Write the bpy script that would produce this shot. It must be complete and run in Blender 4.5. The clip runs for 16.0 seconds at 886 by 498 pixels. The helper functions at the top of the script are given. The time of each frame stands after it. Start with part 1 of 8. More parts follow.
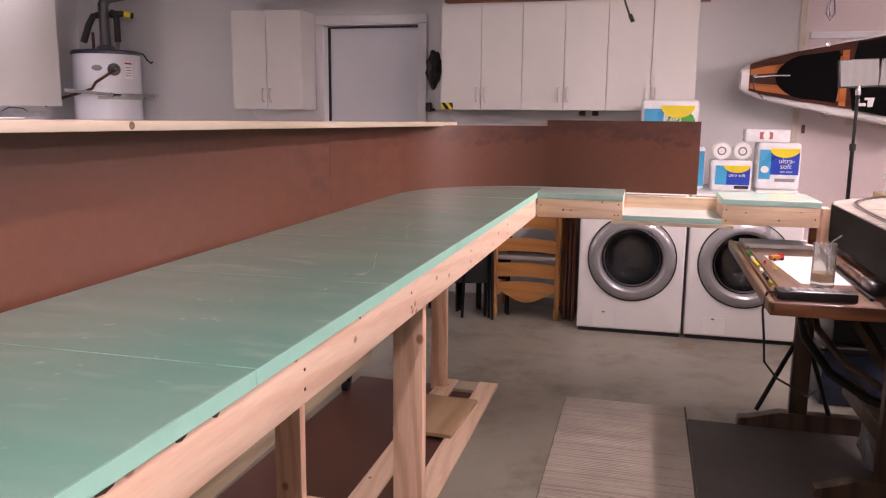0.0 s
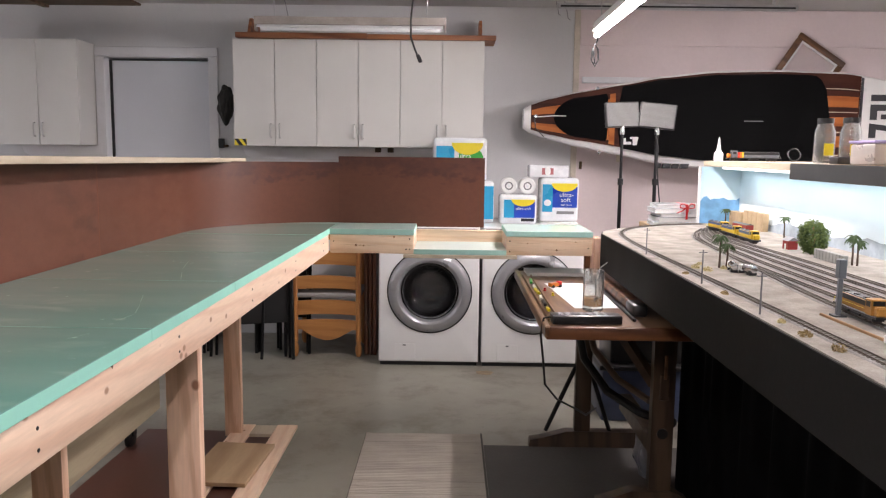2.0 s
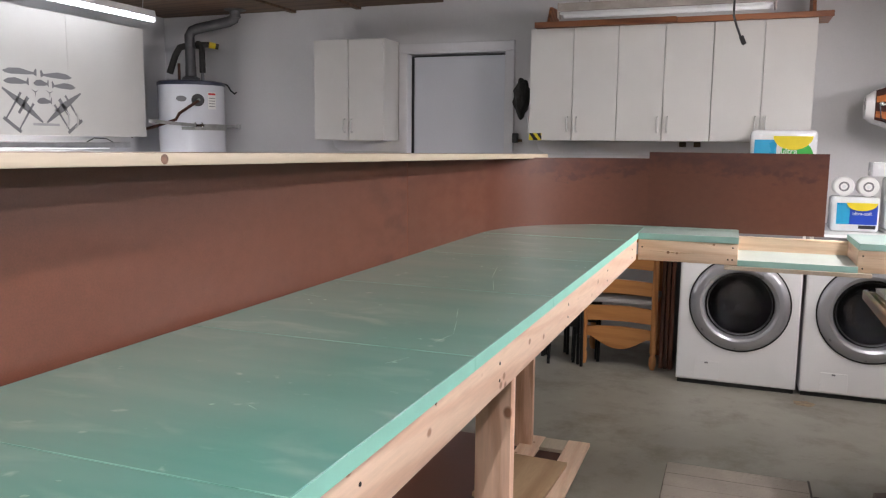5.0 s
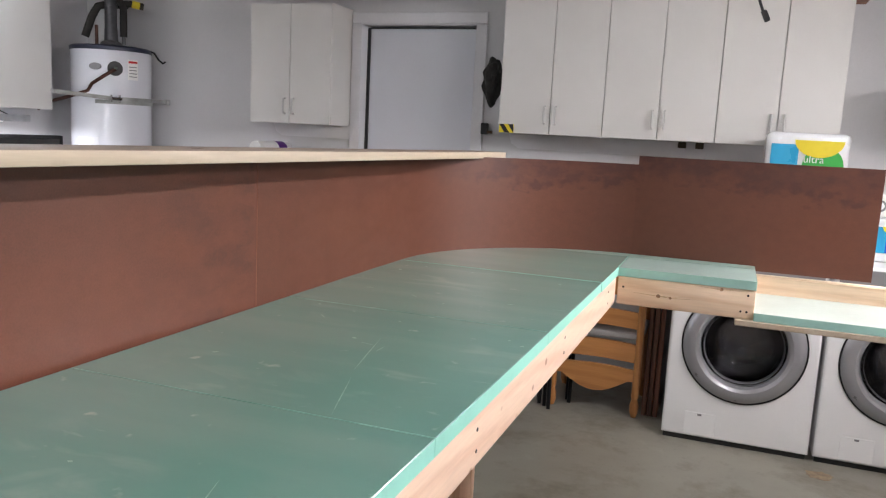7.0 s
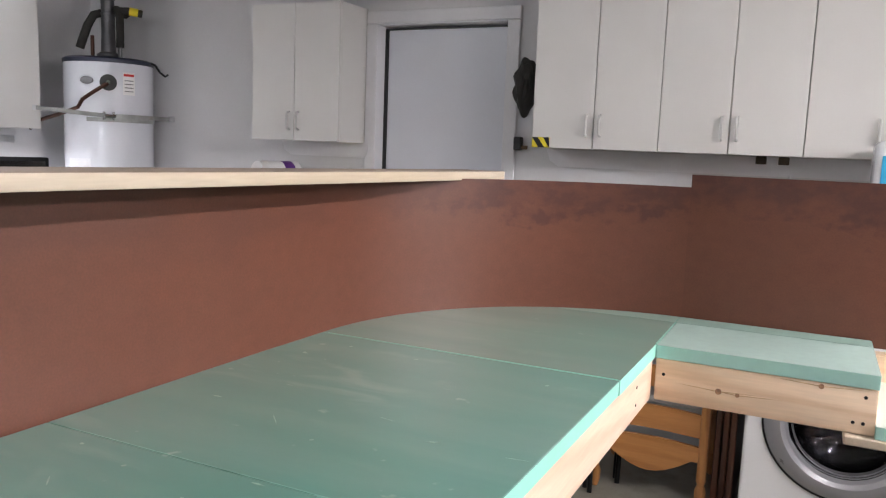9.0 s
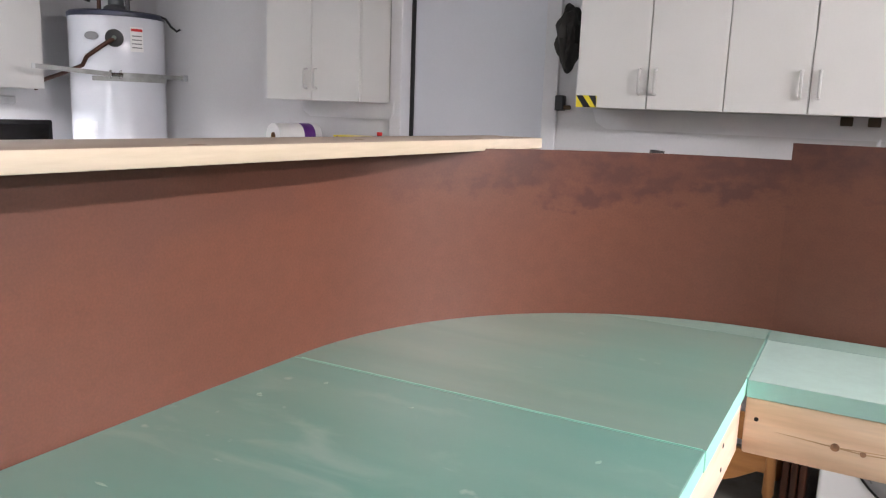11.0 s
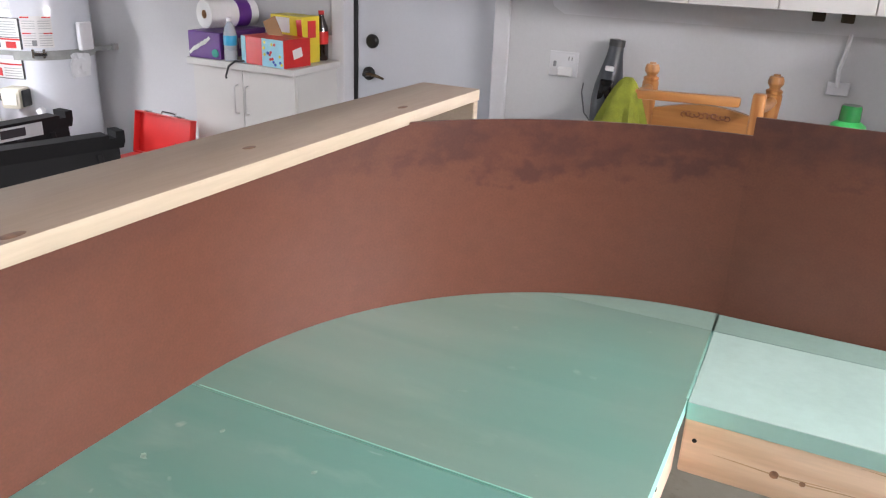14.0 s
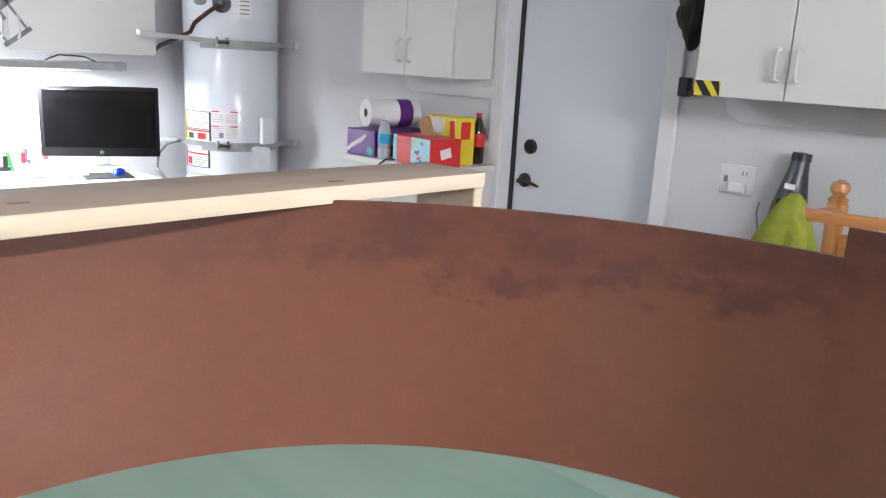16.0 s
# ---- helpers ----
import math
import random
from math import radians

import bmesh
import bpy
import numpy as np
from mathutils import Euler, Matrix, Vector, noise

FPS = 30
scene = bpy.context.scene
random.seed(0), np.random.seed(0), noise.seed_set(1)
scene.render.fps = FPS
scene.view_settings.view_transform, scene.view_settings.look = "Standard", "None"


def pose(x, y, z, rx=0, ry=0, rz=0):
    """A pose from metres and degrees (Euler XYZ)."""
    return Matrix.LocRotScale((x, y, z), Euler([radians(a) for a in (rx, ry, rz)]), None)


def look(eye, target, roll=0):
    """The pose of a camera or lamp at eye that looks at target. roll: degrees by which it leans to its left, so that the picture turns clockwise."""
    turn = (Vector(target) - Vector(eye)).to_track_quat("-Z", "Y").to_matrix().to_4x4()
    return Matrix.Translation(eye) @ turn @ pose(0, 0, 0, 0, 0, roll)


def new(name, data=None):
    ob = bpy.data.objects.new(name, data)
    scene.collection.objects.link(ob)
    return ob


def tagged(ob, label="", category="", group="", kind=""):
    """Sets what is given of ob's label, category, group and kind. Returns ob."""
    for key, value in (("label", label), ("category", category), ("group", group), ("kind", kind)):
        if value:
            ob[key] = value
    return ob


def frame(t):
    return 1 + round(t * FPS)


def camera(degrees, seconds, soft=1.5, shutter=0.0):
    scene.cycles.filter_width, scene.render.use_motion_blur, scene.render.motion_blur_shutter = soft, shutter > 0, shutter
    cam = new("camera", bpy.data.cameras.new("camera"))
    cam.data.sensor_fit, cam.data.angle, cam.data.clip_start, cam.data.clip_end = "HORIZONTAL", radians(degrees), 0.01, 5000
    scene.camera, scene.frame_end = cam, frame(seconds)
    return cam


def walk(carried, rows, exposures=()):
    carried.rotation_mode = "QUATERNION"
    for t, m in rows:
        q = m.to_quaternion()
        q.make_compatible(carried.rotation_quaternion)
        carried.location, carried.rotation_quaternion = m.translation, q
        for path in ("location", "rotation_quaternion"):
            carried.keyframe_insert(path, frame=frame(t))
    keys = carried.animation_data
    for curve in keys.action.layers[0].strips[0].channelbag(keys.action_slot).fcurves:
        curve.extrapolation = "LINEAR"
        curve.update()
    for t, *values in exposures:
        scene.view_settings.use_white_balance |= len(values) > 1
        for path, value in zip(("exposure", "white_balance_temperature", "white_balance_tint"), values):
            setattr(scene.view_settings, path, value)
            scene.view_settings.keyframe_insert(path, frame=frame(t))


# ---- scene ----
cam = camera(59.3, 16.0, soft=1.2)
PATH = [
    (0, (0.105, 0.003, 1.466), (-0.386, 1.911, 1.12), 0.5),
    (0.5, (0.139, 0.003, 1.468), (-0.187, 1.954, 1.171), 0.8),
    (1, (0.161, 0.015, 1.468), (-0.018, 1.99, 1.212), 0.8),
    (1.5, (0.179, 0.022, 1.464), (0.105, 2.007, 1.229), 0.8),
    (2, (0.191, 0.031, 1.461), (0.172, 2.016, 1.213), 0.7),
    (2.5, (0.183, 0.035, 1.457), (0.12, 2.015, 1.183), 0.4),
    (3, (0.175, 0.022, 1.46), (0.017, 1.995, 1.177), -0.1),
    (3.5, (0.146, 0.01, 1.466), (-0.137, 1.969, 1.185), -0.4),
    (4, (0.097, 0.007, 1.468), (-0.378, 1.931, 1.197), -0.1),
    (4.5, (0.034, 0.115, 1.468), (-0.604, 1.991, 1.199), 0.1),
    (4.7, (0.008, 0.196, 1.466), (-0.668, 2.06, 1.201), 0.0),
    (6.8, (-0.05, 1.184, 1.478), (-0.752, 3.03, 1.166), 2.6),
    (7, (-0.09, 1.286, 1.487), (-0.763, 3.145, 1.184), 2.9),
    (7.5, (-0.119, 1.534, 1.48), (-0.777, 3.402, 1.197), 3.0),
    (8, (-0.074, 1.81, 1.487), (-0.785, 3.659, 1.217), 2.2),
    (8.5, (-0.075, 1.979, 1.485), (-0.864, 3.798, 1.227), 2.0),
    (9, (-0.118, 2.135, 1.475), (-0.973, 3.924, 1.214), 2.2),
    (9.5, (-0.182, 2.306, 1.476), (-1.08, 4.07, 1.193), 2.3),
    (10, (-0.211, 2.418, 1.473), (-1.124, 4.168, 1.151), 2.2),
    (10.2, (-0.221, 2.453, 1.472), (-1.147, 4.192, 1.132), 2.4),
    (12.3, (-0.306, 2.594, 1.542), (-1.248, 4.31, 1.135), 1.5),
    (12.5, (-0.306, 2.61, 1.572), (-1.226, 4.326, 1.111), 1.8),
    (13, (-0.311, 2.659, 1.632), (-1.169, 4.357, 1.015), 2.5),
    (13.5, (-0.307, 2.709, 1.669), (-1.123, 4.378, 0.928), 2.8),
    (14, (-0.306, 2.743, 1.669), (-1.099, 4.425, 0.931), 2.4),
    (14.5, (-0.274, 2.863, 1.657), (-1.212, 4.513, 1.026), 1.7),
    (15, (-0.215, 2.976, 1.639), (-1.295, 4.533, 0.999), 2.2),
    (15.5, (-0.18, 3.072, 1.6), (-1.384, 4.556, 1.013), 2.6),
    (16, (-0.178, 3.238, 1.57), (-1.49, 4.669, 1.091), 3.1),
]
EXPOSURES = [(0.0, -0.7, 7450, 41), (0.6, -0.68, 7050, 32), (1.5, -0.64, 6700, 23), (2.5, -0.62, 6800, 18), (4.7, -0.66, 6650, 17), (7.0, -0.43, 6520, 16), (9.0, -0.38, 6530, 16), (12.5, -0.09, 6530, 17), (14.0, -0.12, 6430, 16), (16.0, -0.03, 6200, 12)]
walk(cam, [(t, look(eye, target, roll)) for t, eye, target, roll in PATH], EXPOSURES)

# ---- light ----
world = bpy.data.worlds.new("world")
scene.world = world
world.use_nodes = True
world.node_tree.nodes["Background"].inputs[0].default_value = (0.35, 0.4, 0.5, 1)
world.node_tree.nodes["Background"].inputs[1].default_value = 0.012


def area_lamp(name, m, sx, sy, watts, color):
    la = bpy.data.lights.new(name, "AREA")
    la.shape, la.size, la.size_y, la.energy, la.color = "RECTANGLE", sx, sy, watts, color
    ob = new(name, la)
    ob.matrix_world = m
    return ob


# the strips under the side cabinets and under the upper deck; the lit tubes glow by themselves
area_lamp("strip_light", pose(-4.56, 4.5, 1.385), 0.08, 1.1, 90, (0.95, 0.98, 1.0))
area_lamp("strip_light", pose(1.66, 2.6, 1.372), 0.04, 3.0, 8.0, (0.93, 0.98, 1.0))
# radiance of the tubes: over the aisle, behind the walker, over the other side, over the left half, and over the workplace
# middle, rear, near and right are unseen fill tubes, added to match the brightness
GLOW = {"aisle": 430.0, "middle": 110.0, "rear": 362.0, "near": 235.0, "right": 850.0, "left": 208.0, "work": 20.0}

# ---- materials ----


def nodes_of(m):
    m.use_nodes = True
    nt = m.node_tree
    return nt, nt.nodes, nt.links, nt.nodes["Principled BSDF"]


def mat(name, color, rough=0.55, metal=0.0, var=0.12, scale=6.0, fine=60.0, bump=0.08, coat=0.0, stretch=(1, 1, 1), emit=0.0, trans=0.0, dark=None, spec=0.5):
    """A surface with colour that varies at two scales, grain relief and uneven gloss."""
    m = bpy.data.materials.new(name)
    nt, n, l, bs = nodes_of(m)
    tc, mp = n.new("ShaderNodeTexCoord"), n.new("ShaderNodeMapping")
    mp.inputs["Scale"].default_value = stretch
    l.new(tc.outputs["Object"], mp.inputs[0])
    a, b = n.new("ShaderNodeTexNoise"), n.new("ShaderNodeTexNoise")
    a.inputs["Scale"].default_value, b.inputs["Scale"].default_value = scale, fine
    a.inputs["Detail"].default_value = b.inputs["Detail"].default_value = 5
    for x in (a, b):
        l.new(mp.outputs[0], x.inputs["Vector"])
    ra = n.new("ShaderNodeMapRange")
    ra.inputs["From Min"].default_value, ra.inputs["From Max"].default_value = 0.3, 0.7
    l.new(a.outputs[0], ra.inputs[0])
    mix = n.new("ShaderNodeMix")
    mix.data_type = "RGBA"
    lo = dark or tuple(c * (1 - var) for c in color)
    mix.inputs[6].default_value, mix.inputs[7].default_value = (*lo, 1), (*[min(1, c * (1 + var * 0.4)) for c in color], 1)
    l.new(ra.outputs[0], mix.inputs[0])
    m2 = n.new("ShaderNodeMix")
    m2.data_type, m2.blend_type = "RGBA", "MULTIPLY"
    m2.inputs[0].default_value = min(1, var * 2.5)
    rb = n.new("ShaderNodeMapRange")
    rb.inputs["To Min"].default_value, rb.inputs["To Max"].default_value = 0.75, 1.2
    l.new(b.outputs[0], rb.inputs[0])
    l.new(mix.outputs[2], m2.inputs[6])
    l.new(rb.outputs[0], m2.inputs[7])
    l.new(m2.outputs[2], bs.inputs["Base Color"])
    rr = n.new("ShaderNodeMapRange")
    rr.inputs["To Min"].default_value, rr.inputs["To Max"].default_value = max(0.02, rough - 0.1), min(1, rough + 0.1)
    l.new(a.outputs[0], rr.inputs[0])
    l.new(rr.outputs[0], bs.inputs["Roughness"])
    bs.inputs["Metallic"].default_value = metal
    bs.inputs["Coat Weight"].default_value = coat
    bs.inputs["Specular IOR Level"].default_value = spec
    bs.inputs["Transmission Weight"].default_value = trans
    if bump:
        bp = n.new("ShaderNodeBump")
        bp.inputs["Strength"].default_value, bp.inputs["Distance"].default_value = bump, 0.004
        l.new(b.outputs[0], bp.inputs["Height"])
        l.new(bp.outputs[0], bs.inputs["Normal"])
    if emit:
        bs.inputs["Emission Color"].default_value = (*color, 1)
        bs.inputs["Emission Strength"].default_value = emit
    return m


def wood(name, light, darkc, axis="y", rough=0.55, ring=22.0, knots=0.0, coat=0.0, spec=0.5):
    """Sawn wood with grain along one axis, and knots."""
    m = bpy.data.materials.new(name)
    nt, n, l, bs = nodes_of(m)
    tc, mp, inf = n.new("ShaderNodeTexCoord"), n.new("ShaderNodeMapping"), n.new("ShaderNodeObjectInfo")
    mp.inputs["Scale"].default_value = {"x": (0.09, 1, 1), "y": (1, 0.09, 1), "z": (1, 1, 0.09)}[axis]
    add = n.new("ShaderNodeVectorMath")
    add.operation = "ADD"
    mul = n.new("ShaderNodeMath")
    mul.operation, mul.inputs[1].default_value = "MULTIPLY", 17.0
    l.new(inf.outputs["Random"], mul.inputs[0])
    l.new(tc.outputs["Object"], add.inputs[0])
    l.new(mul.outputs[0], add.inputs[1])
    l.new(add.outputs[0], mp.inputs[0])
    warp, g, f = n.new("ShaderNodeTexNoise"), n.new("ShaderNodeTexNoise"), n.new("ShaderNodeTexNoise")
    for x, s, d in ((warp, 5.0, 3.0), (g, ring, 8.0), (f, 160.0, 4.0)):
        x.inputs["Scale"].default_value, x.inputs["Detail"].default_value = s, d
    g.inputs["Distortion"].default_value = 1.4
    for x in (warp, g, f):
        l.new(mp.outputs[0], x.inputs["Vector"])
    cr = n.new("ShaderNodeValToRGB")
    cr.color_ramp.elements[0].position, cr.color_ramp.elements[1].position = 0.27, 0.52
    cr.color_ramp.elements[0].color, cr.color_ramp.elements[1].color = (*darkc, 1), (*light, 1)
    wave, half = n.new("ShaderNodeTexWave"), n.new("ShaderNodeMix")
    wave.bands_direction = "DIAGONAL"
    wave.inputs["Scale"].default_value, wave.inputs["Distortion"].default_value = ring * 0.3, 7.0
    wave.inputs["Detail"].default_value, wave.inputs["Detail Scale"].default_value = 3.0, 0.8
    l.new(mp.outputs[0], wave.inputs["Vector"])
    half.inputs[0].default_value = 0.45
    l.new(g.outputs[0], half.inputs[2])
    l.new(wave.outputs["Fac"], half.inputs[3])
    l.new(half.outputs[0], cr.inputs[0])
    m2 = n.new("ShaderNodeMix")
    m2.data_type, m2.blend_type = "RGBA", "MULTIPLY"
    m2.inputs[0].default_value = 0.5
    rb = n.new("ShaderNodeMapRange")
    rb.inputs["To Min"].default_value, rb.inputs["To Max"].default_value = 0.7, 1.25
    l.new(f.outputs[0], rb.inputs[0])
    l.new(cr.outputs[0], m2.inputs[6])
    l.new(rb.outputs[0], m2.inputs[7])
    out = m2.outputs[2]
    if knots:
        mk = n.new("ShaderNodeMapping")
        mk.inputs["Scale"].default_value = {"x": (0.75, 1, 1), "y": (1, 0.75, 1), "z": (1, 1, 0.75)}[axis]
        l.new(add.outputs[0], mk.inputs[0])
        vo = n.new("ShaderNodeTexVoronoi")
        vo.inputs["Scale"].default_value = knots
        l.new(mk.outputs[0], vo.inputs["Vector"])
        kr = n.new("ShaderNodeMapRange")
        kr.inputs["From Min"].default_value, kr.inputs["From Max"].default_value = 0.07, 0.12
        l.new(vo.outputs["Distance"], kr.inputs[0])
        mx = n.new("ShaderNodeMix")
        mx.data_type = "RGBA"
        mx.inputs[6].default_value = (darkc[0] * 0.55, darkc[1] * 0.42, darkc[2] * 0.35, 1)
        l.new(kr.outputs[0], mx.inputs[0])
        l.new(out, mx.inputs[7])
        out = mx.outputs[2]
    l.new(out, bs.inputs["Base Color"])
    bs.inputs["Roughness"].default_value, bs.inputs["Coat Weight"].default_value = rough, coat
    bs.inputs["Specular IOR Level"].default_value = spec
    bp = n.new("ShaderNodeBump")
    bp.inputs["Strength"].default_value, bp.inputs["Distance"].default_value = 0.12, 0.002
    l.new(f.outputs[0], bp.inputs["Height"])
    l.new(bp.outputs[0], bs.inputs["Normal"])
    return m


def foam_top(name, wear=1.0, dusty=0.36):
    """Teal insulation board: smooth skin with a film of dust, rubbed streaks, fine scratches and a few pale dents."""
    m = bpy.data.materials.new(name)
    nt, n, l, bs = nodes_of(m)
    tc = n.new("ShaderNodeTexCoord")

    def noise(scale, detail, stretch=(1, 1, 1), turn=0.0, distort=0.0):
        mp = n.new("ShaderNodeMapping")
        mp.inputs["Rotation"].default_value, mp.inputs["Scale"].default_value = (0, 0, turn), stretch
        l.new(tc.outputs["Object"], mp.inputs[0])
        x = n.new("ShaderNodeTexNoise")
        x.inputs["Scale"].default_value, x.inputs["Detail"].default_value, x.inputs["Distortion"].default_value = scale, detail, distort
        l.new(mp.outputs[0], x.inputs["Vector"])
        return x.outputs[0]

    def ramp(v, lo, hi, top):
        r = n.new("ShaderNodeMapRange")
        r.inputs["From Min"].default_value, r.inputs["From Max"].default_value, r.inputs["To Max"].default_value = lo, hi, top
        l.new(v, r.inputs[0])
        return r.outputs[0]

    def op(kind, u, v):
        x = n.new("ShaderNodeMath")
        x.operation = kind
        l.new(u, x.inputs[0])
        l.new(v, x.inputs[1])
        return x.outputs[0]

    def over(fac, under, colour):
        x = n.new("ShaderNodeMix")
        x.data_type = "RGBA"
        x.inputs[7].default_value = (*colour, 1)
        l.new(fac, x.inputs[0])
        l.new(under, x.inputs[6])
        return x.outputs[2]

    base = n.new("ShaderNodeRGB")
    base.outputs[0].default_value = (0.083, 0.283, 0.238, 1)
    dust = noise(1.7, 5)
    worn = ramp(noise(2.3, 3), 0.44, 0.6, 1.0)
    bands = noise(2.4, 4, (0.7, 4, 1), 0.03, 0.5)
    scuff = noise(7.0, 8, (0.9, 2.0, 1), 0.12, 0.5)
    scratch = noise(13.0, 5, (1.0, 3.2, 1), 0.95, 0.5)
    dents = noise(24.0, 3)
    inf = n.new("ShaderNodeObjectInfo")
    col = over(ramp(inf.outputs["Random"], 0.1, 0.9, 0.9), base.outputs[0], (0.122, 0.335, 0.278))
    col = over(ramp(dust, 0.4 if dusty < 0.6 else 0.2, 0.7 if dusty < 0.6 else 0.55, dusty), col, (0.21, 0.295, 0.24))
    col = over(ramp(bands, 0.4, 0.72, 0.2), col, (0.34, 0.45, 0.4))
    marks = op("MAXIMUM", ramp(scuff, 0.54, 0.74, 0.3 * wear), ramp(scratch, 0.69, 0.75, 0.28 * wear))
    marks = op("MULTIPLY", marks, worn)
    marks = op("MAXIMUM", marks, ramp(dents, 0.69, 0.77, 0.5 * wear))
    col = over(marks, col, (0.52, 0.62, 0.57))
    l.new(col, bs.inputs["Base Color"])
    bs.inputs["Roughness"].default_value = 0.36
    bs.inputs["Coat Weight"].default_value, bs.inputs["Coat Roughness"].default_value = 1.0, 0.24
    bs.inputs["Coat IOR"].default_value, bs.inputs["Specular IOR Level"].default_value = 1.65, 0.6
    bs.inputs["Sheen Weight"].default_value, bs.inputs["Sheen Roughness"].default_value = 0.07, 0.35
    bs.inputs["Sheen Tint"].default_value = (0.8, 0.76, 0.7, 1)
    bp = n.new("ShaderNodeBump")
    bp.inputs["Strength"].default_value, bp.inputs["Distance"].default_value = 0.06, 0.003
    l.new(dents, bp.inputs["Height"])
    # the boards are not quite flat: shallow waves across the bench
    warp = n.new("ShaderNodeBump")
    warp.inputs["Strength"].default_value, warp.inputs["Distance"].default_value = 1.0, 0.012
    l.new(noise(1.7, 1, (0.45, 2.3, 1)), warp.inputs["Height"])
    l.new(warp.outputs[0], bp.inputs["Normal"])
    l.new(bp.outputs[0], bs.inputs["Normal"])
    return m


def concrete(name):
    """Trowelled garage floor: cloudy grey, rusty and oily stains with crisp rims, speckles and a worn sheen."""
    m = bpy.data.materials.new(name)
    nt, n, l, bs = nodes_of(m)
    tc = n.new("ShaderNodeTexCoord")

    def cloud(scale, detail, rough=0.55, distort=0.0):
        x = n.new("ShaderNodeTexNoise")
        x.inputs["Scale"].default_value, x.inputs["Detail"].default_value = scale, detail
        x.inputs["Roughness"].default_value, x.inputs["Distortion"].default_value = rough, distort
        l.new(tc.outputs["Object"], x.inputs["Vector"])
        return x.outputs[0]

    def ramp(v, lo, hi, bottom, top):
        r = n.new("ShaderNodeMapRange")
        for k, w in (("From Min", lo), ("From Max", hi), ("To Min", bottom), ("To Max", top)):
            r.inputs[k].default_value = w
        l.new(v, r.inputs[0])
        return r.outputs[0]

    def over(fac, under, colour):
        x = n.new("ShaderNodeMix")
        x.data_type = "RGBA"
        x.inputs[7].default_value = (*colour, 1)
        l.new(fac, x.inputs[0])
        l.new(under, x.inputs[6])
        return x.outputs[2]

    base = n.new("ShaderNodeRGB")
    base.outputs[0].default_value = (0.27, 0.256, 0.213, 1)
    big, mid, fine, speck = cloud(1.1, 4), cloud(2.3, 10, 0.7, 0.15), cloud(26.0, 8, 0.7), cloud(190.0, 3)
    col = over(ramp(big, 0.36, 0.62, 0.0, 0.55), base.outputs[0], (0.172, 0.158, 0.133))
    col = over(ramp(mid, 0.5, 0.64, 0.0, 0.6), col, (0.13, 0.115, 0.088))
    col = over(ramp(mid, 0.38, 0.28, 0.0, 0.3), col, (0.4, 0.375, 0.325))
    col = over(ramp(fine, 0.6, 0.68, 0.0, 0.35), col, (0.13, 0.105, 0.085))
    col = over(ramp(speck, 0.64, 0.72, 0.0, 0.3), col, (0.46, 0.43, 0.39))
    l.new(col, bs.inputs["Base Color"])
    l.new(ramp(mid, 0.3, 0.7, 0.3, 0.5), bs.inputs["Roughness"])
    bs.inputs["Specular IOR Level"].default_value = 0.4
    bp = n.new("ShaderNodeBump")
    bp.inputs["Strength"].default_value, bp.inputs["Distance"].default_value = 0.08, 0.003
    l.new(fine, bp.inputs["Height"])
    l.new(bp.outputs[0], bs.inputs["Normal"])
    return m


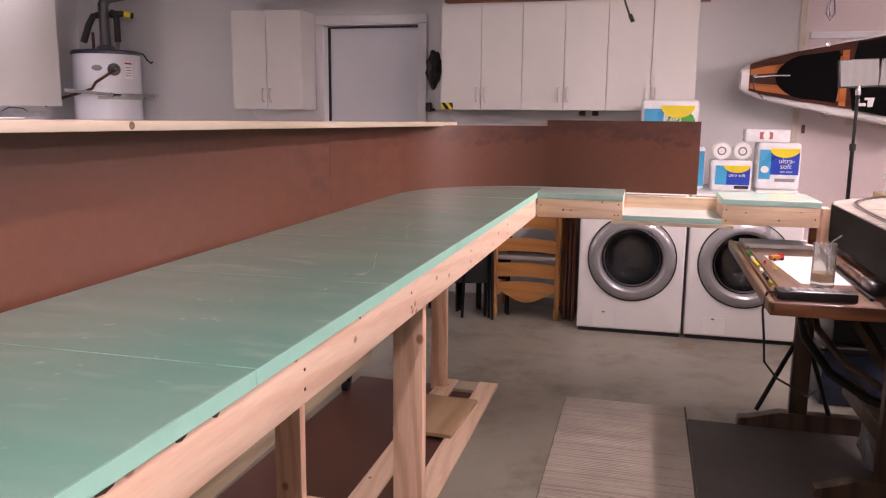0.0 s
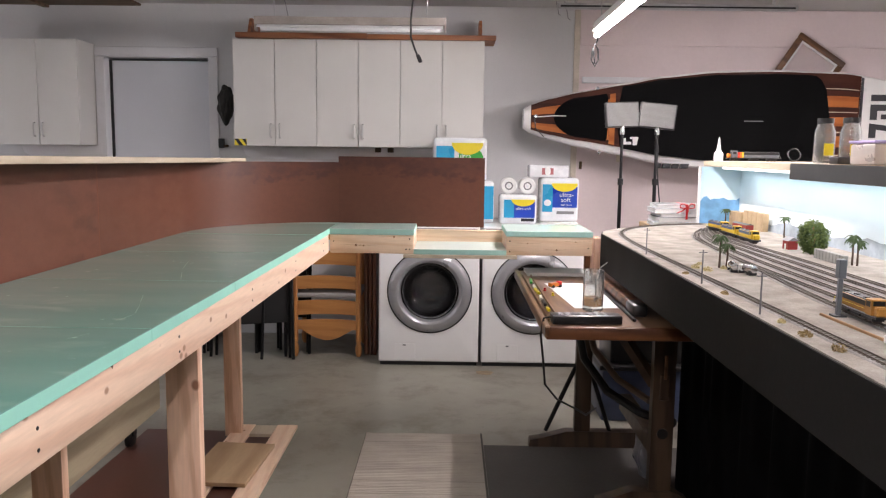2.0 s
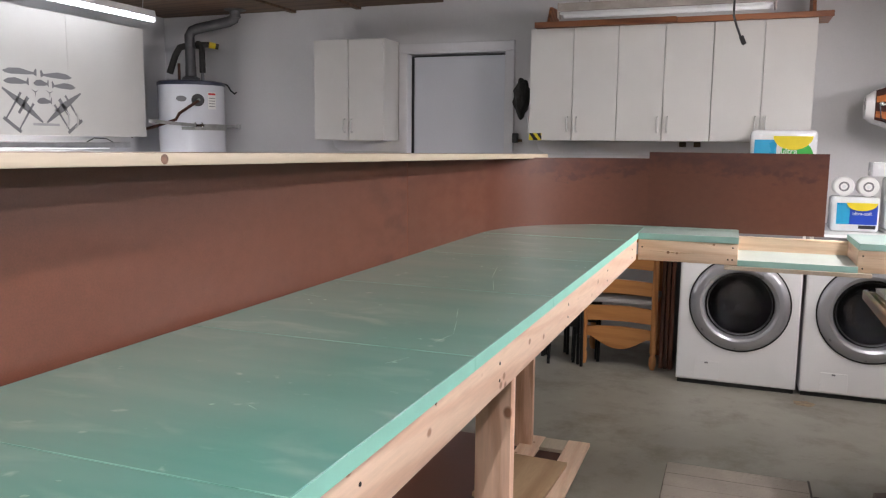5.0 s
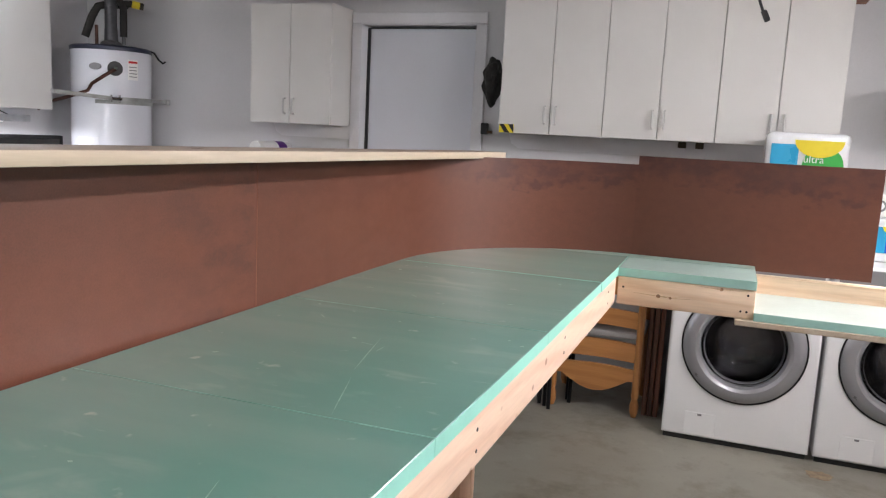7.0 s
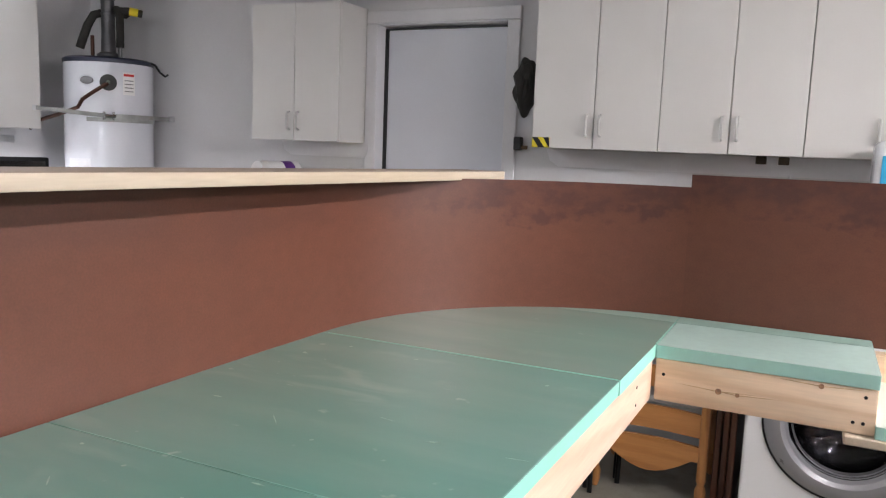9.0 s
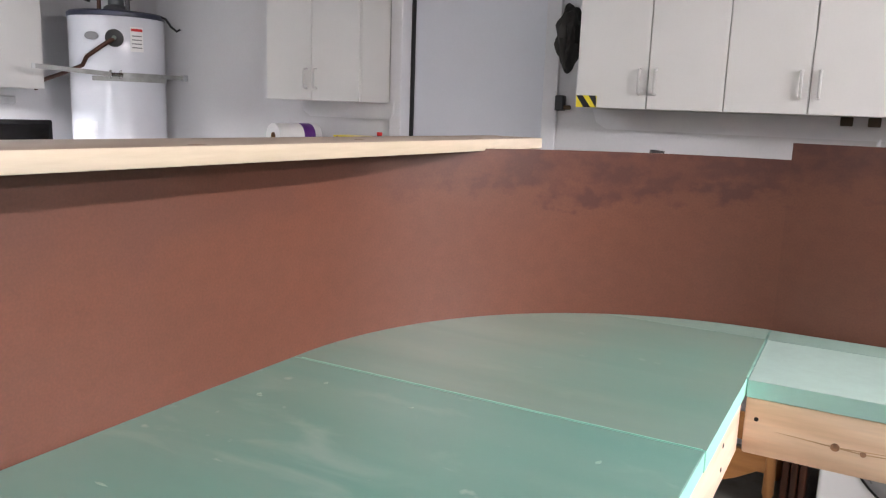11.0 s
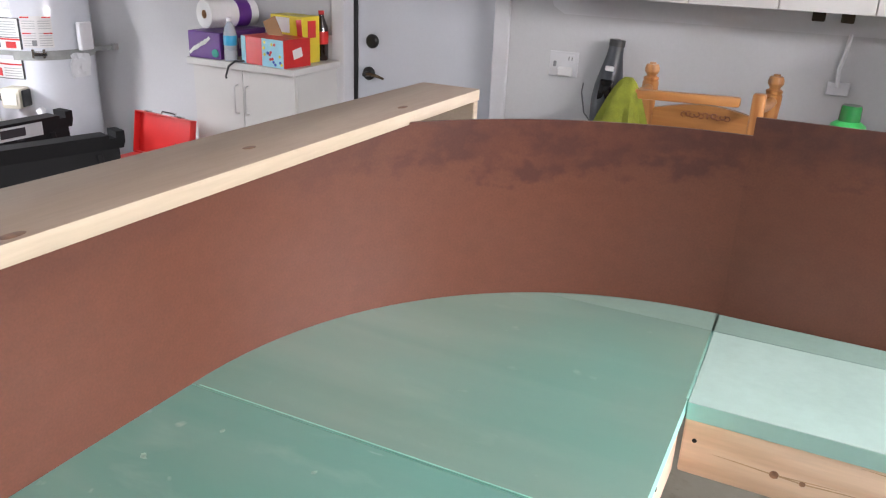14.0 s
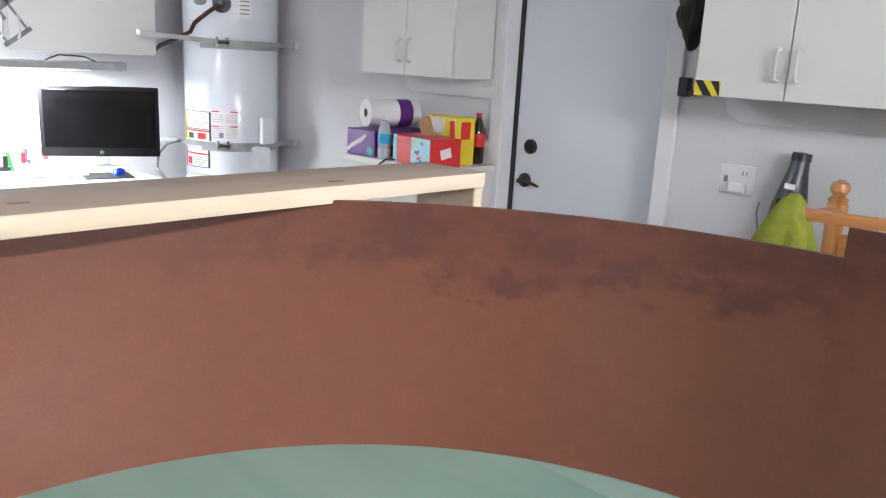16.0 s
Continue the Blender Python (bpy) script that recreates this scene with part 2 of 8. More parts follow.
def masonite_mat(name, base, stain, amount=1.0, seam=0.0):
    """Tempered hardboard: red-brown, with blotchy water stains along the upper band."""
    m = bpy.data.materials.new(name)
    nt, n, l, bs = nodes_of(m)
    tc = n.new("ShaderNodeTexCoord")
    noises = []
    for s_, d, tall in ((2.0, 3, 1.0), (9.0, 8, 2.4), (34.0, 8, 1.3), (300.0, 3, 1.0)):
        x, mp = n.new("ShaderNodeTexNoise"), n.new("ShaderNodeMapping")
        x.inputs["Scale"].default_value, x.inputs["Detail"].default_value = s_, d
        mp.inputs["Scale"].default_value = (1, 1, tall)
        l.new(tc.outputs["Object"], mp.inputs[0])
        l.new(mp.outputs[0], x.inputs["Vector"])
        noises.append(x.outputs[0])
    big, blot, small, grain = noises

    def ramp(v, lo, hi, bottom, top):
        r = n.new("ShaderNodeMapRange")
        for k, w in (("From Min", lo), ("From Max", hi), ("To Min", bottom), ("To Max", top)):
            r.inputs[k].default_value = w
        l.new(v, r.inputs[0])
        return r.outputs[0]

    def op(kind, u, v):
        x = n.new("ShaderNodeMath")
        x.operation = kind
        l.new(u, x.inputs[0])
        l.new(v, x.inputs[1])
        return x.outputs[0]

    sep = n.new("ShaderNodeSeparateXYZ")
    l.new(tc.outputs["Object"], sep.inputs[0])
    edge = op("ADD", sep.outputs[2], ramp(big, 0.3, 0.7, -0.03, 0.05))
    stains = op("MULTIPLY", op("MULTIPLY", ramp(sep.outputs[0], -1.02, -0.8, 0.25, 1.0), ramp(op("ADD", edge, op("ADD", ramp(blot, 0.3, 0.7, -0.03, 0.03), ramp(small, 0.3, 0.7, -0.025, 0.025))), 0.248, 0.282, 0.0, amount)), op("MULTIPLY", ramp(blot, 0.4, 0.54, 0.55, 1.0), ramp(small, 0.4, 0.55, 0.6, 1.0)))
    if seam:
        near = op("MULTIPLY", ramp(sep.outputs[1], seam - 0.4, seam - 0.14, 0.0, 1.0), ramp(sep.outputs[1], seam - 0.02, seam, 1.0, 0.0))
        stains = op("MAXIMUM", stains, op("MULTIPLY", near, op("MULTIPLY", ramp(blot, 0.44, 0.6, 0.0, 0.9), ramp(small, 0.4, 0.56, 0.3, 0.8))))
    mix = n.new("ShaderNodeMix")
    mix.data_type = "RGBA"
    mix.inputs[6].default_value, mix.inputs[7].default_value = (*base, 1), (*stain, 1)
    l.new(stains, mix.inputs[0])
    tone = op("MULTIPLY", ramp(big, 0.3, 0.7, 0.94, 1.06), op("MULTIPLY", ramp(small, 0.3, 0.7, 0.94, 1.06), ramp(grain, 0.3, 0.7, 0.92, 1.08)))
    vm = n.new("ShaderNodeVectorMath")
    vm.operation = "SCALE"
    l.new(mix.outputs[2], vm.inputs[0])
    l.new(tone, vm.inputs["Scale"])
    l.new(vm.outputs[0], bs.inputs["Base Color"])
    l.new(ramp(blot, 0.3, 0.7, 0.36, 0.46), bs.inputs["Roughness"])
    bs.inputs["Specular IOR Level"].default_value = 0.36
    bp = n.new("ShaderNodeBump")
    bp.inputs["Strength"].default_value, bp.inputs["Distance"].default_value = 0.05, 0.001
    l.new(grain, bp.inputs["Height"])
    l.new(bp.outputs[0], bs.inputs["Normal"])
    return m


def glass_mat(name, color=(1, 1, 1), rough=0.02):
    m = bpy.data.materials.new(name)
    nt, n, l, bs = nodes_of(m)
    bs.inputs["Base Color"].default_value = (*color, 1)
    bs.inputs["Roughness"].default_value = rough
    bs.inputs["Transmission Weight"].default_value = 1.0
    bs.inputs["IOR"].default_value = 1.45
    return m


WALL = mat("wall_paint", (0.6, 0.6, 0.61), 0.75, var=0.07, scale=1.1, fine=90, bump=0.12)
PINKWALL = mat("primed_panel", (0.69, 0.59, 0.595), 0.8, var=0.08, scale=1.5, fine=40, bump=0.08)
CEIL = mat("ceiling_paint", (0.5, 0.5, 0.49), 0.85, var=0.1, scale=1.2)
FLOOR = concrete("stained_concrete")
CABW = mat("white_laminate", (0.615, 0.605, 0.583), 0.42, var=0.04, scale=3, fine=120, bump=0.02)
DOORW = mat("door_paint", (0.64, 0.66, 0.71), 0.45, var=0.05, scale=2, fine=70, bump=0.05)
TRIMW = mat("trim_paint", (0.68, 0.68, 0.7), 0.5, var=0.06)
BLACK = mat("black_plastic", (0.012, 0.012, 0.013), 0.35, var=0.2, bump=0.03)
FASCIA = mat("black_fascia", (0.009, 0.0087, 0.0085), 0.7, var=0.25, scale=4, spec=0.15)
BLACKMET = mat("black_metal", (0.015, 0.015, 0.016), 0.4, metal=0.6, var=0.2)
STEEL = mat("galvanised_steel", (0.55, 0.56, 0.57), 0.35, metal=0.9, var=0.2, scale=12)
CHROME = mat("chrome", (0.7, 0.7, 0.71), 0.15, metal=1.0, var=0.04)
BRASS = mat("bronze", (0.09, 0.06, 0.035), 0.35, metal=0.9)
COPPER = mat("tarnished_copper", (0.085, 0.04, 0.028), 0.5, metal=0.8, var=0.4, scale=25)
FOAM = foam_top("foam_skin")
FOAMCLEAN = foam_top("fresh_foam_skin", 0.3, 0.85)
FOAMEDGE = mat("foam_cut", (0.29, 0.66, 0.55), 0.7, var=0.05, scale=14, fine=90, bump=0.04)
FOAMPALEEDGE = mat("foam_pale_cut", (0.36, 0.62, 0.56), 0.7, var=0.05, scale=14, fine=90, bump=0.04)
FOAMPALE = mat("foam_pale", (0.37, 0.51, 0.465), 0.4, var=0.14, scale=5, fine=60, bump=0.05, coat=0.6)
FOAMDROP = mat("foam_light", (0.47, 0.53, 0.49), 0.5, var=0.1, scale=6)
MASON = masonite_mat("hardboard", (0.139, 0.0478, 0.0282), (0.08, 0.03, 0.021), 0.2, 2.695)
# bend and end panel: base darkened for the shade there, besides the real stains
MASONBEND = masonite_mat("stained_hardboard", (0.123, 0.0432, 0.0258), (0.06, 0.0205, 0.016), 0.83)
MASONEND = masonite_mat("shaded_hardboard", (0.113, 0.0398, 0.0238), (0.056, 0.0195, 0.0155), 0.85)
MASONSHEET = mat("hardboard_offcut", (0.09, 0.033, 0.022), 0.4, var=0.2, scale=3)
PINE_Y = wood("pine_y", (0.82, 0.6, 0.45), (0.75, 0.505, 0.365), "y", ring=34, knots=13.0)
PINE_X = wood("pine_x", (0.81, 0.62, 0.45), (0.73, 0.52, 0.35), "x", ring=30)
PINE_Z = wood("pine_z", (0.8, 0.54, 0.395), (0.66, 0.4, 0.27), "z", ring=40, knots=9.0)
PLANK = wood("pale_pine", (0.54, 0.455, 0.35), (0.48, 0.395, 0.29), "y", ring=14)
# the same pine in a darker tone, for the plank's top face only
PLANKTOP = wood("darker_pine_top", (0.33, 0.255, 0.2), (0.28, 0.21, 0.16), "y", ring=9, knots=0.0)
PLY = wood("plywood", (0.5, 0.34, 0.2), (0.38, 0.24, 0.13), "y", ring=9)
OLDPINE = wood("raw_tan_board", (0.42, 0.35, 0.24), (0.3, 0.24, 0.16), "y", ring=14)
OAK = wood("honey_oak", (0.46, 0.205, 0.066), (0.4, 0.168, 0.052), "x", rough=0.3, ring=30, coat=0.3)
DRAWERWOOD = wood("orange_veneer", (0.36, 0.14, 0.05), (0.29, 0.105, 0.036), "z", rough=0.35, ring=9, coat=0.15)
OAKZ = wood("honey_oak_upright", (0.45, 0.2, 0.064), (0.32, 0.125, 0.036), "z", rough=0.3, ring=30, coat=0.3)
DARKWOOD = wood("dark_walnut", (0.07, 0.042, 0.025), (0.035, 0.019, 0.011), "z", rough=0.4, coat=0.2)
DESKTOP = wood("worn_mahogany", (0.2, 0.105, 0.052), (0.12, 0.055, 0.026), "y", rough=0.38, coat=0.2)
DESKEDGE = wood("mahogany_edge", (0.15, 0.058, 0.024), (0.06, 0.022, 0.01), "x", rough=0.4, coat=0.05, spec=0.3)
SHELFRED = wood("stained_fir", (0.3, 0.11, 0.045), (0.18, 0.06, 0.025), "x", rough=0.5)
JOIST = wood("old_joist", (0.125, 0.07, 0.04), (0.07, 0.04, 0.024), "x", rough=0.7)
ENAMEL = mat("white_enamel", (0.8, 0.8, 0.8), 0.22, var=0.03, scale=3, bump=0.0, coat=0.3)
TANK = mat("tank_enamel", (0.68, 0.7, 0.75), 0.22, var=0.05, scale=4, bump=0.01, coat=0.3)
GREYP = mat("silver_plastic", (0.28, 0.28, 0.29), 0.35, metal=0.5, var=0.06)
DKGLASS = mat("smoked_glass", (0.006, 0.006, 0.007), 0.05, var=0.2, bump=0.0)
PAPER = mat("paper_white", (0.78, 0.78, 0.77), 0.8, var=0.05, scale=10)
FILM = mat("pack_film", (0.74, 0.76, 0.78), 0.25, var=0.08, scale=14, bump=0.15, coat=0.4)
BLUE = mat("print_blue", (0.015, 0.06, 0.42), 0.3, var=0.08)
CYAN = mat("print_cyan", (0.02, 0.32, 0.55), 0.3, var=0.08)
YELLOW = mat("print_yellow", (0.75, 0.6, 0.03), 0.35, var=0.08)
GREEN = mat("print_green", (0.03, 0.36, 0.06), 0.3, var=0.1)
RED = mat("red_paint", (0.6, 0.02, 0.018), 0.35, var=0.1)
PURPLE = mat("print_purple", (0.1, 0.02, 0.2), 0.4, var=0.12)
ORANGE = mat("print_orange", (0.6, 0.18, 0.02), 0.35, var=0.1)
CARD = mat("cardboard", (0.35, 0.2, 0.1), 0.8, var=0.12)
INK = mat("print_ink", (0.02, 0.02, 0.025), 0.5)
GREYINK = mat("print_grey", (0.2, 0.2, 0.21), 0.6)
GLOWING = {k: mat("lit_tube_" + k, (0.9, 0.96, 1.0) if k in ("left", "work") else (1.0, 0.985, 0.98), 0.4, var=0.0, bump=0, emit=v) for k, v in GLOW.items()}
STRIP = mat("lit_strip_tube", (0.95, 0.98, 1.0), 0.4, var=0.0, bump=0, emit=1.5)
TUBEOFF = mat("unlit_tube", (0.78, 0.79, 0.8), 0.3, var=0.02, bump=0)
FOAMLINE = mat("foam_bruise", (0.26, 0.47, 0.41), 0.5, var=0.5, scale=9, dark=(0.12, 0.3, 0.245))

# ---- mesh helpers ----


def box(bm, x0, x1, y0, y1, z0, z1, bev=0.0, seg=1):
    made = bmesh.ops.create_cube(bm, size=1.0)["verts"]
    for v in made:
        v.co = Vector((x0 + (v.co.x + 0.5) * (x1 - x0), y0 + (v.co.y + 0.5) * (y1 - y0), z0 + (v.co.z + 0.5) * (z1 - z0)))
    if bev:
        edges = list({e for v in made for e in v.link_edges})
        bmesh.ops.bevel(bm, geom=edges, offset=bev, segments=seg, affect="EDGES", profile=0.5)
    return bm


def frame_axes(d):
    d = d.normalized()
    a = d.cross(Vector((0, 0, 1)))
    if a.length < 1e-3:
        a = d.cross(Vector((1, 0, 0)))
    a.normalize()
    return a, d.cross(a).normalized()


def tube(bm, pts, r, n=8, close=True):
    """A round bar through the points; r is one radius or one for each point."""
    pts = [Vector(p) for p in pts]
    rings = []
    for i, p in enumerate(pts):
        d = pts[min(i + 1, len(pts) - 1)] - pts[max(i - 1, 0)]
        a, b = frame_axes(d)
        if rings:
            prev = rings[-1][0].co - pts[i - 1]
            a = (prev - prev.project(d)).normalized()
            b = d.normalized().cross(a)
        rr = r[i] if isinstance(r, (list, tuple)) else r
        rings.append([bm.verts.new(p + rr * (math.cos(2 * math.pi * k / n) * a + math.sin(2 * math.pi * k / n) * b)) for k in range(n)])
    for s, t in zip(rings, rings[1:]):
        for k in range(n):
            bm.faces.new((s[k], s[(k + 1) % n], t[(k + 1) % n], t[k]))
    if close:
        bm.faces.new(rings[0][::-1])
        bm.faces.new(rings[-1])
    return bm


def lathe(bm, profile, n=20, at=(0, 0, 0), axis="z", closed=True):
    """Turns (radius, height) pairs round an axis."""
    rings = []
    for r, h in profile:
        ring = []
        for k in range(n):
            c, s = r * math.cos(2 * math.pi * k / n), r * math.sin(2 * math.pi * k / n)
            p = {"z": (c, s, h), "y": (c, h, s), "x": (h, c, s)}[axis]
            ring.append(bm.verts.new(Vector(p) + Vector(at)))
        rings.append(ring)
    for s, t in zip(rings, rings[1:]):
        for k in range(n):
            bm.faces.new((s[k], s[(k + 1) % n], t[(k + 1) % n], t[k]))
    if closed and profile[0][0] > 1e-4:
        bm.faces.new(rings[0][::-1])
    if closed and profile[-1][0] > 1e-4:
        bm.faces.new(rings[-1])
    bmesh.ops.remove_doubles(bm, verts=[v for g in rings for v in g], dist=1e-5)
    return bm


def prism(bm, outline, lo, hi, axis="z"):
    """A flat outline given depth along an axis: (x, y) along z, (x, z) along y, (y, z) along x."""
    def put(p, d):
        return {"z": (p[0], p[1], d), "y": (p[0], d, p[1]), "x": (d, p[0], p[1])}[axis]
    a, b = [bm.verts.new(put(p, lo)) for p in outline], [bm.verts.new(put(p, hi)) for p in outline]
    bm.faces.new(a)
    bm.faces.new(b[::-1])
    for i in range(len(a)):
        j = (i + 1) % len(a)
        bm.faces.new((a[j], a[i], b[i], b[j]))
    return bm


def shifted(bm, m):
    bmesh.ops.transform(bm, matrix=m, verts=bm.verts)
    return bm


def lean(bm, slope, y0):
    """Swings a long piece a little out of square with the back wall."""
    for v in bm.verts:
        v.co.x += (v.co.y - y0) * slope
    return bm


def mesh_of(name, bm, material, angle=32):
    bmesh.ops.recalc_face_normals(bm, faces=bm.faces)
    me = bpy.data.meshes.new(name)
    bm.to_mesh(me)
    bm.free()
    for m in material if isinstance(material, (list, tuple)) else (material,):
        me.materials.append(m)
    me.shade_smooth()
    me.set_sharp_from_angle(angle=radians(angle))
    return me


def part(name, bm, material, parent, label=""):
    ob = new(name, mesh_of(name, bm, material))
    ob.parent = parent
    return tagged(ob, label)


def thing(name, label, category, at=(0, 0, 0), rz=0.0, group="", kind=""):
    ob = new(name)
    ob.empty_display_size = 0.05
    ob.matrix_world = pose(*at, 0, 0, rz)
    return tagged(ob, label, category, group, kind)


def solo(name, bm, material, label, category, group="", at=None, rz=0.0):
    ob = new(name, mesh_of(name, bm, material))
    if at:
        ob.matrix_world = pose(*at, 0, 0, rz)
    return tagged(ob, label, category, group)


def setting(name, bm, material, label=""):
    ob = new(name, mesh_of(name, bm, material))
    return tagged(ob, label or name.replace("_", " "), name.split("_")[0], kind="structure")


def B():
    return bmesh.new()


# ---- the room ----
X0, X1, Y0, Y1, H = -4.86, 4.3, -3.2, 6.14, 2.56
setting("floor", box(B(), X0 - 0.2, X1 + 0.2, Y0 - 0.2, Y1 + 0.3, -0.1, 0.0), FLOOR, "stained grey concrete garage floor")
setting("ceiling", box(B(), X0 - 0.2, X1 + 0.2, Y0 - 0.2, Y1 + 0.3, H, H + 0.1), CEIL, "grey painted garage ceiling")
setting("wall_west", box(B(), X0 - 0.12, X0, Y0, Y1, 0, H), WALL, "plain white painted side wall")
setting("wall_east", box(B(), X1, X1 + 0.12, Y0, Y1, 0, H), WALL, "plain white painted side wall")
setting("wall_south", box(B(), X0, X1, Y0 - 0.12, Y0, 0, H), WALL, "plain white painted wall")
# back wall, open at the doorway
DX0, DX1, DZ = -2.482, -1.703, 2.148
bm = box(B(), X0 - 0.12, DX0 - 0.02, Y1, Y1 + 0.14, 0, H)
box(bm, DX1 + 0.02, 1.16, Y1, Y1 + 0.14, 0, H)
box(bm, DX0 - 0.02, DX1 + 0.02, Y1, Y1 + 0.14, DZ + 0.02, H)
setting("wall_north", bm, WALL, "white painted garage back wall")
bm = box(B(), 1.16, X1 + 0.12, Y1 + 0.03, Y1 + 0.14, 0, H)
setting("wall_panel", bm, PINKWALL, "pinkish primed wall panelling")
bm = box(B(), 1.165, X1, Y1 + 0.012, Y1 + 0.03, 2.285, H - 0.004)
setting("wall_panel_upper", bm, PINKWALL, "pinkish primed upper wall panel")
setting("trim_ledger", box(B(), 1.19, X1, Y1 - 0.012, Y1 + 0.03, 2.0, 2.045, 0.003), TRIMW, "white ledger strip on the wall")
setting("trim_corner", box(B(), 1.115, 1.16, Y1 - 0.012, Y1, 0, H - 0.004, 0.002), mat("bare_strip", (0.58, 0.52, 0.44), 0.8, var=0.2), "bare yellowed corner strip")

# doorway with its jambs, casing and shut door
d = thing("door_1", "closed white painted flush door with black hardware", "door", (DX0, Y1 + 0.085, 0.06), kind="structure")
W = DX1 - DX0
part("door_leaf", box(B(), 0.006, W - 0.004, 0, 0.04, 0, DZ - 0.07, 0.002), DOORW, d)
part("weather_strip", box(B(), -0.012, 0.006, -0.012, 0.03, 0, DZ - 0.062), BLACK, d, "black rubber weather strip")
part("weather_strip", box(B(), 0.006, W - 0.004, -0.008, 0.03, DZ - 0.07, DZ - 0.062), BLACK, d, "black rubber weather strip")
lock = part("deadbolt", lathe(B(), [(0.035, 0), (0.035, -0.012), (0.026, -0.02), (0.012, -0.022), (0.0, -0.022)], 20, (0.095, 0, 1.12), "y"), BLACK, d, "black round deadbolt")
lev = part("lever_handle", lathe(B(), [(0.034, 0), (0.034, -0.01), (0.026, -0.016), (0.014, -0.02), (0.011, -0.055), (0, -0.056)], 20, (0.075, 0, 0.958), "y"), BLACK, d, "black rose with a bronze lever")
part("lever", tube(B(), [(0.075, -0.045, 0.958), (0.11, -0.052, 0.962), (0.15, -0.05, 0.956), (0.185, -0.046, 0.945)], [0.008, 0.009, 0.008, 0.006]), BRASS, lev)
bm = box(B(), DX0 - 0.02, DX0 - 0.012, Y1 - 0.005, Y1 + 0.14, 0, DZ + 0.02)
box(bm, DX1 + 0.012, DX1 + 0.02, Y1 - 0.005, Y1 + 0.14, 0, DZ + 0.02)
box(bm, DX0 - 0.012, DX1 + 0.012, Y1 - 0.005, Y1 + 0.14, DZ + 0.008, DZ + 0.02)
setting("trim_door_jamb", bm, TRIMW, "white door jamb")
bm = box(B(), DX0 - 0.085, DX0 - 0.012, Y1 - 0.02, Y1, 0, DZ + 0.012, 0.004)
box(bm, DX1 + 0.012, DX1 + 0.085, Y1 - 0.02, Y1, 0, DZ + 0.012, 0.004)
box(bm, DX0 - 0.085, DX1 + 0.085, Y1 - 0.02, Y1, DZ + 0.014, DZ + 0.085, 0.004)
setting("trim_door_casing", bm, TRIMW, "white door casing")
setting("door_step", box(B(), DX0 - 0.1, DX1 + 0.1, Y1 - 0.3, Y1, 0, 0.06, 0.005), FLOOR, "low concrete doorstep")
# ceiling joists in the corner over the heater, and the header along the back wall
for k, (xa, xb, y, zb) in enumerate(((X0, -2.9, 5.05, 2.5), (X0, -2.9, 4.45, 2.5), (X0, -2.9, 3.85, 2.5))):
    setting("beam_joist", box(B(), xa, xb, y, y + 0.045, zb, H, 0.002), JOIST, "rough brown timber ceiling joist")
setting("ceiling_boarding", box(B(), X0, -2.2, 3.6, Y1, H - 0.02, H - 0.004), JOIST, "dark bare boarding over the ceiling joists")
for x in (-3.55, -2.95):
    setting("beam_joist", box(B(), x, x + 0.045, 5.0955, Y1, 2.52, H - 0.0205, 0.002), JOIST, "rough brown timber ceiling joist")


# ---- cabinets ----
BRIGHTPULL = mat("satin_nickel", (0.6, 0.59, 0.58), 0.35, metal=0.6, var=0.05)
PULLW = mat("greyed_white_pull", (0.5, 0.495, 0.48), 0.35, var=0.05, bump=0)


def cupboard(name, x0, x1, yf, yb, z0, z1, at, handle_z, label, cat="cabinet", hand="pull", hl=0.1):
    """A two-door laminate cabinet: carcass, two doors with pulls."""
    c = thing(name, label, cat, ((x0 + x1) / 2, yb, z0), group=at)
    w, dp, h = (x1 - x0) / 2, yb - yf, z1 - z0
    part("body", box(B(), -w, w, -dp + 0.02, 0, 0, h, 0.002), CABW, c)
    for s in (-1, 1):
        a, b = (-w + 0.0015, -0.0022) if s < 0 else (0.0022, w - 0.0015)
        dr = part("door", box(B(), a, b, -dp, -dp + 0.018, 0.001, h - 0.002, 0.0015), CABW, c)
        hx, hz = s * 0.032, handle_z - z0
        bm = tube(B(), [(hx, -dp, hz - hl / 2), (hx, -dp - 0.024, hz - hl / 2 + 0.004), (hx, -dp - 0.028, hz - hl / 2 + 0.02), (hx, -dp - 0.028, hz + hl / 2 - 0.02), (hx, -dp - 0.024, hz + hl / 2 - 0.004), (hx, -dp, hz + hl / 2)], 0.0065 if hand != "chrome" else 0.0045, 8)
        part("handle", bm, BRIGHTPULL if hand == "chrome" else PULLW, dr, "white bow handle" if hand != "chrome" else "slim chrome handle")
    return c


for k in range(3):
    cupboard("wall_cabinet", -1.416 + 0.6125 * k, -0.8045 + 0.6125 * k, 5.815, Y1 - 0.001, 1.487, 2.262, "row of wall cabinets", 1.6, "white laminate two-door wall cabinet above the appliances")
cupboard("wall_cabinet", -3.177, -2.572, 5.845, Y1 - 0.001, 1.477, 2.25, "", 1.59, "white laminate two-door wall cabinet beside the door")
lc = cupboard("base_cabinet", -3.155, -2.535, 5.76, Y1 - 0.001, 0.0, 1.045, "", 0.9, "white base cabinet with slim chrome handles", hand="chrome", hl=0.14)
solo("countertop", box(B(), -3.172, -2.52, 5.735, Y1 - 0.001, 1.047, 1.08, 0.003), CABW, "white laminate countertop on the base cabinet", "countertop")
solo("backsplash", box(B(), -3.172, -2.52, Y1 - 0.018, Y1 - 0.001, 1.081, 1.2, 0.003), CABW, "white laminate backsplash strip behind the countertop", "backsplash")


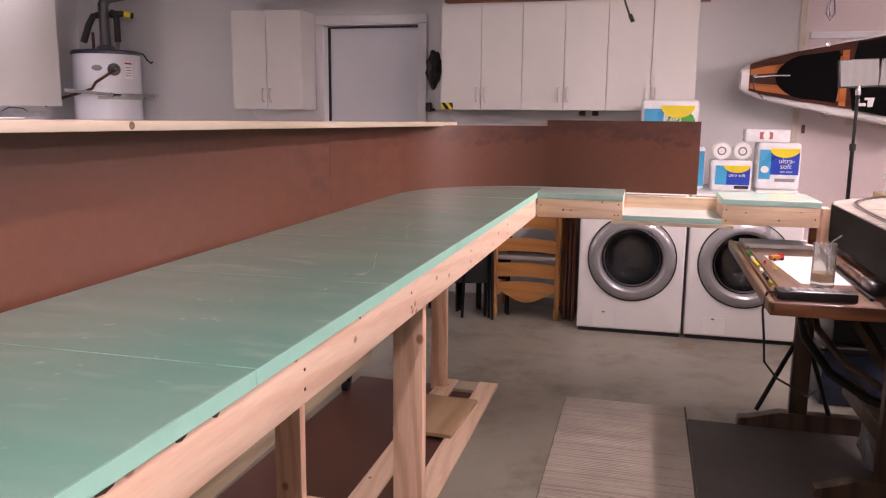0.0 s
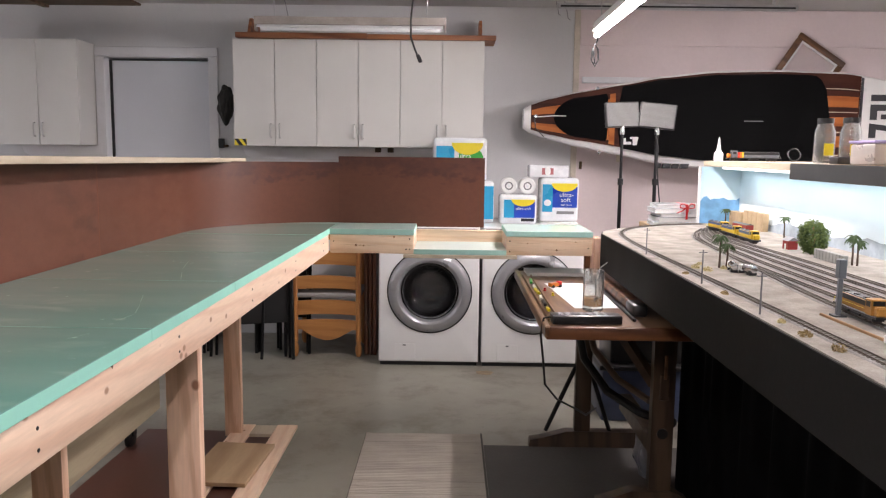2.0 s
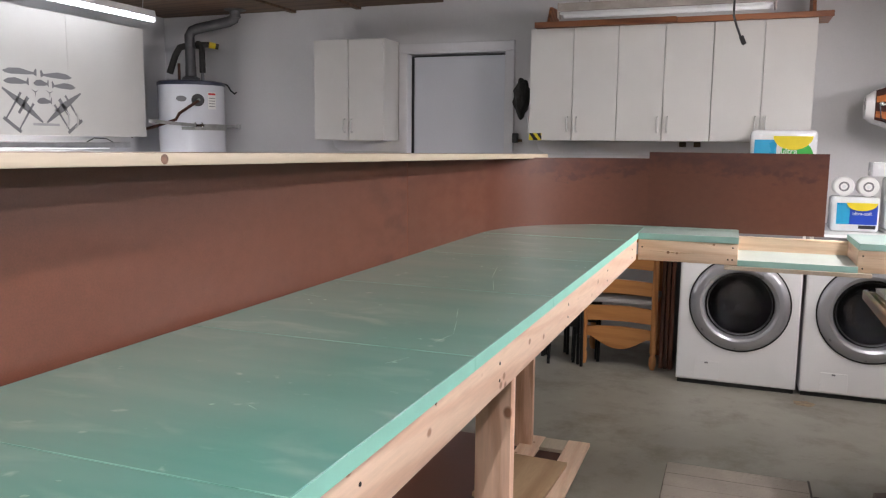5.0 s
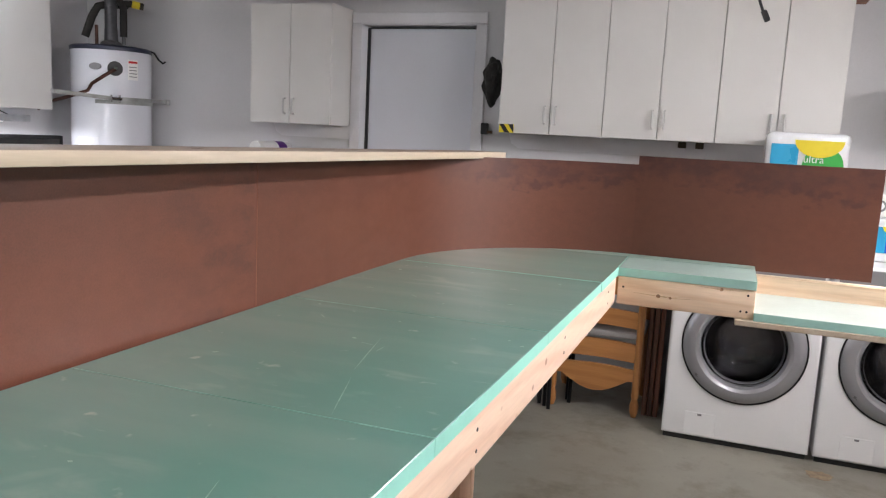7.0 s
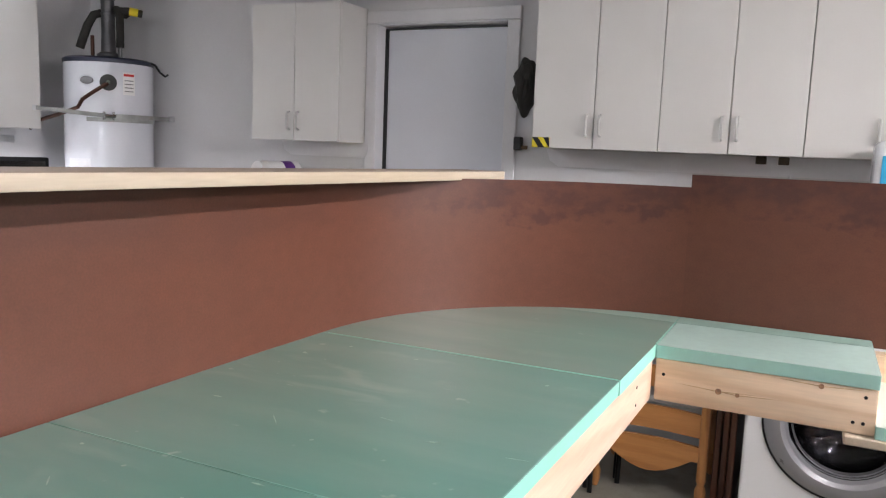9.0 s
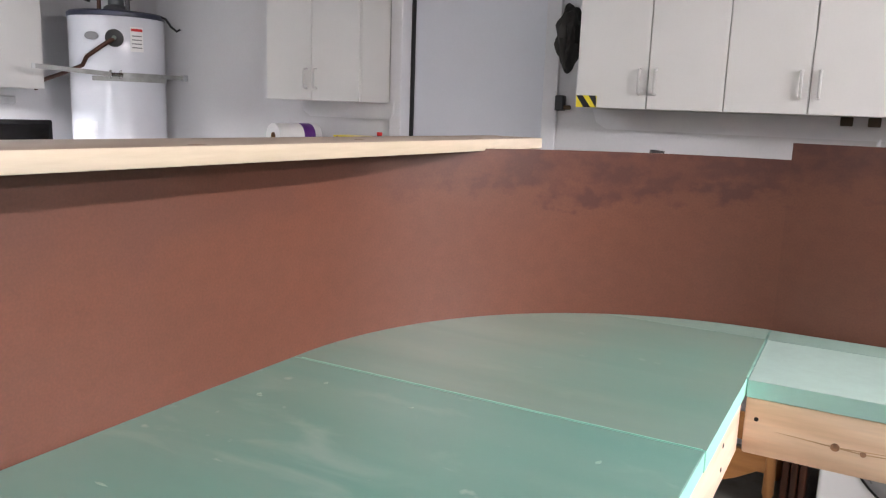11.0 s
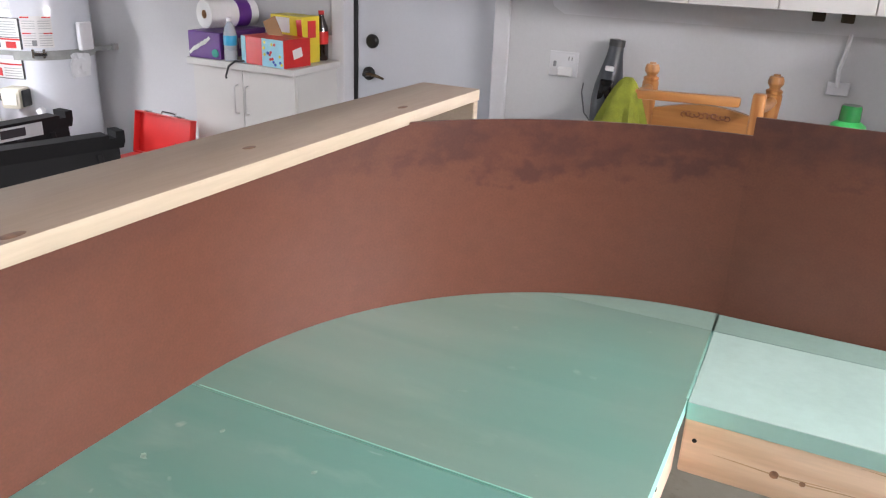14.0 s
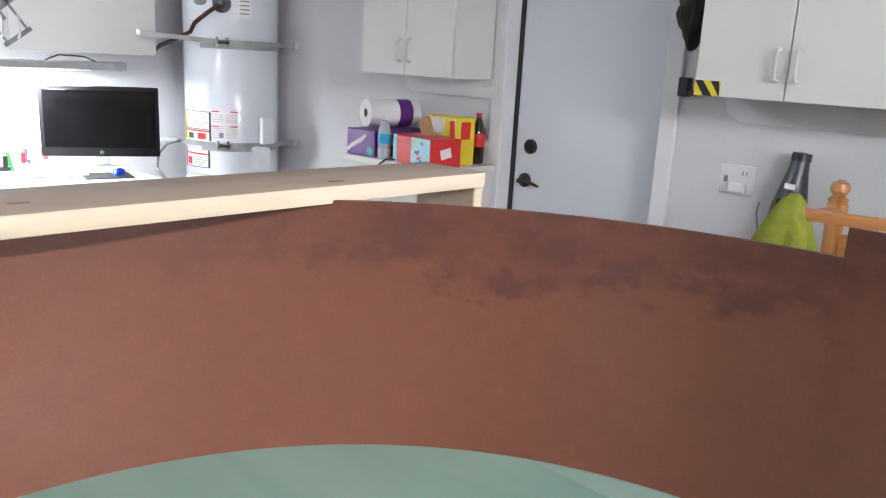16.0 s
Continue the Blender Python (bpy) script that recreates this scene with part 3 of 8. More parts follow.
def side_cupboard(y0, y1, xf, z0, z1):
    c = thing("side_wall_cabinet", "white laminate two-door cabinet on the side wall", "cabinet", (X0 + 0.001, (y0 + y1) / 2, z0), group="cabinets on the side wall")
    w, dp, h = (y1 - y0) / 2, xf - X0, z1 - z0
    part("body", box(B(), 0, dp - 0.02, -w, w, 0, h, 0.002), CABW, c)
    for s in (-1, 1):
        a, b = (-w + 0.001, -0.0008) if s < 0 else (0.0008, w - 0.001)
        dr = part("door", box(B(), dp - 0.018, dp, a, b, 0.001, h - 0.002, 0.0015), CABW, c)
        hy = s * 0.04
        bm = tube(B(), [(dp, hy, 0.06), (dp + 0.022, hy, 0.075), (dp + 0.03, hy, 0.115), (dp + 0.022, hy, 0.155), (dp, hy, 0.17)], 0.006, 8)
        part("handle", bm, PULLW, dr, "white bow handle")
    return c


side_cupboard(3.912, 5.45, -4.5, 1.488, 2.34)
solo("wall_shelf", box(B(), X0 + 0.001, -4.5, 2.6, 3.905, 1.56, 1.585, 0.003), CABW, "white laminate shelf on the side wall", "shelf")
lsp = thing("loudspeaker", "black boxy loudspeaker standing on the shelf", "loudspeaker", (-4.68, 3.72, 1.586))
part("case", box(B(), -0.17, 0.16, -0.17, 0.17, 0, 0.7, 0.006, 2), BLACK, lsp)
part("grille", box(B(), 0.161, 0.178, -0.155, 0.155, 0.02, 0.68, 0.006, 2), FASCIA, lsp)

# shelf of stained boards on top of the row of wall cabinets
s = thing("top_shelf", "reddish stained wooden storage shelf on the wall cabinets", "shelf", (-0.48, 5.91, 2.263))
part("shelf_board", box(B(), -0.9, 0.98, -0.13, 0.2, 0, 0.02, 0.002), SHELFRED, s)
part("front_rail", box(B(), -0.9, 0.05, -0.148, -0.131, -0.002, 0.036, 0.002), SHELFRED, s)
part("front_rail", box(B(), 0.055, 0.98, -0.148, -0.131, -0.006, 0.03, 0.002), SHELFRED, s)
for x in (-0.82, 0.86):
    part("end_bracket", prism(B(), [(-0.12, 0.021), (0.19, 0.021), (0.19, 0.16), (-0.04, 0.15), (-0.1, 0.06)], x, x + 0.02, "x"), SHELFRED, s)
part("block", box(B(), -0.1, 0.08, 0.0, 0.1, 0.021, 0.05, 0.002), SHELFRED, s)

# mounting boards under the cabinets
for x0, x1, z0 in ((-1.435, 0.44, 1.393), (-3.165, -2.535, 1.39)):
    solo("mounting_board", prism(B(), [(x0, z0 + 0.09), (x0 + 0.02, z0 + 0.03), (x0 + 0.07, z0), (x1 - 0.03, z0), (x1, z0 + 0.03), (x1, z0 + 0.09)], Y1 - 0.022, Y1 - 0.001, "y"), TRIMW, "white painted mounting board under the wall cabinet", "mounting board")

# ---- the long bench ----
SL, YC = 0.0165, 3.73
FRONT = -0.389
TOP = 1.091
bench = thing("bench", "unpainted pine two-by-four bench frame", "bench", (0, 0, 0))
part("front_rail", lean(box(B(), FRONT - 0.042, FRONT - 0.004, -1.6, 3.731, 0.973, 1.062, 0.004, 2), SL, YC), PINE_Y, bench)
part("back_rail", lean(box(B(), -0.995, -0.957, -1.6, 3.731, 0.973, 1.062, 0.004, 2), 0.031, 3.43), PINE_Y, bench)
for k in range(9):
    y = -1.3 + 0.61 * k
    part("joist", lean(box(B(), -0.955, FRONT - 0.044, y, y + 0.038, 0.975, 1.06, 0.003), 0.018, YC), PINE_X, bench)
for x0, x1, y0, y1 in ((-0.562, -0.473, 2.03, 2.068), (-0.975, -0.886, 2.1, 2.138), (-0.565, -0.476, -0.2, -0.162), (-0.99, -0.9, -0.2, -0.162)):
    lg = part("leg", box(B(), x0, x1, y0, y1, 0, 0.972, 0.004, 2), PINE_Z, bench)
part("leg", box(B(), -0.945, -0.86, 3.84, 3.878, 0, 1.062, 0.004, 2), PINE_Z, bench)
part("stretcher", box(B(), -0.885, -0.57, 2.104, 2.136, 0.22, 0.258, 0.003), PINE_X, bench)

for k in range(9):
    for z in (1.0, 1.035):
        y = -1.3 + 0.61 * k + 0.012 + 0.008 * ((k * 7 + int(z * 100)) % 3)
        part("screw", lean(lathe(B(), [(0.0034, 0), (0.0034, 0.0009), (0, 0.0009)], 10, (FRONT - 0.004, y, z), "x"), SL, YC), BLACKMET, bench)

BARK = mat("bark_edge", (0.09, 0.045, 0.025), 0.9, var=0.5, scale=60, bump=0.4)
for y0, y1 in ((0.655, 0.69), (0.8, 0.828), (0.885, 0.905), (1.42, 1.43)):
    bm = prism(B(), [(y0, 1.0622), (y1, 1.0622), (y1 - 0.004, 1.0585), ((y0 + y1) / 2, 1.0555), (y0 + 0.003, 1.058)], FRONT - 0.006, FRONT - 0.0034, "x")
    part("bark", lean(bm, SL, YC), BARK, bench, "dark strip of bark")

# foam sheets, two feet wide, laid edge to edge
cuts = [-1.6, -0.83, -0.22, 0.39, 1.0, 1.6, 2.19, 2.81, 3.43]
# dents and scratches where tools slid over the sheets: two ends each
SCRATCHES = [(-0.85, 2.7, -0.83, 2.68), (-0.68, 2.55, -0.65, 2.545), (-0.63, 2.51, -0.63, 2.545), (-0.9, 3.01, -0.88, 3.01), (-0.65, 2.8, -0.63, 2.8), (-0.54, 3.01, -0.52, 3.02),
             (-0.43, 3.016, -0.4, 3.02), (-0.64, 3.06, -0.61, 3.055), (-0.77, 2.99, -0.74, 2.96), (-0.547, 2.2, -0.6, 2.36), (-0.615, 2.4, -0.66, 2.59), (-0.493, 1.66, -0.483, 1.735),
             (-0.483, 1.74, -0.52, 1.86), (-0.525, 1.87, -0.558, 1.97), (-0.516, 1.5, -0.495, 1.55), (-0.605, 1.234, -0.581, 1.221), (-0.97, 1.98, -0.91, 1.964)]
chance = random.Random(77)
for k in range(26):
    x, y, turn, q = chance.uniform(-0.95, -0.4), chance.uniform(0.6, 3.4), chance.uniform(-0.5, 1.9), chance.uniform(0.004, 0.013)
    SCRATCHES.append((x, y, x + q * math.cos(turn), y + q * math.sin(turn)))
SCUFF = mat("bruised_foam", (0.32, 0.5, 0.43), 0.6, var=0.35, scale=90, bump=0)


def scratch_mark(x0, y0, x1, y1):
    """A thin raised sliver that tapers at both ends."""
    d = Vector((x1 - x0, y1 - y0))
    s_ = Vector((-d.y, d.x)).normalized() * (0.0009 + 0.0035 * max(0.0, 0.03 - d.length) / 0.03)
    c = Vector((x0, y0))
    pts = [c, c + d * 0.3 - s_, c + d * 0.7 - s_ * 0.8, c + d, c + d * 0.65 + s_ * 0.7, c + d * 0.35 + s_]
    return prism(B(), [(q.x, q.y) for q in pts], TOP + 0.0001, TOP + 0.0004)


for a, b in zip(cuts, cuts[1:]):
    f = thing("foam_sheet", "dusty scuffed teal foam insulation sheet on the bench", "foam sheet", (0, 0, 0), group="foam sheets on the bench")
    bm = box(B(), -1.0, FRONT, a + 0.0003, b - 0.0003, TOP - 0.028, TOP, 0.0012)
    for p in bm.faces:
        p.normal_update()
        z, up = p.calc_center_median().z, p.normal.z
        p.material_index = 0 if up > 0.2 else 1
    lean(bm, SL, YC)
    part("sheet", bm, [FOAM, FOAMEDGE], f)
    part("edge_bruise", lean(box(B(), -0.998, FRONT - 0.002, a + 0.0004, a + 0.002, TOP - 0.002, TOP + 0.0003), SL, YC), FOAMLINE, f, "pale bruised edge")
    for q in SCRATCHES:
        if a < min(q[1], q[3]) and max(q[1], q[3]) < b:
            part("scratch", lean(scratch_mark(*q), SL, YC), SCUFF, f, "pale scratch")
R, CX, CY = 0.61, -0.391, 3.43
arc = [(CX - R * math.cos(a), CY + R * math.sin(a)) for a in [k * math.pi / 2 / 28 for k in range(29)]]
bm = prism(B(), [(FRONT - 0.004, 3.432), (FRONT, 3.728), (FRONT, 4.039)] + arc[::-1], TOP - 0.028, TOP)
for p in bm.faces:
    p.material_index = 0 if p.calc_center_median().z > TOP - 0.003 else 1
fc = thing("foam_corner", "teal foam insulation sheet cut to a rounded corner", "foam sheet", (0, 0, 0))
part("sheet", bm, [FOAMCLEAN, FOAMEDGE], fc)
part("edge_bruise", box(B(), -0.99, FRONT - 0.008, 3.432, 3.4338, TOP - 0.002, TOP + 0.0004), FOAMEDGE, fc, "pale bruised edge")
part("edge_bruise", box(B(), FRONT - 0.002, FRONT + 0.0015, 3.735, 4.035, TOP - 0.004, TOP + 0.0006), FOAMLINE, fc, "pale bruised edge")

# the cross piece over the appliances: raised ends and a dropped middle
bm = box(B(), FRONT + 0.002, 0.016, 3.728, 4.0385, TOP - 0.028, TOP - 0.0003, 0.001)
for p in bm.faces:
    p.normal_update()
    p.material_index = 0 if p.normal.z > 0.2 else 1
fe = thing("foam_sheet_end", "pale teal foam strip on the cross piece", "foam sheet", (0, 0, 0), group="foam strips")
part("sheet", bm, [FOAMPALE, FOAMPALEEDGE], fe)
# thin sheet whose colour imitates the backdrop's reflection in the foam
REFLECTBAND = mat("reflection_tone", (0.225, 0.335, 0.29), 0.42, var=0.12, scale=9, fine=80, bump=0.05)
film = [(CX - R * math.cos(a) + 0.004, CY + R * math.sin(a) - 0.004) for a in [radians(62 + 2 * k) for k in range(15)]]
solo("film_strip", prism(B(), [(0.012, 3.97), (0.012, 4.036)] + film[::-1] + [(-0.66, 3.964)], TOP + 0.0002, TOP + 0.0006), REFLECTBAND, "thin greenish strip imitating a reflection along the backdrop", "film")
bm = box(B(), 0.458, 0.87, 3.728, 4.1, TOP - 0.028, TOP - 0.002, 0.001)
for p in bm.faces:
    p.normal_update()
    p.material_index = 0 if p.normal.z > 0.2 else 1
fe = thing("foam_sheet_end", "pale teal foam strip beside the train layout", "foam sheet", (0, 0, 0), group="foam strips")
part("sheet", bm, [FOAMPALE, FOAMPALEEDGE], fe)
br = thing("bridge_frame", "pine two-by-four bridging frame with a lowered middle", "bench frame", (0, 0, 0))
part("front_rail", box(B(), FRONT + 0.002, 0.016, 3.732, 3.77, 0.973, 1.062, 0.004, 2), PINE_X, br)
part("front_rail", box(B(), 0.458, 0.87, 3.732, 3.77, 0.973, 1.062, 0.004, 2), PINE_X, br)
part("back_rail", box(B(), -0.397, 0.9, 4.06, 4.098, 0.973, 1.058, 0.004), PINE_X, br)
for x, z in ((-0.37, 1.03), (-0.005, 1.045), (-0.005, 0.995), (-0.022, 0.995), (0.475, 1.04), (0.475, 0.99), (0.85, 1.01)):
    part("screw", lathe(B(), [(0.0034, 3.732), (0.0034, 3.7312), (0, 3.7312)], 10, (x, 0, z), "y"), BLACKMET, br)
STREAK = mat("resin_streak", (0.64, 0.42, 0.24), 0.5, var=0.3, scale=40)
for x, z, rk_ in ((-0.262, 1.012, 0.0062), (-0.226, 1.01, 0.0042), (-0.08, 1.054, 0.005), (0.56, 1.03, 0.004), (0.7, 1.0, 0.005), (0.79, 1.04, 0.0035)):
    kn = part("knot", lathe(B(), [(rk_, 3.733), (rk_, 3.7317), (rk_ * 0.7, 3.7314), (0, 3.7313)], 14, (x, 0, z), "y"), mat("rail_knot", (0.42, 0.22, 0.12), 0.5, var=0.5, scale=120) if "rail_knot" not in bpy.data.materials else bpy.data.materials["rail_knot"], br, "small brown knot")
    for e in (-1, 1):
        part("streak", prism(B(), [(x + e * rk_ * 0.9, z + 0.0012), (x + e * rk_ * 0.9, z - 0.0008), (x + e * 0.05, z + 0.002), (x + e * 0.085, z + 0.0042), (x + e * 0.05, z + 0.0034)], 3.7316, 3.733, "y"), STREAK, kn)
part("cheek", box(B(), -0.022, 0.014, 3.771, 4.059, 0.973, 1.062, 0.003), PINE_Y, br)
part("cheek", box(B(), 0.46, 0.498, 3.771, 4.059, 0.973, 1.062, 0.003), PINE_Y, br)
part("drop_board", box(B(), -0.035, 0.51, 3.715, 4.098, 0.955, 0.972, 0.002), PLANK, br, "pale plywood bottom board")
part("end_post", box(B(), 0.871, 0.905, 3.7, 3.79, 0.9, 1.065, 0.003), PINE_Z, br)
bm = box(B(), 0.0155, 0.4585, 3.718, 4.058, 0.973, 0.998, 0.001)
for p in bm.faces:
    p.normal_update()
    p.material_index = 0 if p.normal.z > 0.2 else 1
solo("foam_sheet_low", bm, [FOAMDROP, FOAMPALEEDGE], "whitish foam strip with mint cut edges in the dropped bay", "foam sheet")

# hardboard backdrop: a long straight run, the bend, and a stiff end panel
ZB = 1.075


def sheet_wall(pts, z0, tops, thick, name, material, label):
    """A thin standing sheet along points of the plan."""
    bm = B()
    rows = []
    n = len(pts)
    for i, (x, y) in enumerate(pts):
        a, b = Vector(pts[max(i - 1, 0)]), Vector(pts[min(i + 1, n - 1)])
        t = (b - a).normalized()
        nn = Vector((-t.y, t.x)) * thick
        rows.append([bm.verts.new((x, y, 0)), bm.verts.new((x, y, tops[i] - z0)), bm.verts.new((x + nn.x, y + nn.y, tops[i] - z0)), bm.verts.new((x + nn.x, y + nn.y, 0))])
    for r, q in zip(rows, rows[1:]):
        for k in range(4):
            bm.faces.new((r[k], r[(k + 1) % 4], q[(k + 1) % 4], q[k]))
    bm.faces.new(rows[0])
    bm.faces.new(rows[-1][::-1])
    return solo(name, bm, material, label, "backdrop panel", at=(0, 0, z0))


def bx(y):
    return -1.001 - (3.43 - y) * 0.031


sheet_wall([(bx(y), y) for y in (-1.6, -0.5, 0.3, 1.15)], ZB, [1.425] * 4, 0.005, "backdrop_panel", MASON, "red-brown hardboard backdrop standing behind the bench")
sheet_wall([(bx(y), y) for y in (1.1503, 1.8, 2.6947)], ZB, [1.42, 1.418, 1.412], 0.005, "backdrop_panel", MASON, "red-brown hardboard backdrop standing behind the bench")
sheet_wall([(bx(2.695), 2.695), (bx(3.0), 3.0)] + arc + [(-0.386, 4.04)], ZB, [1.412, 1.408] + [1.402] * 30, 0.005, "backdrop_panel", MASONBEND, "red-brown hardboard backdrop bent round the corner")
# the darker base colour stands in for shade on this face
solo("backdrop_end_panel", box(B(), -0.388, 0.362, 4.0395, 4.0445, 0, 0.357), MASONEND, "hardboard panel over the cross piece, its colour darkened for shade", "backdrop panel", at=(0, 0, ZB))

solo("seam_edge", box(B(), bx(2.695) - 0.004, bx(2.695) + 0.0008, 2.6945, 2.6958, 0, 0.334), mat("raw_board_edge", (0.24, 0.1, 0.065), 0.7), "thin raw edge between two backdrop panels", "seam", at=(0, 0, ZB))

# the pine shelf along the backdrop
def sz(y):
    return 1.416 + (4.07 - y) * 0.0108


ps = thing("plank_shelf", "unfinished pale pine plank shelf along the backdrop", "shelf", (0, 0, 0))
bm = box(B(), -0.992, -0.872, -1.6, 4.075, -0.021, 0.0, 0.002, 2)
for v in bm.verts:
    v.co.z += sz(v.co.y)
    v.co.x += (v.co.y - 4.05) * (0.024 if v.co.x < -0.93 else 0.004)
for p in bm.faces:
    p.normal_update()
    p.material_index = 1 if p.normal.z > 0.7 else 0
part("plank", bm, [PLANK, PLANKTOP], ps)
KNOT = mat("pine_knot", (0.2, 0.1, 0.058), 0.5, var=0.5, scale=60, dark=(0.07, 0.03, 0.02))
for x, y, ry_, rx_ in ((-0.888, 3.134, 0.013, 0.0065), (-0.924, 3.483, 0.011, 0.006), (-0.9, 3.83, 0.013, 0.006), (-0.95, 2.4, 0.016, 0.008), (-0.93, 1.5, 0.018, 0.008)):
    bm = lathe(B(), [(1.0, -0.001), (1.0, 0.0), (0.8, 0.0003), (0.0, 0.0004)], 18)
    for v in bm.verts:
        v.co = Vector((x + v.co.x * rx_, y + v.co.y * ry_, v.co.z + sz(y) + 0.0001 - v.co.y * ry_ * 0.0108))
    part("knot", bm, KNOT, ps, "dark round knot")
for y, rz_ in ((1.36, 0.0085),):
    bm = lathe(B(), [(1.0, -0.001), (1.0, 0.0), (0.8, 0.0003), (0.0, 0.0004)], 18, (0, 0, 0), "x")
    for v in bm.verts:
        v.co = Vector((-0.872 + (y - 4.05) * 0.004 + v.co.x + 0.0001, y + v.co.y * 0.009, sz(y) - 0.0105 + v.co.z * rz_))
    part("knot", bm, KNOT, ps, "dark round knot")
part("end_board", box(B(), -0.989, -0.874, 4.056, 4.074, 0.98, 1.394, 0.002), PLANK, ps)
part("end_board", box(B(), -1.16, -1.05, 0.2, 0.22, 0, 1.4, 0.002), PLANK, ps)

# ---- washer and dryer ----
RINGP = mat("silver_ring_paint", (0.34, 0.34, 0.355), 0.3, metal=0.35, var=0.05, coat=0.3)
GASKET = mat("grey_rubber", (0.1, 0.1, 0.105), 0.55)
DRUM = mat("drum_steel", (0.25, 0.25, 0.265), 0.18, metal=1.0, var=0.25, scale=9, fine=90, bump=0.3)
SMOKED = glass_mat("smoked_bowl", (0.74, 0.74, 0.76), 0.015)


def shell_with_hole(w, dp, z0, z1, cx, cz, r):
    """A cabinet shell with softened front edges and a round port in its front."""
    bm = B()
    corners = [math.atan2((z - cz), (x - cx)) for x in (-w / 2, w / 2) for z in (z0, z1)]
    angles = sorted([2 * math.pi * k / 56 - math.pi for k in range(56)] + corners)

    def rim(inset, y):
        out = []
        for a in angles:
            c_, s_ = math.cos(a), math.sin(a)
            ks = [((w / 2 - inset) * (1 if c_ > 0 else -1) - cx) / c_ if abs(c_) > 1e-6 else 1e9, ((z1 - inset if s_ > 0 else z0 + inset) - cz) / s_ if abs(s_) > 1e-6 else 1e9]
            k = min(ks)
            out.append(bm.verts.new((cx + k * c_, y, cz + k * s_)))
        return out
    rings = [[bm.verts.new((cx + r * math.cos(a), 0.02, cz + r * math.sin(a))) for a in angles], [bm.verts.new((cx + r * math.cos(a), 0.0, cz + r * math.sin(a))) for a in angles]]
    rings += [rim(0.014, 0.0), rim(0.008, 0.0015), rim(0.0025, 0.007), rim(0.0, 0.016), rim(0.0, dp)]
    n_ = len(angles)
    for u, v in zip(rings, rings[1:]):
        for k in range(n_):
            bm.faces.new((u[k], u[(k + 1) % n_], v[(k + 1) % n_], v[k]))
    bm.faces.new(rings[-1])
    return bm


def washer(x0, label, cat):
    w, dp, h = 0.685, 0.75, 0.965
    c = thing(cat, label, cat, (x0 + w / 2, 5.24, 0), group="laundry pair")
    part("base", box(B(), -w / 2 + 0.01, w / 2 - 0.01, 0.02, dp, 0, 0.03), BLACK, c, "black plinth")
    dz = 0.518
    part("body", shell_with_hole(w, dp, 0.026, h, 0.005, dz, 0.24), ENAMEL, c)
    part("control_panel", box(B(), -w / 2 + 0.02, w / 2 - 0.02, -0.004, -0.0005, 0.83, 0.95, 0.001), GREYP, c, "silver control panel")
    dr = part("door_ring", lathe(B(), [(0.2, 0.03), (0.199, -0.006), (0.206, -0.026), (0.222, -0.036), (0.246, -0.034), (0.268, -0.022), (0.281, -0.004), (0.281, -0.0005), (0.26, -0.0005), (0.2, 0.03)], 56, (0.005, 0, dz), "y", False), RINGP, c, "silver door ring")
    gl_ = part("door_glass", lathe(B(), [(0.2, 0.02), (0.196, -0.004), (0.185, -0.002), (0.165, 0.04), (0.12, 0.085), (0.06, 0.105), (0.0, 0.11)], 44, (0.005, 0, dz), "y", False), SMOKED, dr, "smoky bowl glass")
    gl_.visible_shadow = False
    part("door_rim", lathe(B(), [(0.2815, -0.0005), (0.289, -0.0005), (0.289, -0.005), (0.2815, -0.005), (0.2815, -0.0005)], 56, (0.005, 0, dz), "y", False), BLACK, dr)
    part("gasket", lathe(B(), [(0.238, 0.004), (0.225, 0.05), (0.205, 0.06), (0.225, 0.08)], 44, (0.005, 0, dz), "y", False), GASKET, c, "grey rubber gasket")
    dm = part("drum", lathe(B(), [(0.225, 0.07), (0.245, 0.09), (0.245, 0.4), (0.22, 0.425), (0.1, 0.43), (0.0, 0.44)], 44, (0.005, 0, dz), "y", False), DRUM, c, "perforated steel drum")
    for k in range(3):
        part("paddle", shifted(prism(B(), [(0.243, -0.04), (0.243, 0.04), (0.2, 0.012), (0.2, -0.012)], 0.1, 0.4, "y"), pose(0.005, 0, dz, 0, 25 + 120 * k, 0)), DRUM, dm)
    part("filter_cover", box(B(), -0.235, -0.09, -0.003, 0.002, 0.04, 0.155, 0.0012), ENAMEL, c)
    part("latch", box(B(), -0.175, -0.155, -0.006, -0.002, 0.14, 0.15, 0.001), GREYINK, c)
    return c


washer(-0.294, "white front-loading washing machine with a silver door ring", "washing_machine")
washer(0.41, "white front-loading dryer with a silver door ring", "dryer")


# ---- the water heater corner ----
wh = thing("water_heater", "tall white enamelled water heater with labels, strapped to the wall", "water heater", (-4.36, 5.85, 0))
RT = 0.272
part("tank", lathe(B(), [(RT - 0.01, 0.05), (RT, 0.07), (RT, 1.578), (RT - 0.004, 1.586), (RT, 1.594), (RT, 1.915), (RT - 0.006, 1.925)], 56), TANK, wh)
part("top_cap", lathe(B(), [(RT + 0.004, 1.915), (RT + 0.005, 1.94), (RT - 0.01, 1.95), (0.1, 1.965), (0.0, 1.965)], 48), mat("navy_cap", (0.02, 0.025, 0.05), 0.4), wh, "dark blue top cap")
part("foot_ring", lathe(B(), [(0.24, 0.0), (0.25, 0.05), (0.2, 0.05)], 32), BLACK, wh)
FLUE = mat("weathered_galvanised", (0.125, 0.125, 0.13), 0.5, var=0.3, scale=9, metal=0.6)
part("draft_hood", lathe(B(), [(0.075, 1.966), (0.07, 1.985), (0.046, 2.0), (0.044, 2.08)], 24), FLUE, wh)
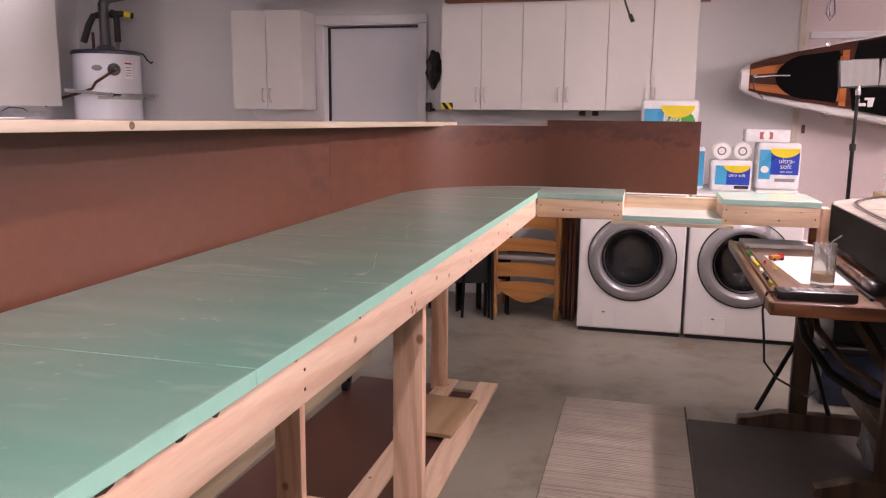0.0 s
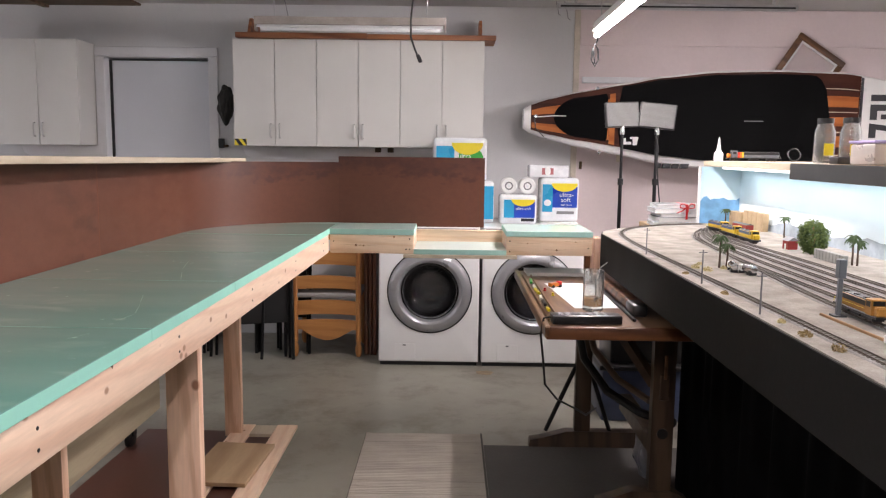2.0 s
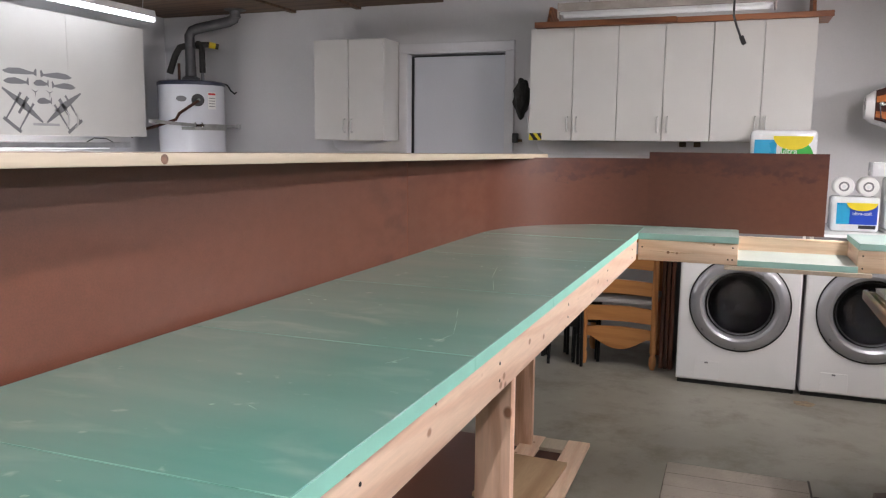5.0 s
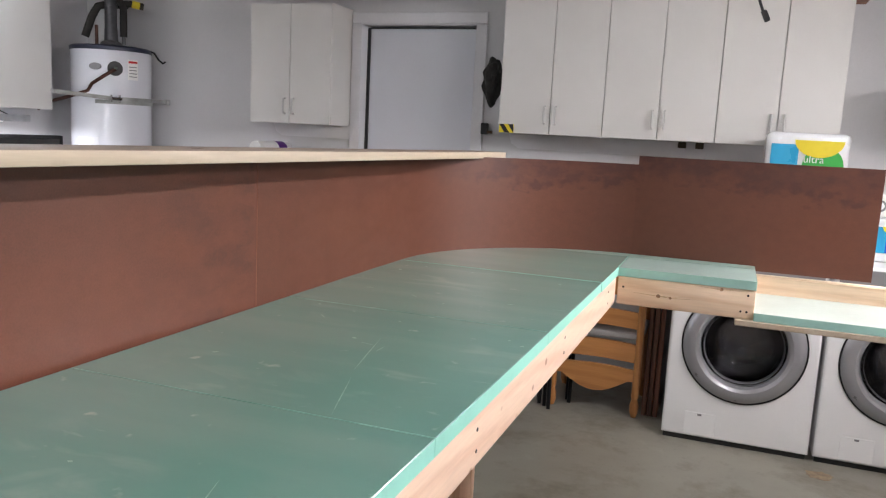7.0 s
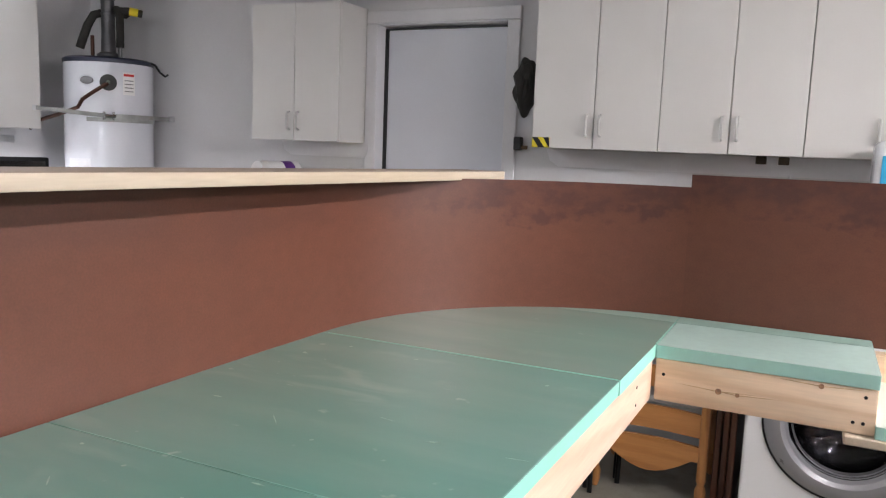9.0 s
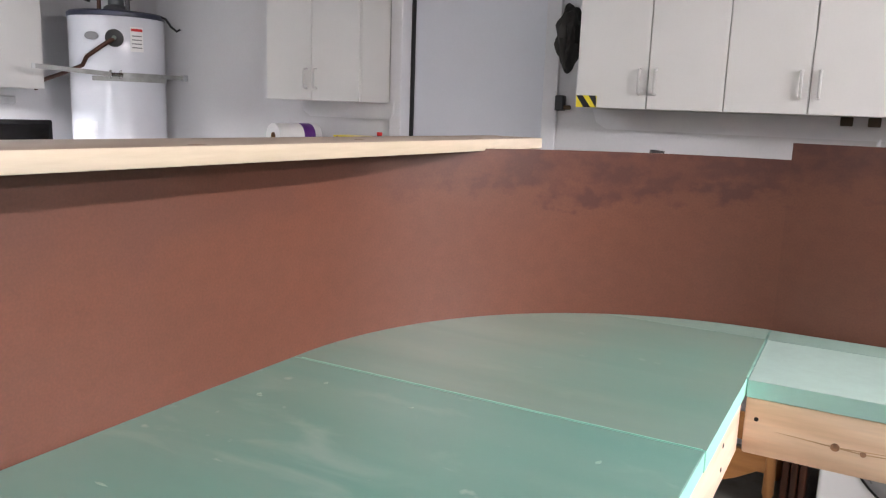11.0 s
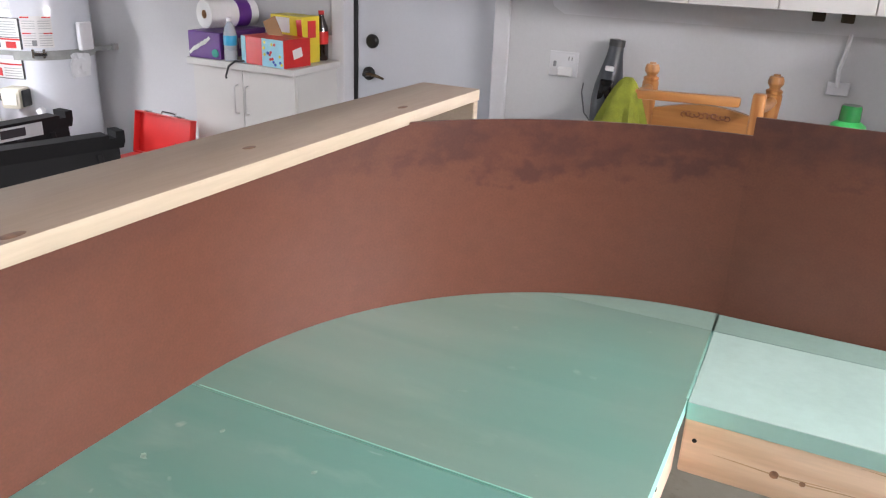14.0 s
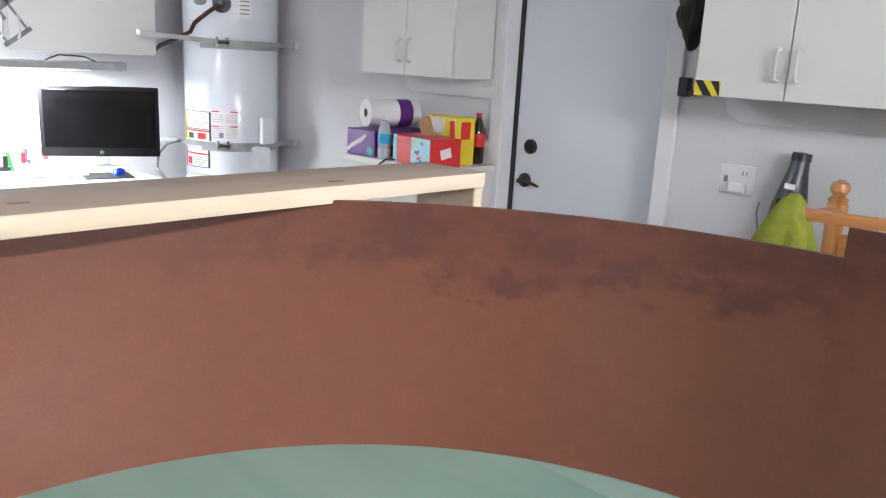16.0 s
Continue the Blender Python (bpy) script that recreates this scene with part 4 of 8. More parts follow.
FLUEPATH = [(0, 0, 2.06), (0, 0, 2.24), (-0.004, 0, 2.33), (0.02, 0.01, 2.372), (0.07, 0.02, 2.39), (0.34, 0.07, 2.44), (0.385, 0.08, 2.46), (0.4, 0.08, 2.5), (0.4, 0.08, 2.538)]
part("flue_pipe", tube(B(), FLUEPATH, 0.042, 16), FLUE, wh, "dull galvanised flue pipe")
for z, d in ((2.23, (0, 0)), (2.47, (0.4, 0.08)), (2.5, (0.4, 0.08))):
    part("flue_seam", lathe(B(), [(0.0425, z), (0.046, z + 0.004), (0.046, z + 0.018), (0.0425, z + 0.022)], 24, (d[0], d[1], 0)), FLUE, wh)
part("flue_collar", lathe(B(), [(0.09, 2.538), (0.09, 2.532), (0.05, 2.528), (0.044, 2.528)], 24, (0.4, 0.08, 0)), FLUE, wh)
INSUL = mat("pipe_insulation", (0.02, 0.018, 0.016), 0.8, var=0.3, scale=20)
part("cold_pipe", tube(B(), [(0.15, -0.04, 1.96), (0.15, -0.04, 2.04)], 0.013, 10), FLUE, wh, "grey pipe nipple")
part("hot_pipe", tube(B(), [(-0.064, -0.07, 1.96), (-0.064, -0.07, 2.1)], 0.012, 10), COPPER, wh)
part("pipe_wrap", tube(B(), [(0.15, -0.04, 2.02), (0.152, -0.041, 2.1), (0.15, -0.04, 2.19), (0.14, -0.03, 2.24), (0.1, -0.02, 2.262), (0.05, 0.06, 2.265), (0.0, 0.15, 2.265)], 0.025, 12), INSUL, wh, "black foam pipe wrap")
part("pipe_wrap", tube(B(), [(0.13, -0.03, 2.25), (0.18, 0.0, 2.252), (0.24, 0.06, 2.24)], 0.024, 12), INSUL, wh, "black foam pipe wrap")
part("pipe_wrap", tube(B(), [(-0.115, -0.125, 2.015), (-0.1, -0.11, 2.08), (-0.082, -0.09, 2.16), (-0.058, -0.06, 2.23), (-0.02, 0.02, 2.26), (0.0, 0.15, 2.262)], 0.027, 12), INSUL, wh, "black foam pipe wrap")
part("pipe_tape", tube(B(), [(0.185, 0.006, 2.2515), (0.222, 0.042, 2.2445)], 0.0258, 12), YELLOW, wh, "yellow warning tape")
# things on the tank's face look towards the room
face = math.degrees(math.atan2(-0.67, 0.74))


def on_tank(bm, deg):
    return shifted(bm, pose(0, 0, 0, 0, 0, deg))


def tank_patch(deg, half, z0, z1, proud=0.002, n=8):
    """A curved label on the tank round the direction deg, half degrees to each side."""
    bm = B()
    r = RT + proud
    rows = []
    for k in range(n + 1):
        a = radians(deg - half + 2 * half * k / n)
        rows.append([bm.verts.new((q * math.cos(a), q * math.sin(a), z)) for q, z in ((r, z0), (r, z1), (RT - 0.002, z1), (RT - 0.002, z0))])
    for u, v in zip(rows, rows[1:]):
        for k in range(4):
            bm.faces.new((u[k], u[(k + 1) % 4], v[(k + 1) % 4], v[k]))
    bm.faces.new(rows[0])
    bm.faces.new(rows[-1][::-1])
    return bm


def on_face(deg, r, z):
    return (r * math.cos(radians(deg)), r * math.sin(radians(deg)), z)


vb = part("relief_valve", tube(B(), [on_face(face, RT - 0.01, 1.79), on_face(face, RT + 0.015, 1.79)], 0.05, 24), BLACK, wh, "black relief valve rosette")
part("valve_stem", tube(B(), [on_face(face, RT, 1.79), on_face(face, RT + 0.06, 1.79)], 0.012, 10), mat("verdigris_brass", (0.16, 0.2, 0.17), 0.5, metal=0.5, var=0.3, scale=40), vb, "greenish valve stem")
p0 = Vector(on_face(face, RT + 0.05, 1.785))
part("drain_pipe", tube(B(), [p0, Vector(on_face(face - 12, RT + 0.05, 1.74)), Vector(on_face(face - 28, RT + 0.045, 1.68)), Vector(on_face(face - 33, RT + 0.05, 1.63)), Vector(on_face(face - 60, RT + 0.06, 1.585)), Vector((-0.22, -0.33, 1.55)), Vector((-0.36, -0.3, 1.52)), Vector((-0.4, -0.28, 1.49))], 0.012, 10), COPPER, wh, "tarnished copper drain pipe")
bm = lathe(B(), [(0.0, -0.004), (0.042, -0.003), (0.042, 0.004), (0.034, 0.006), (0.0, 0.005)], 28, (0, 0, 0), "x")
for v in bm.verts:
    v.co = (v.co.x + RT, v.co.y, v.co.z * 0.55 + 1.8)
part("badge", on_tank(bm, face - 27), GREYINK, wh, "grey oval maker's badge")
part("warning_label", tank_patch(face + 26, 8, 1.72, 1.86), PAPER, wh)
part("warning_stripe", tank_patch(face + 26, 7, 1.835, 1.85, 0.004), RED, wh)
for z in range(4):
    part("print_line", tank_patch(face + 26, 6, 1.74 + 0.022 * z, 1.746 + 0.022 * z, 0.004), GREYINK, wh)
TAGINK = mat("pale_print", (0.4, 0.4, 0.41), 0.7)
part("yellow_tag", tank_patch(-111, 3.5, 1.0, 1.19), YELLOW, wh, "yellow energy label")
lb = part("data_label", tank_patch(-82, 24, 1.03, 1.195), PAPER, wh)
for q0, q1, z0, z1 in ((-105.5, -58.5, 1.191, 1.195), (-105.5, -58.5, 1.09, 1.094), (-60, -58, 1.03, 1.19), (-106, -104, 1.03, 1.19)):
    part("label_frame", tank_patch((q0 + q1) / 2, (q1 - q0) / 2, z0, z1, 0.0035), INK, lb)
part("warning_stripe", tank_patch(-82, 22, 1.078, 1.087, 0.0035), RED, lb)
for k in range(6):
    part("print_line", tank_patch(-82, 19, 1.104 + 0.0135 * k, 1.1075 + 0.0135 * k, 0.0035), TAGINK, lb)
part("pictogram", tank_patch(-71, 6, 1.036, 1.07, 0.0035), RED, lb)
part("pictogram", tank_patch(-90, 5, 1.036, 1.066, 0.0035), INK, lb)
lb = part("data_label", tank_patch(-41, 16, 1.04, 1.205), mat("thin_label", (0.7, 0.68, 0.68), 0.6), wh)
for z0 in (1.196, 1.112):
    for q in (-52, -30):
        part("warning_stripe", tank_patch(q, 4.5, z0, z0 + 0.007, 0.0035), RED, lb)
for k in range(11):
    if k != 6:
        part("print_line", tank_patch(-49, 6.5, 1.05 + 0.0128 * k, 1.0535 + 0.0128 * k, 0.0035), TAGINK, lb)
        part("print_line", tank_patch(-33, 6.5, 1.05 + 0.0128 * k, 1.0535 + 0.0128 * k, 0.0035), TAGINK, lb)
part("pictogram", tank_patch(-45, 2.5, 1.05, 1.08, 0.004), GREYINK, lb)
lb = part("data_label", tank_patch(-82, 22, 0.87, 0.975), PAPER, wh)
for q0, q1, z0, z1 in ((-104, -60, 0.87, 0.874), (-62, -60, 0.87, 0.975), (-104, -102, 0.87, 0.975)):
    part("label_frame", tank_patch((q0 + q1) / 2, (q1 - q0) / 2, z0, z1, 0.0035), INK, lb)
part("warning_stripe", tank_patch(-82, 20, 0.945, 0.953, 0.0035), RED, lb)
for k in range(4):
    part("print_line", tank_patch(-74, 11, 0.885 + 0.0135 * k, 0.889 + 0.0135 * k, 0.0035), TAGINK, lb)
part("pictogram", tank_patch(-94, 5, 0.882, 0.925, 0.0035), RED, lb)
lb = part("rating_label", tank_patch(-84, 18, 1.235, 1.315), mat("thin_label_faded", (0.7, 0.71, 0.74), 0.5), wh)
for k in range(3):
    part("print_line", tank_patch(-84, 14, 1.25 + 0.018 * k, 1.253 + 0.018 * k, 0.0035), bpy.data.materials["thin_label"], lb)
vl = part("thermostat", box(B(), RT - 0.01, RT + 0.1, -0.055, 0.055, 0.725, 0.835, 0.012, 2), mat("cream_plastic", (0.6, 0.57, 0.47), 0.5), wh, "cream gas control box")
part("knob", lathe(B(), [(0.026, -0.055), (0.024, -0.075), (0.0, -0.076)], 16, (RT + 0.055, 0, 0.78), "y"), BLACK, vl, "dark dial")
part("front_plate", box(B(), RT + 0.1, RT + 0.106, -0.04, 0.04, 0.745, 0.815, 0.002), mat("pale_cream", (0.7, 0.68, 0.6), 0.4), vl)
part("side_cover", box(B(), RT + 0.01, RT + 0.085, 0.0555, 0.068, 0.735, 0.825, 0.004), BLACK, vl)
vl.matrix_local = pose(0, 0, 0, 0, 0, -69)
part("drain_valve", tube(B(), [on_face(-48, RT - 0.01, 0.7), on_face(-48, RT + 0.05, 0.705), on_face(-46, RT + 0.075, 0.69), on_face(-45, RT + 0.08, 0.65)], 0.02, 12), TRIMW, wh, "white plastic elbow")
part("gas_hose", tube(B(), [on_face(-82, RT + 0.05, 0.775), on_face(-100, RT + 0.13, 0.78), on_face(-112, RT + 0.17, 0.84), on_face(-116, RT + 0.16, 0.92), on_face(-112, RT + 0.11, 0.99), on_face(-100, RT + 0.05, 1.02)], 0.011, 10), GREYP, wh)
jb = part("junction_box", box(B(), RT + 0.03, RT + 0.06, -0.045, 0.045, 1.02, 1.17, 0.004), TRIMW, wh, "white wall switch box")
part("bracket", box(B(), RT + 0.004, RT + 0.0295, -0.02, 0.02, 1.03, 1.12, 0.003), STEEL, jb)
jb.matrix_local = pose(0, 0, 0, 0, 0, 6)
bm = B()
random.seed(77)
grid_ = [[bm.verts.new((RT + 0.02 + random.uniform(-0.012, 0.012), -0.06 + 0.024 * i, 0.87 + 0.026 * j + random.uniform(-0.006, 0.006))) for i in range(6)] for j in range(6)]
for j in range(5):
    for i in range(5):
        bm.faces.new((grid_[j][i], grid_[j][i + 1], grid_[j + 1][i + 1], grid_[j + 1][i]))
r_ = bmesh.ops.extrude_face_region(bm, geom=bm.faces[:])
for v in r_["geom"]:
    if isinstance(v, bmesh.types.BMVert):
        v.co.x += 0.004
part("tag", bm, FILM, wh, "crumpled paper tag in film")
wh.children[-1].matrix_local = pose(0, 0, 0, 0, 0, 10)
part("igniter_lead", tube(B(), [(0.24, 0.12, 1.94), (0.262, 0.14, 1.93), (0.275, 0.17, 1.885), (0.285, 0.205, 1.862), (0.29, 0.225, 1.875)], 0.007, 8), BLACK, wh)


STRAPM = mat("dull_zinc_strap", (0.33, 0.34, 0.33), 0.5, metal=0.35, var=0.25, scale=14)


def strap(z, loose):
    """A band round the tank; the loose one ends in a tail that sticks out into the room."""
    s = thing("pipe_strap", "galvanised steel earthquake strap round the water heater", "strap", (-4.36, 5.85, z), group="heater straps")
    bm = B()
    q = RT + 0.004
    runs = [([] if loose else [(-0.49, -0.42)]) + [(q * math.cos(radians(g)), q * math.sin(radians(g))) for g in range(-45 if loose else -75, 1, 5)] + [(0.275, 0.28)], [((q + 0.001) * math.cos(radians(g)), (q + 0.001) * math.sin(radians(g))) for g in range(-70, 151, 10)]]
    for drop, pts in zip((0, -0.024), runs):
        rows = [[bm.verts.new((x * k, y * k, dz + drop)) for k, dz in ((1.0, -0.013), (1.0, 0.013), (0.992, 0.013), (0.992, -0.013))] for x, y in pts]
        for u, v in zip(rows, rows[1:]):
            for k in range(4):
                bm.faces.new((u[k], u[(k + 1) % 4], v[(k + 1) % 4], v[k]))
        bm.faces.new(rows[0])
        bm.faces.new(rows[-1][::-1])
    part("band", bm, STRAPM, s)
    bm = tube(B(), [on_face(face - 4, RT + 0.02, 0), on_face(face + 8, RT + 0.02, 0)], 0.012, 8)
    part("buckle", bm, CHROME, s)
    part("clamp", shifted(box(B(), RT + 0.002, RT + 0.022, -0.035, -0.02, -0.024, 0.024, 0.002), pose(0, 0, 0, 0, 0, face)), CHROME, s)
    part("clamp", shifted(box(B(), RT + 0.002, RT + 0.022, 0.02, 0.035, -0.024, 0.024, 0.002), pose(0, 0, 0, 0, 0, face)), CHROME, s)
    part("wall_end", box(B(), 0.255, 0.285, 0.25, 0.288, -0.02, 0.02, 0.003), STEEL, s)
    if loose:
        part("tail", shifted(box(B(), 0.0, 0.43, -0.0009, 0.0009, -0.013, 0.013), pose(0.206, -0.194, 0.0, 0, -3.3, -106)), STRAPM, s, "loose strap end")
        part("tail_end", shifted(box(B(), 0.428, 0.447, -0.0025, 0.0025, -0.015, 0.015, 0.001), pose(0.206, -0.194, 0.0, 0, -3.3, -106)), STEEL, s)
    else:
        part("wall_end", box(B(), -0.499, -0.48, -0.445, -0.4, -0.022, 0.022, 0.003), STEEL, s)


strap(1.585, True)
strap(1.01, False)

# ---- the workplace by the side wall ----
dk = thing("desk", "desk with a white laminate top and orange wood drawers", "desk", (-4.85, 4.2, 0))
part("desktop", box(B(), 0.005, 0.84, -1.6, 1.02, 0.832, 0.87, 0.005, 2), CABW, dk)
part("apron", box(B(), 0.76, 0.785, -1.58, 1.0, 0.79, 0.831, 0.003), OAK, dk, "orange wood apron")
for k, (y0, y1) in enumerate(((0.56, 1.0), (-0.3, 0.2), (-1.5, -1.0))):
    cb = part("drawer_case", box(B(), 0.02, 0.765 if k else 0.755, y0, y1, 0.0, 0.789, 0.003), DRAWERWOOD, dk)
    for z0, z1 in ((0.04, 0.26), (0.27, 0.5), (0.51, 0.785)):
        dw = part("drawer_front", box(B(), 0.766, 0.785, y0 + 0.01, y1 - 0.01, z0, z1 - 0.01, 0.004), DRAWERWOOD, cb)
SAWBLACK = mat("textured_black_plastic", (0.007, 0.007, 0.008), 0.6, var=0.2, scale=8, spec=0.2)
mo = thing("computer_monitor", "black all-in-one computer screen, switched off", "monitor", (-4.47, 5.1, 0.871), rz=64)
part("stand_foot", box(B(), -0.13, 0.13, -0.09, 0.09, 0, 0.012, 0.005, 2), PAPER, mo, "white foot")
part("stand_neck", box(B(), -0.04, 0.04, 0.03, 0.05, 0.012, 0.2, 0.004), PAPER, mo)
part("case", box(B(), -0.3, 0.3, -0.02, 0.028, 0.068, 0.447, 0.008, 2), SAWBLACK, mo)
part("screen", box(B(), -0.28, 0.28, -0.0225, -0.019, 0.118, 0.424, 0.0005), DKGLASS, mo, "dark glossy screen")
part("badge", lathe(B(), [(0.011, -0.021), (0.011, -0.0235), (0, -0.0235)], 16, (0, 0, 0.093), "y"), CHROME, mo)
kb = thing("keyboard", "white computer keyboard with grey keys", "keyboard", (-4.365, 4.73, 0.871), rz=78)
part("case", box(B(), -0.22, 0.22, -0.07, 0.07, 0, 0.014, 0.004), PAPER, kb)
KEYG = mat("key_grey", (0.35, 0.35, 0.36), 0.5)
for r_ in range(5):
    for c_ in range(14):
        part("key", box(B(), -0.205 + c_ * 0.0295, -0.205 + c_ * 0.0295 + 0.025, -0.056 + r_ * 0.023, -0.056 + r_ * 0.023 + 0.019, 0.0142, 0.021, 0.002), KEYG, kb)
solo("mouse_pad", box(B(), -0.12, 0.12, -0.1, 0.1, 0, 0.004, 0.001), BLACK, "dark grey mouse pad on the desk", "mouse pad", at=(-4.22, 5.01, 0.871), rz=76)
ms = thing("mouse", "blue computer mouse on its pad", "mouse", (-4.22, 5.075, 0.8755), rz=50)
bm = bmesh.new()
bmesh.ops.create_uvsphere(bm, u_segments=20, v_segments=12, radius=1)
for v in bm.verts:
    v.co = Vector((v.co.x * 0.034, v.co.y * 0.055, max(0, v.co.z) * 0.034))
part("shell", bm, mat("blue_shell", (0.01, 0.05, 0.45), 0.2, coat=0.5), ms)
part("wheel", lathe(B(), [(0.006, -0.003), (0.007, 0), (0.006, 0.003)], 12, (0, -0.03, 0.029), "x"), BLACK, ms)
for x, y, c, lab, shp in ((-4.56, 4.64, GREEN, "small green model tower on the desk", 0), (-4.72, 4.77, BLUE, "small blue model on the desk", 1), (-4.7, 4.87, RED, "red and white model crane on the desk", 1), (-4.6, 4.72, RED, "small red model on the desk", 1), (-4.5, 4.6, BLACK, "dark gadget on the desk", 1)):
    m_ = thing("desk_model", lab, "model", (x, y, 0.871))
    if shp == 0:
        part("tower", lathe(B(), [(0.04, 0), (0.035, 0.01), (0.018, 0.09), (0.02, 0.1), (0, 0.115)], 12), c, m_)
    else:
        part("block", box(B(), -0.04, 0.04, -0.03, 0.03, 0, 0.04, 0.004), PAPER if c is RED else c, m_)
        part("arm", box(B(), -0.012, 0.05, -0.012, 0.012, 0.041, 0.1, 0.003), c, m_)
solo("power_brick", box(B(), -0.035, 0.035, -0.025, 0.025, 0, 0.05, 0.008, 2), PAPER, "small white power brick under the screen", "adapter", at=(-4.56, 4.93, 0.871))


def shop_light(at, length, rz, lit, label, chains=True, half=0.055, skirt=0.02):
    s = thing("shop_light", label, "shop light", at, rz, group="tube lights")
    h = length / 2
    part("housing", prism(B(), [(-half, 0), (half, 0), (half * 0.6, 0.05), (-half * 0.6, 0.05)], -h, h, "y"), TUBEOFF if lit else mat("dusty_housing", (0.34, 0.3, 0.27), 0.6, var=0.3) if "dusty_housing" not in bpy.data.materials else bpy.data.materials["dusty_housing"], s)
    part("tube", tube(B(), [(0, -h + 0.03, -0.018), (0, h - 0.03, -0.018)], 0.016, 14), GLOWING[lit] if lit else TUBEOFF, s, "glowing tube" if lit else "dark tube")
    for e in (-1, 1):
        if skirt:
            a_, b_ = sorted((e * half, e * half + e * 0.002)), sorted((e * half * 0.55, e * half * 0.55 + e * 0.002))
            # the unseen tubes get wings too, to cut their upward light
            part("reflector", prism(B(), [(a_[0], -skirt), (a_[1], -skirt), (b_[1], -0.0005), (b_[0], -0.0005)], -h + 0.013, h - 0.013, "y"), TUBEOFF, s, "white reflector wing")
        part("end_cap", box(B(), -half * 0.6, half * 0.6, e * h - 0.006, e * h + 0.006, -0.036, 0.052, 0.003), TUBEOFF if lit else bpy.data.materials["dusty_housing"], s)
        if chains:
            part("hanger", tube(B(), [(0, e * (h - 0.12), 0.05), (0, e * (h - 0.1), H - at[2])], 0.003, 6), STEEL, s)
    return s


shop_light((1.0, 3.93, 2.145), 1.22, 0, "aisle", "lit white tube light hanging over the aisle", half=0.03, skirt=0.0)
# this tube and the next three are unseen, added for brightness
shop_light((1.0, 2.2, 2.145), 1.22, 0, "middle", "lit white tube light hanging over the aisle", half=0.05)
shop_light((0.35, -0.5, 2.2), 1.22, 0, "rear", "unseen lit tube light added under the ceiling")
shop_light((0.0, 0.4, 2.3), 1.22, 0, "near", "unseen lit tube light added under the ceiling")
shop_light((3.0, 3.6, 2.2), 1.22, 0, "right", "unseen lit tube light assumed beyond the model railway", half=0.05)
shop_light((-3.1, 3.3, 2.43), 1.22, 0, "left", "lit white tube light with a wide reflector", half=0.13, skirt=0.024)
shop_light((-4.22, 4.65, 2.385), 1.22, 0, "work", "lit white tube light over the workplace", half=0.022, skirt=0.0)
shop_light((-0.455, 5.05, 2.238), 1.19, 90, False, "dusty unlit tube light hanging before the wall cabinets")
s = thing("undershelf_light", "slim grey strip light under the side cabinets", "strip light", (-4.56, 4.5, 1.4))
part("housing", box(B(), -0.05, 0.05, -0.62, 0.78, 0, 0.045, 0.006), STEEL, s)
part("lamp_tube", tube(B(), [(0, -0.6, 0.003), (0, 0.6, 0.003)], 0.008, 10), STRIP, s)
part("cord", tube(B(), [(0.03, 0.35, 0.045), (0.035, 0.42, 0.075), (0.03, 0.55, 0.07), (0.02, 0.62, 0.045)], 0.004, 6), BLACK, s)

# aircraft drawings in grey on the side cabinet's doors
art = thing("aircraft_decal", "grey aircraft drawings stuck on the cabinet door", "decal", (-4.499, 4.36, 1.6))


def flat(pts, x0=0.0, x1=0.0015):
    return prism(B(), pts, x0, x1, "x")


def plane(cy, cz, ang, size, matl):
    """A twin-boom plane from above: wings, booms, tail and pod."""
    c, s_ = math.cos(radians(ang)), math.sin(radians(ang))

    def tr(p):
        return (cy + size * (p[0] * c - p[1] * s_), cz + size * (p[0] * s_ + p[1] * c))
    bm = B()
    for poly in ([(-1, 0.06), (-0.1, 0.2), (0.1, 0.2), (1, 0.06), (0.98, 0), (0.1, -0.06), (-0.1, -0.06), (-0.98, 0)],
                 [(-0.36, 0.36), (-0.27, 0.36), (-0.29, -0.85), (-0.34, -0.85)], [(0.27, 0.36), (0.36, 0.36), (0.34, -0.85), (0.29, -0.85)],
                 [(-0.42, -0.74), (0.42, -0.74), (0.42, -0.86), (-0.42, -0.86)], [(-0.07, 0.4), (0.07, 0.4), (0.05, -0.3), (-0.05, -0.3)]):
        prism(bm, [tr(p) for p in poly], 0, 0.0015, "x")
    return bm


part("drawing", plane(-0.077, 0.08, -35, 0.19, GREYINK), GREYINK, art)
part("drawing", plane(0.273, 0.08, 35, 0.19, GREYINK), GREYINK, art)
# side views face each other in two rows, with a pod between and under them
for y, z, w_ in ((-0.09, 0.305, 0.26), (0.22, 0.3, -0.26), (-0.12, 0.24, 0.19), (0.28, 0.232, -0.2), (0.08, 0.24, 0.12), (0.1, 0.12, 0.12)):
    outline = [(-0.5, 0), (-0.3, 0.02), (0, 0.026), (0.25, 0.014), (0.44, 0.006), (0.5, 0.032), (0.54, 0.026), (0.53, -0.02), (0.44, -0.008), (0.2, -0.014), (-0.25, -0.018), (-0.42, -0.012)]
    pts = [(y + w_ * u, z + v) for u, v in outline]
    part("drawing", flat(pts if w_ > 0 else pts[::-1]), GREYINK, art)
for y in (0.03, 0.15):
    bm = B()
    for d in (90, 210, 330):
        c, s_ = math.cos(radians(d + 180)), math.sin(radians(d + 180))
        prism(bm, [(y + 0.004 * s_, 0.18 - 0.004 * c), (y + 0.035 * c, 0.18 + 0.035 * s_), (y - 0.004 * s_, 0.18 + 0.004 * c)], 0, 0.0015, "x")
    part("drawing", bm, GREYINK, art)
part("caption_bar", flat([(0.0, -0.045), (0.22, -0.045), (0.22, -0.028), (0.0, -0.028)]), mat("pale_caption", (0.4, 0.4, 0.41), 0.7), art)

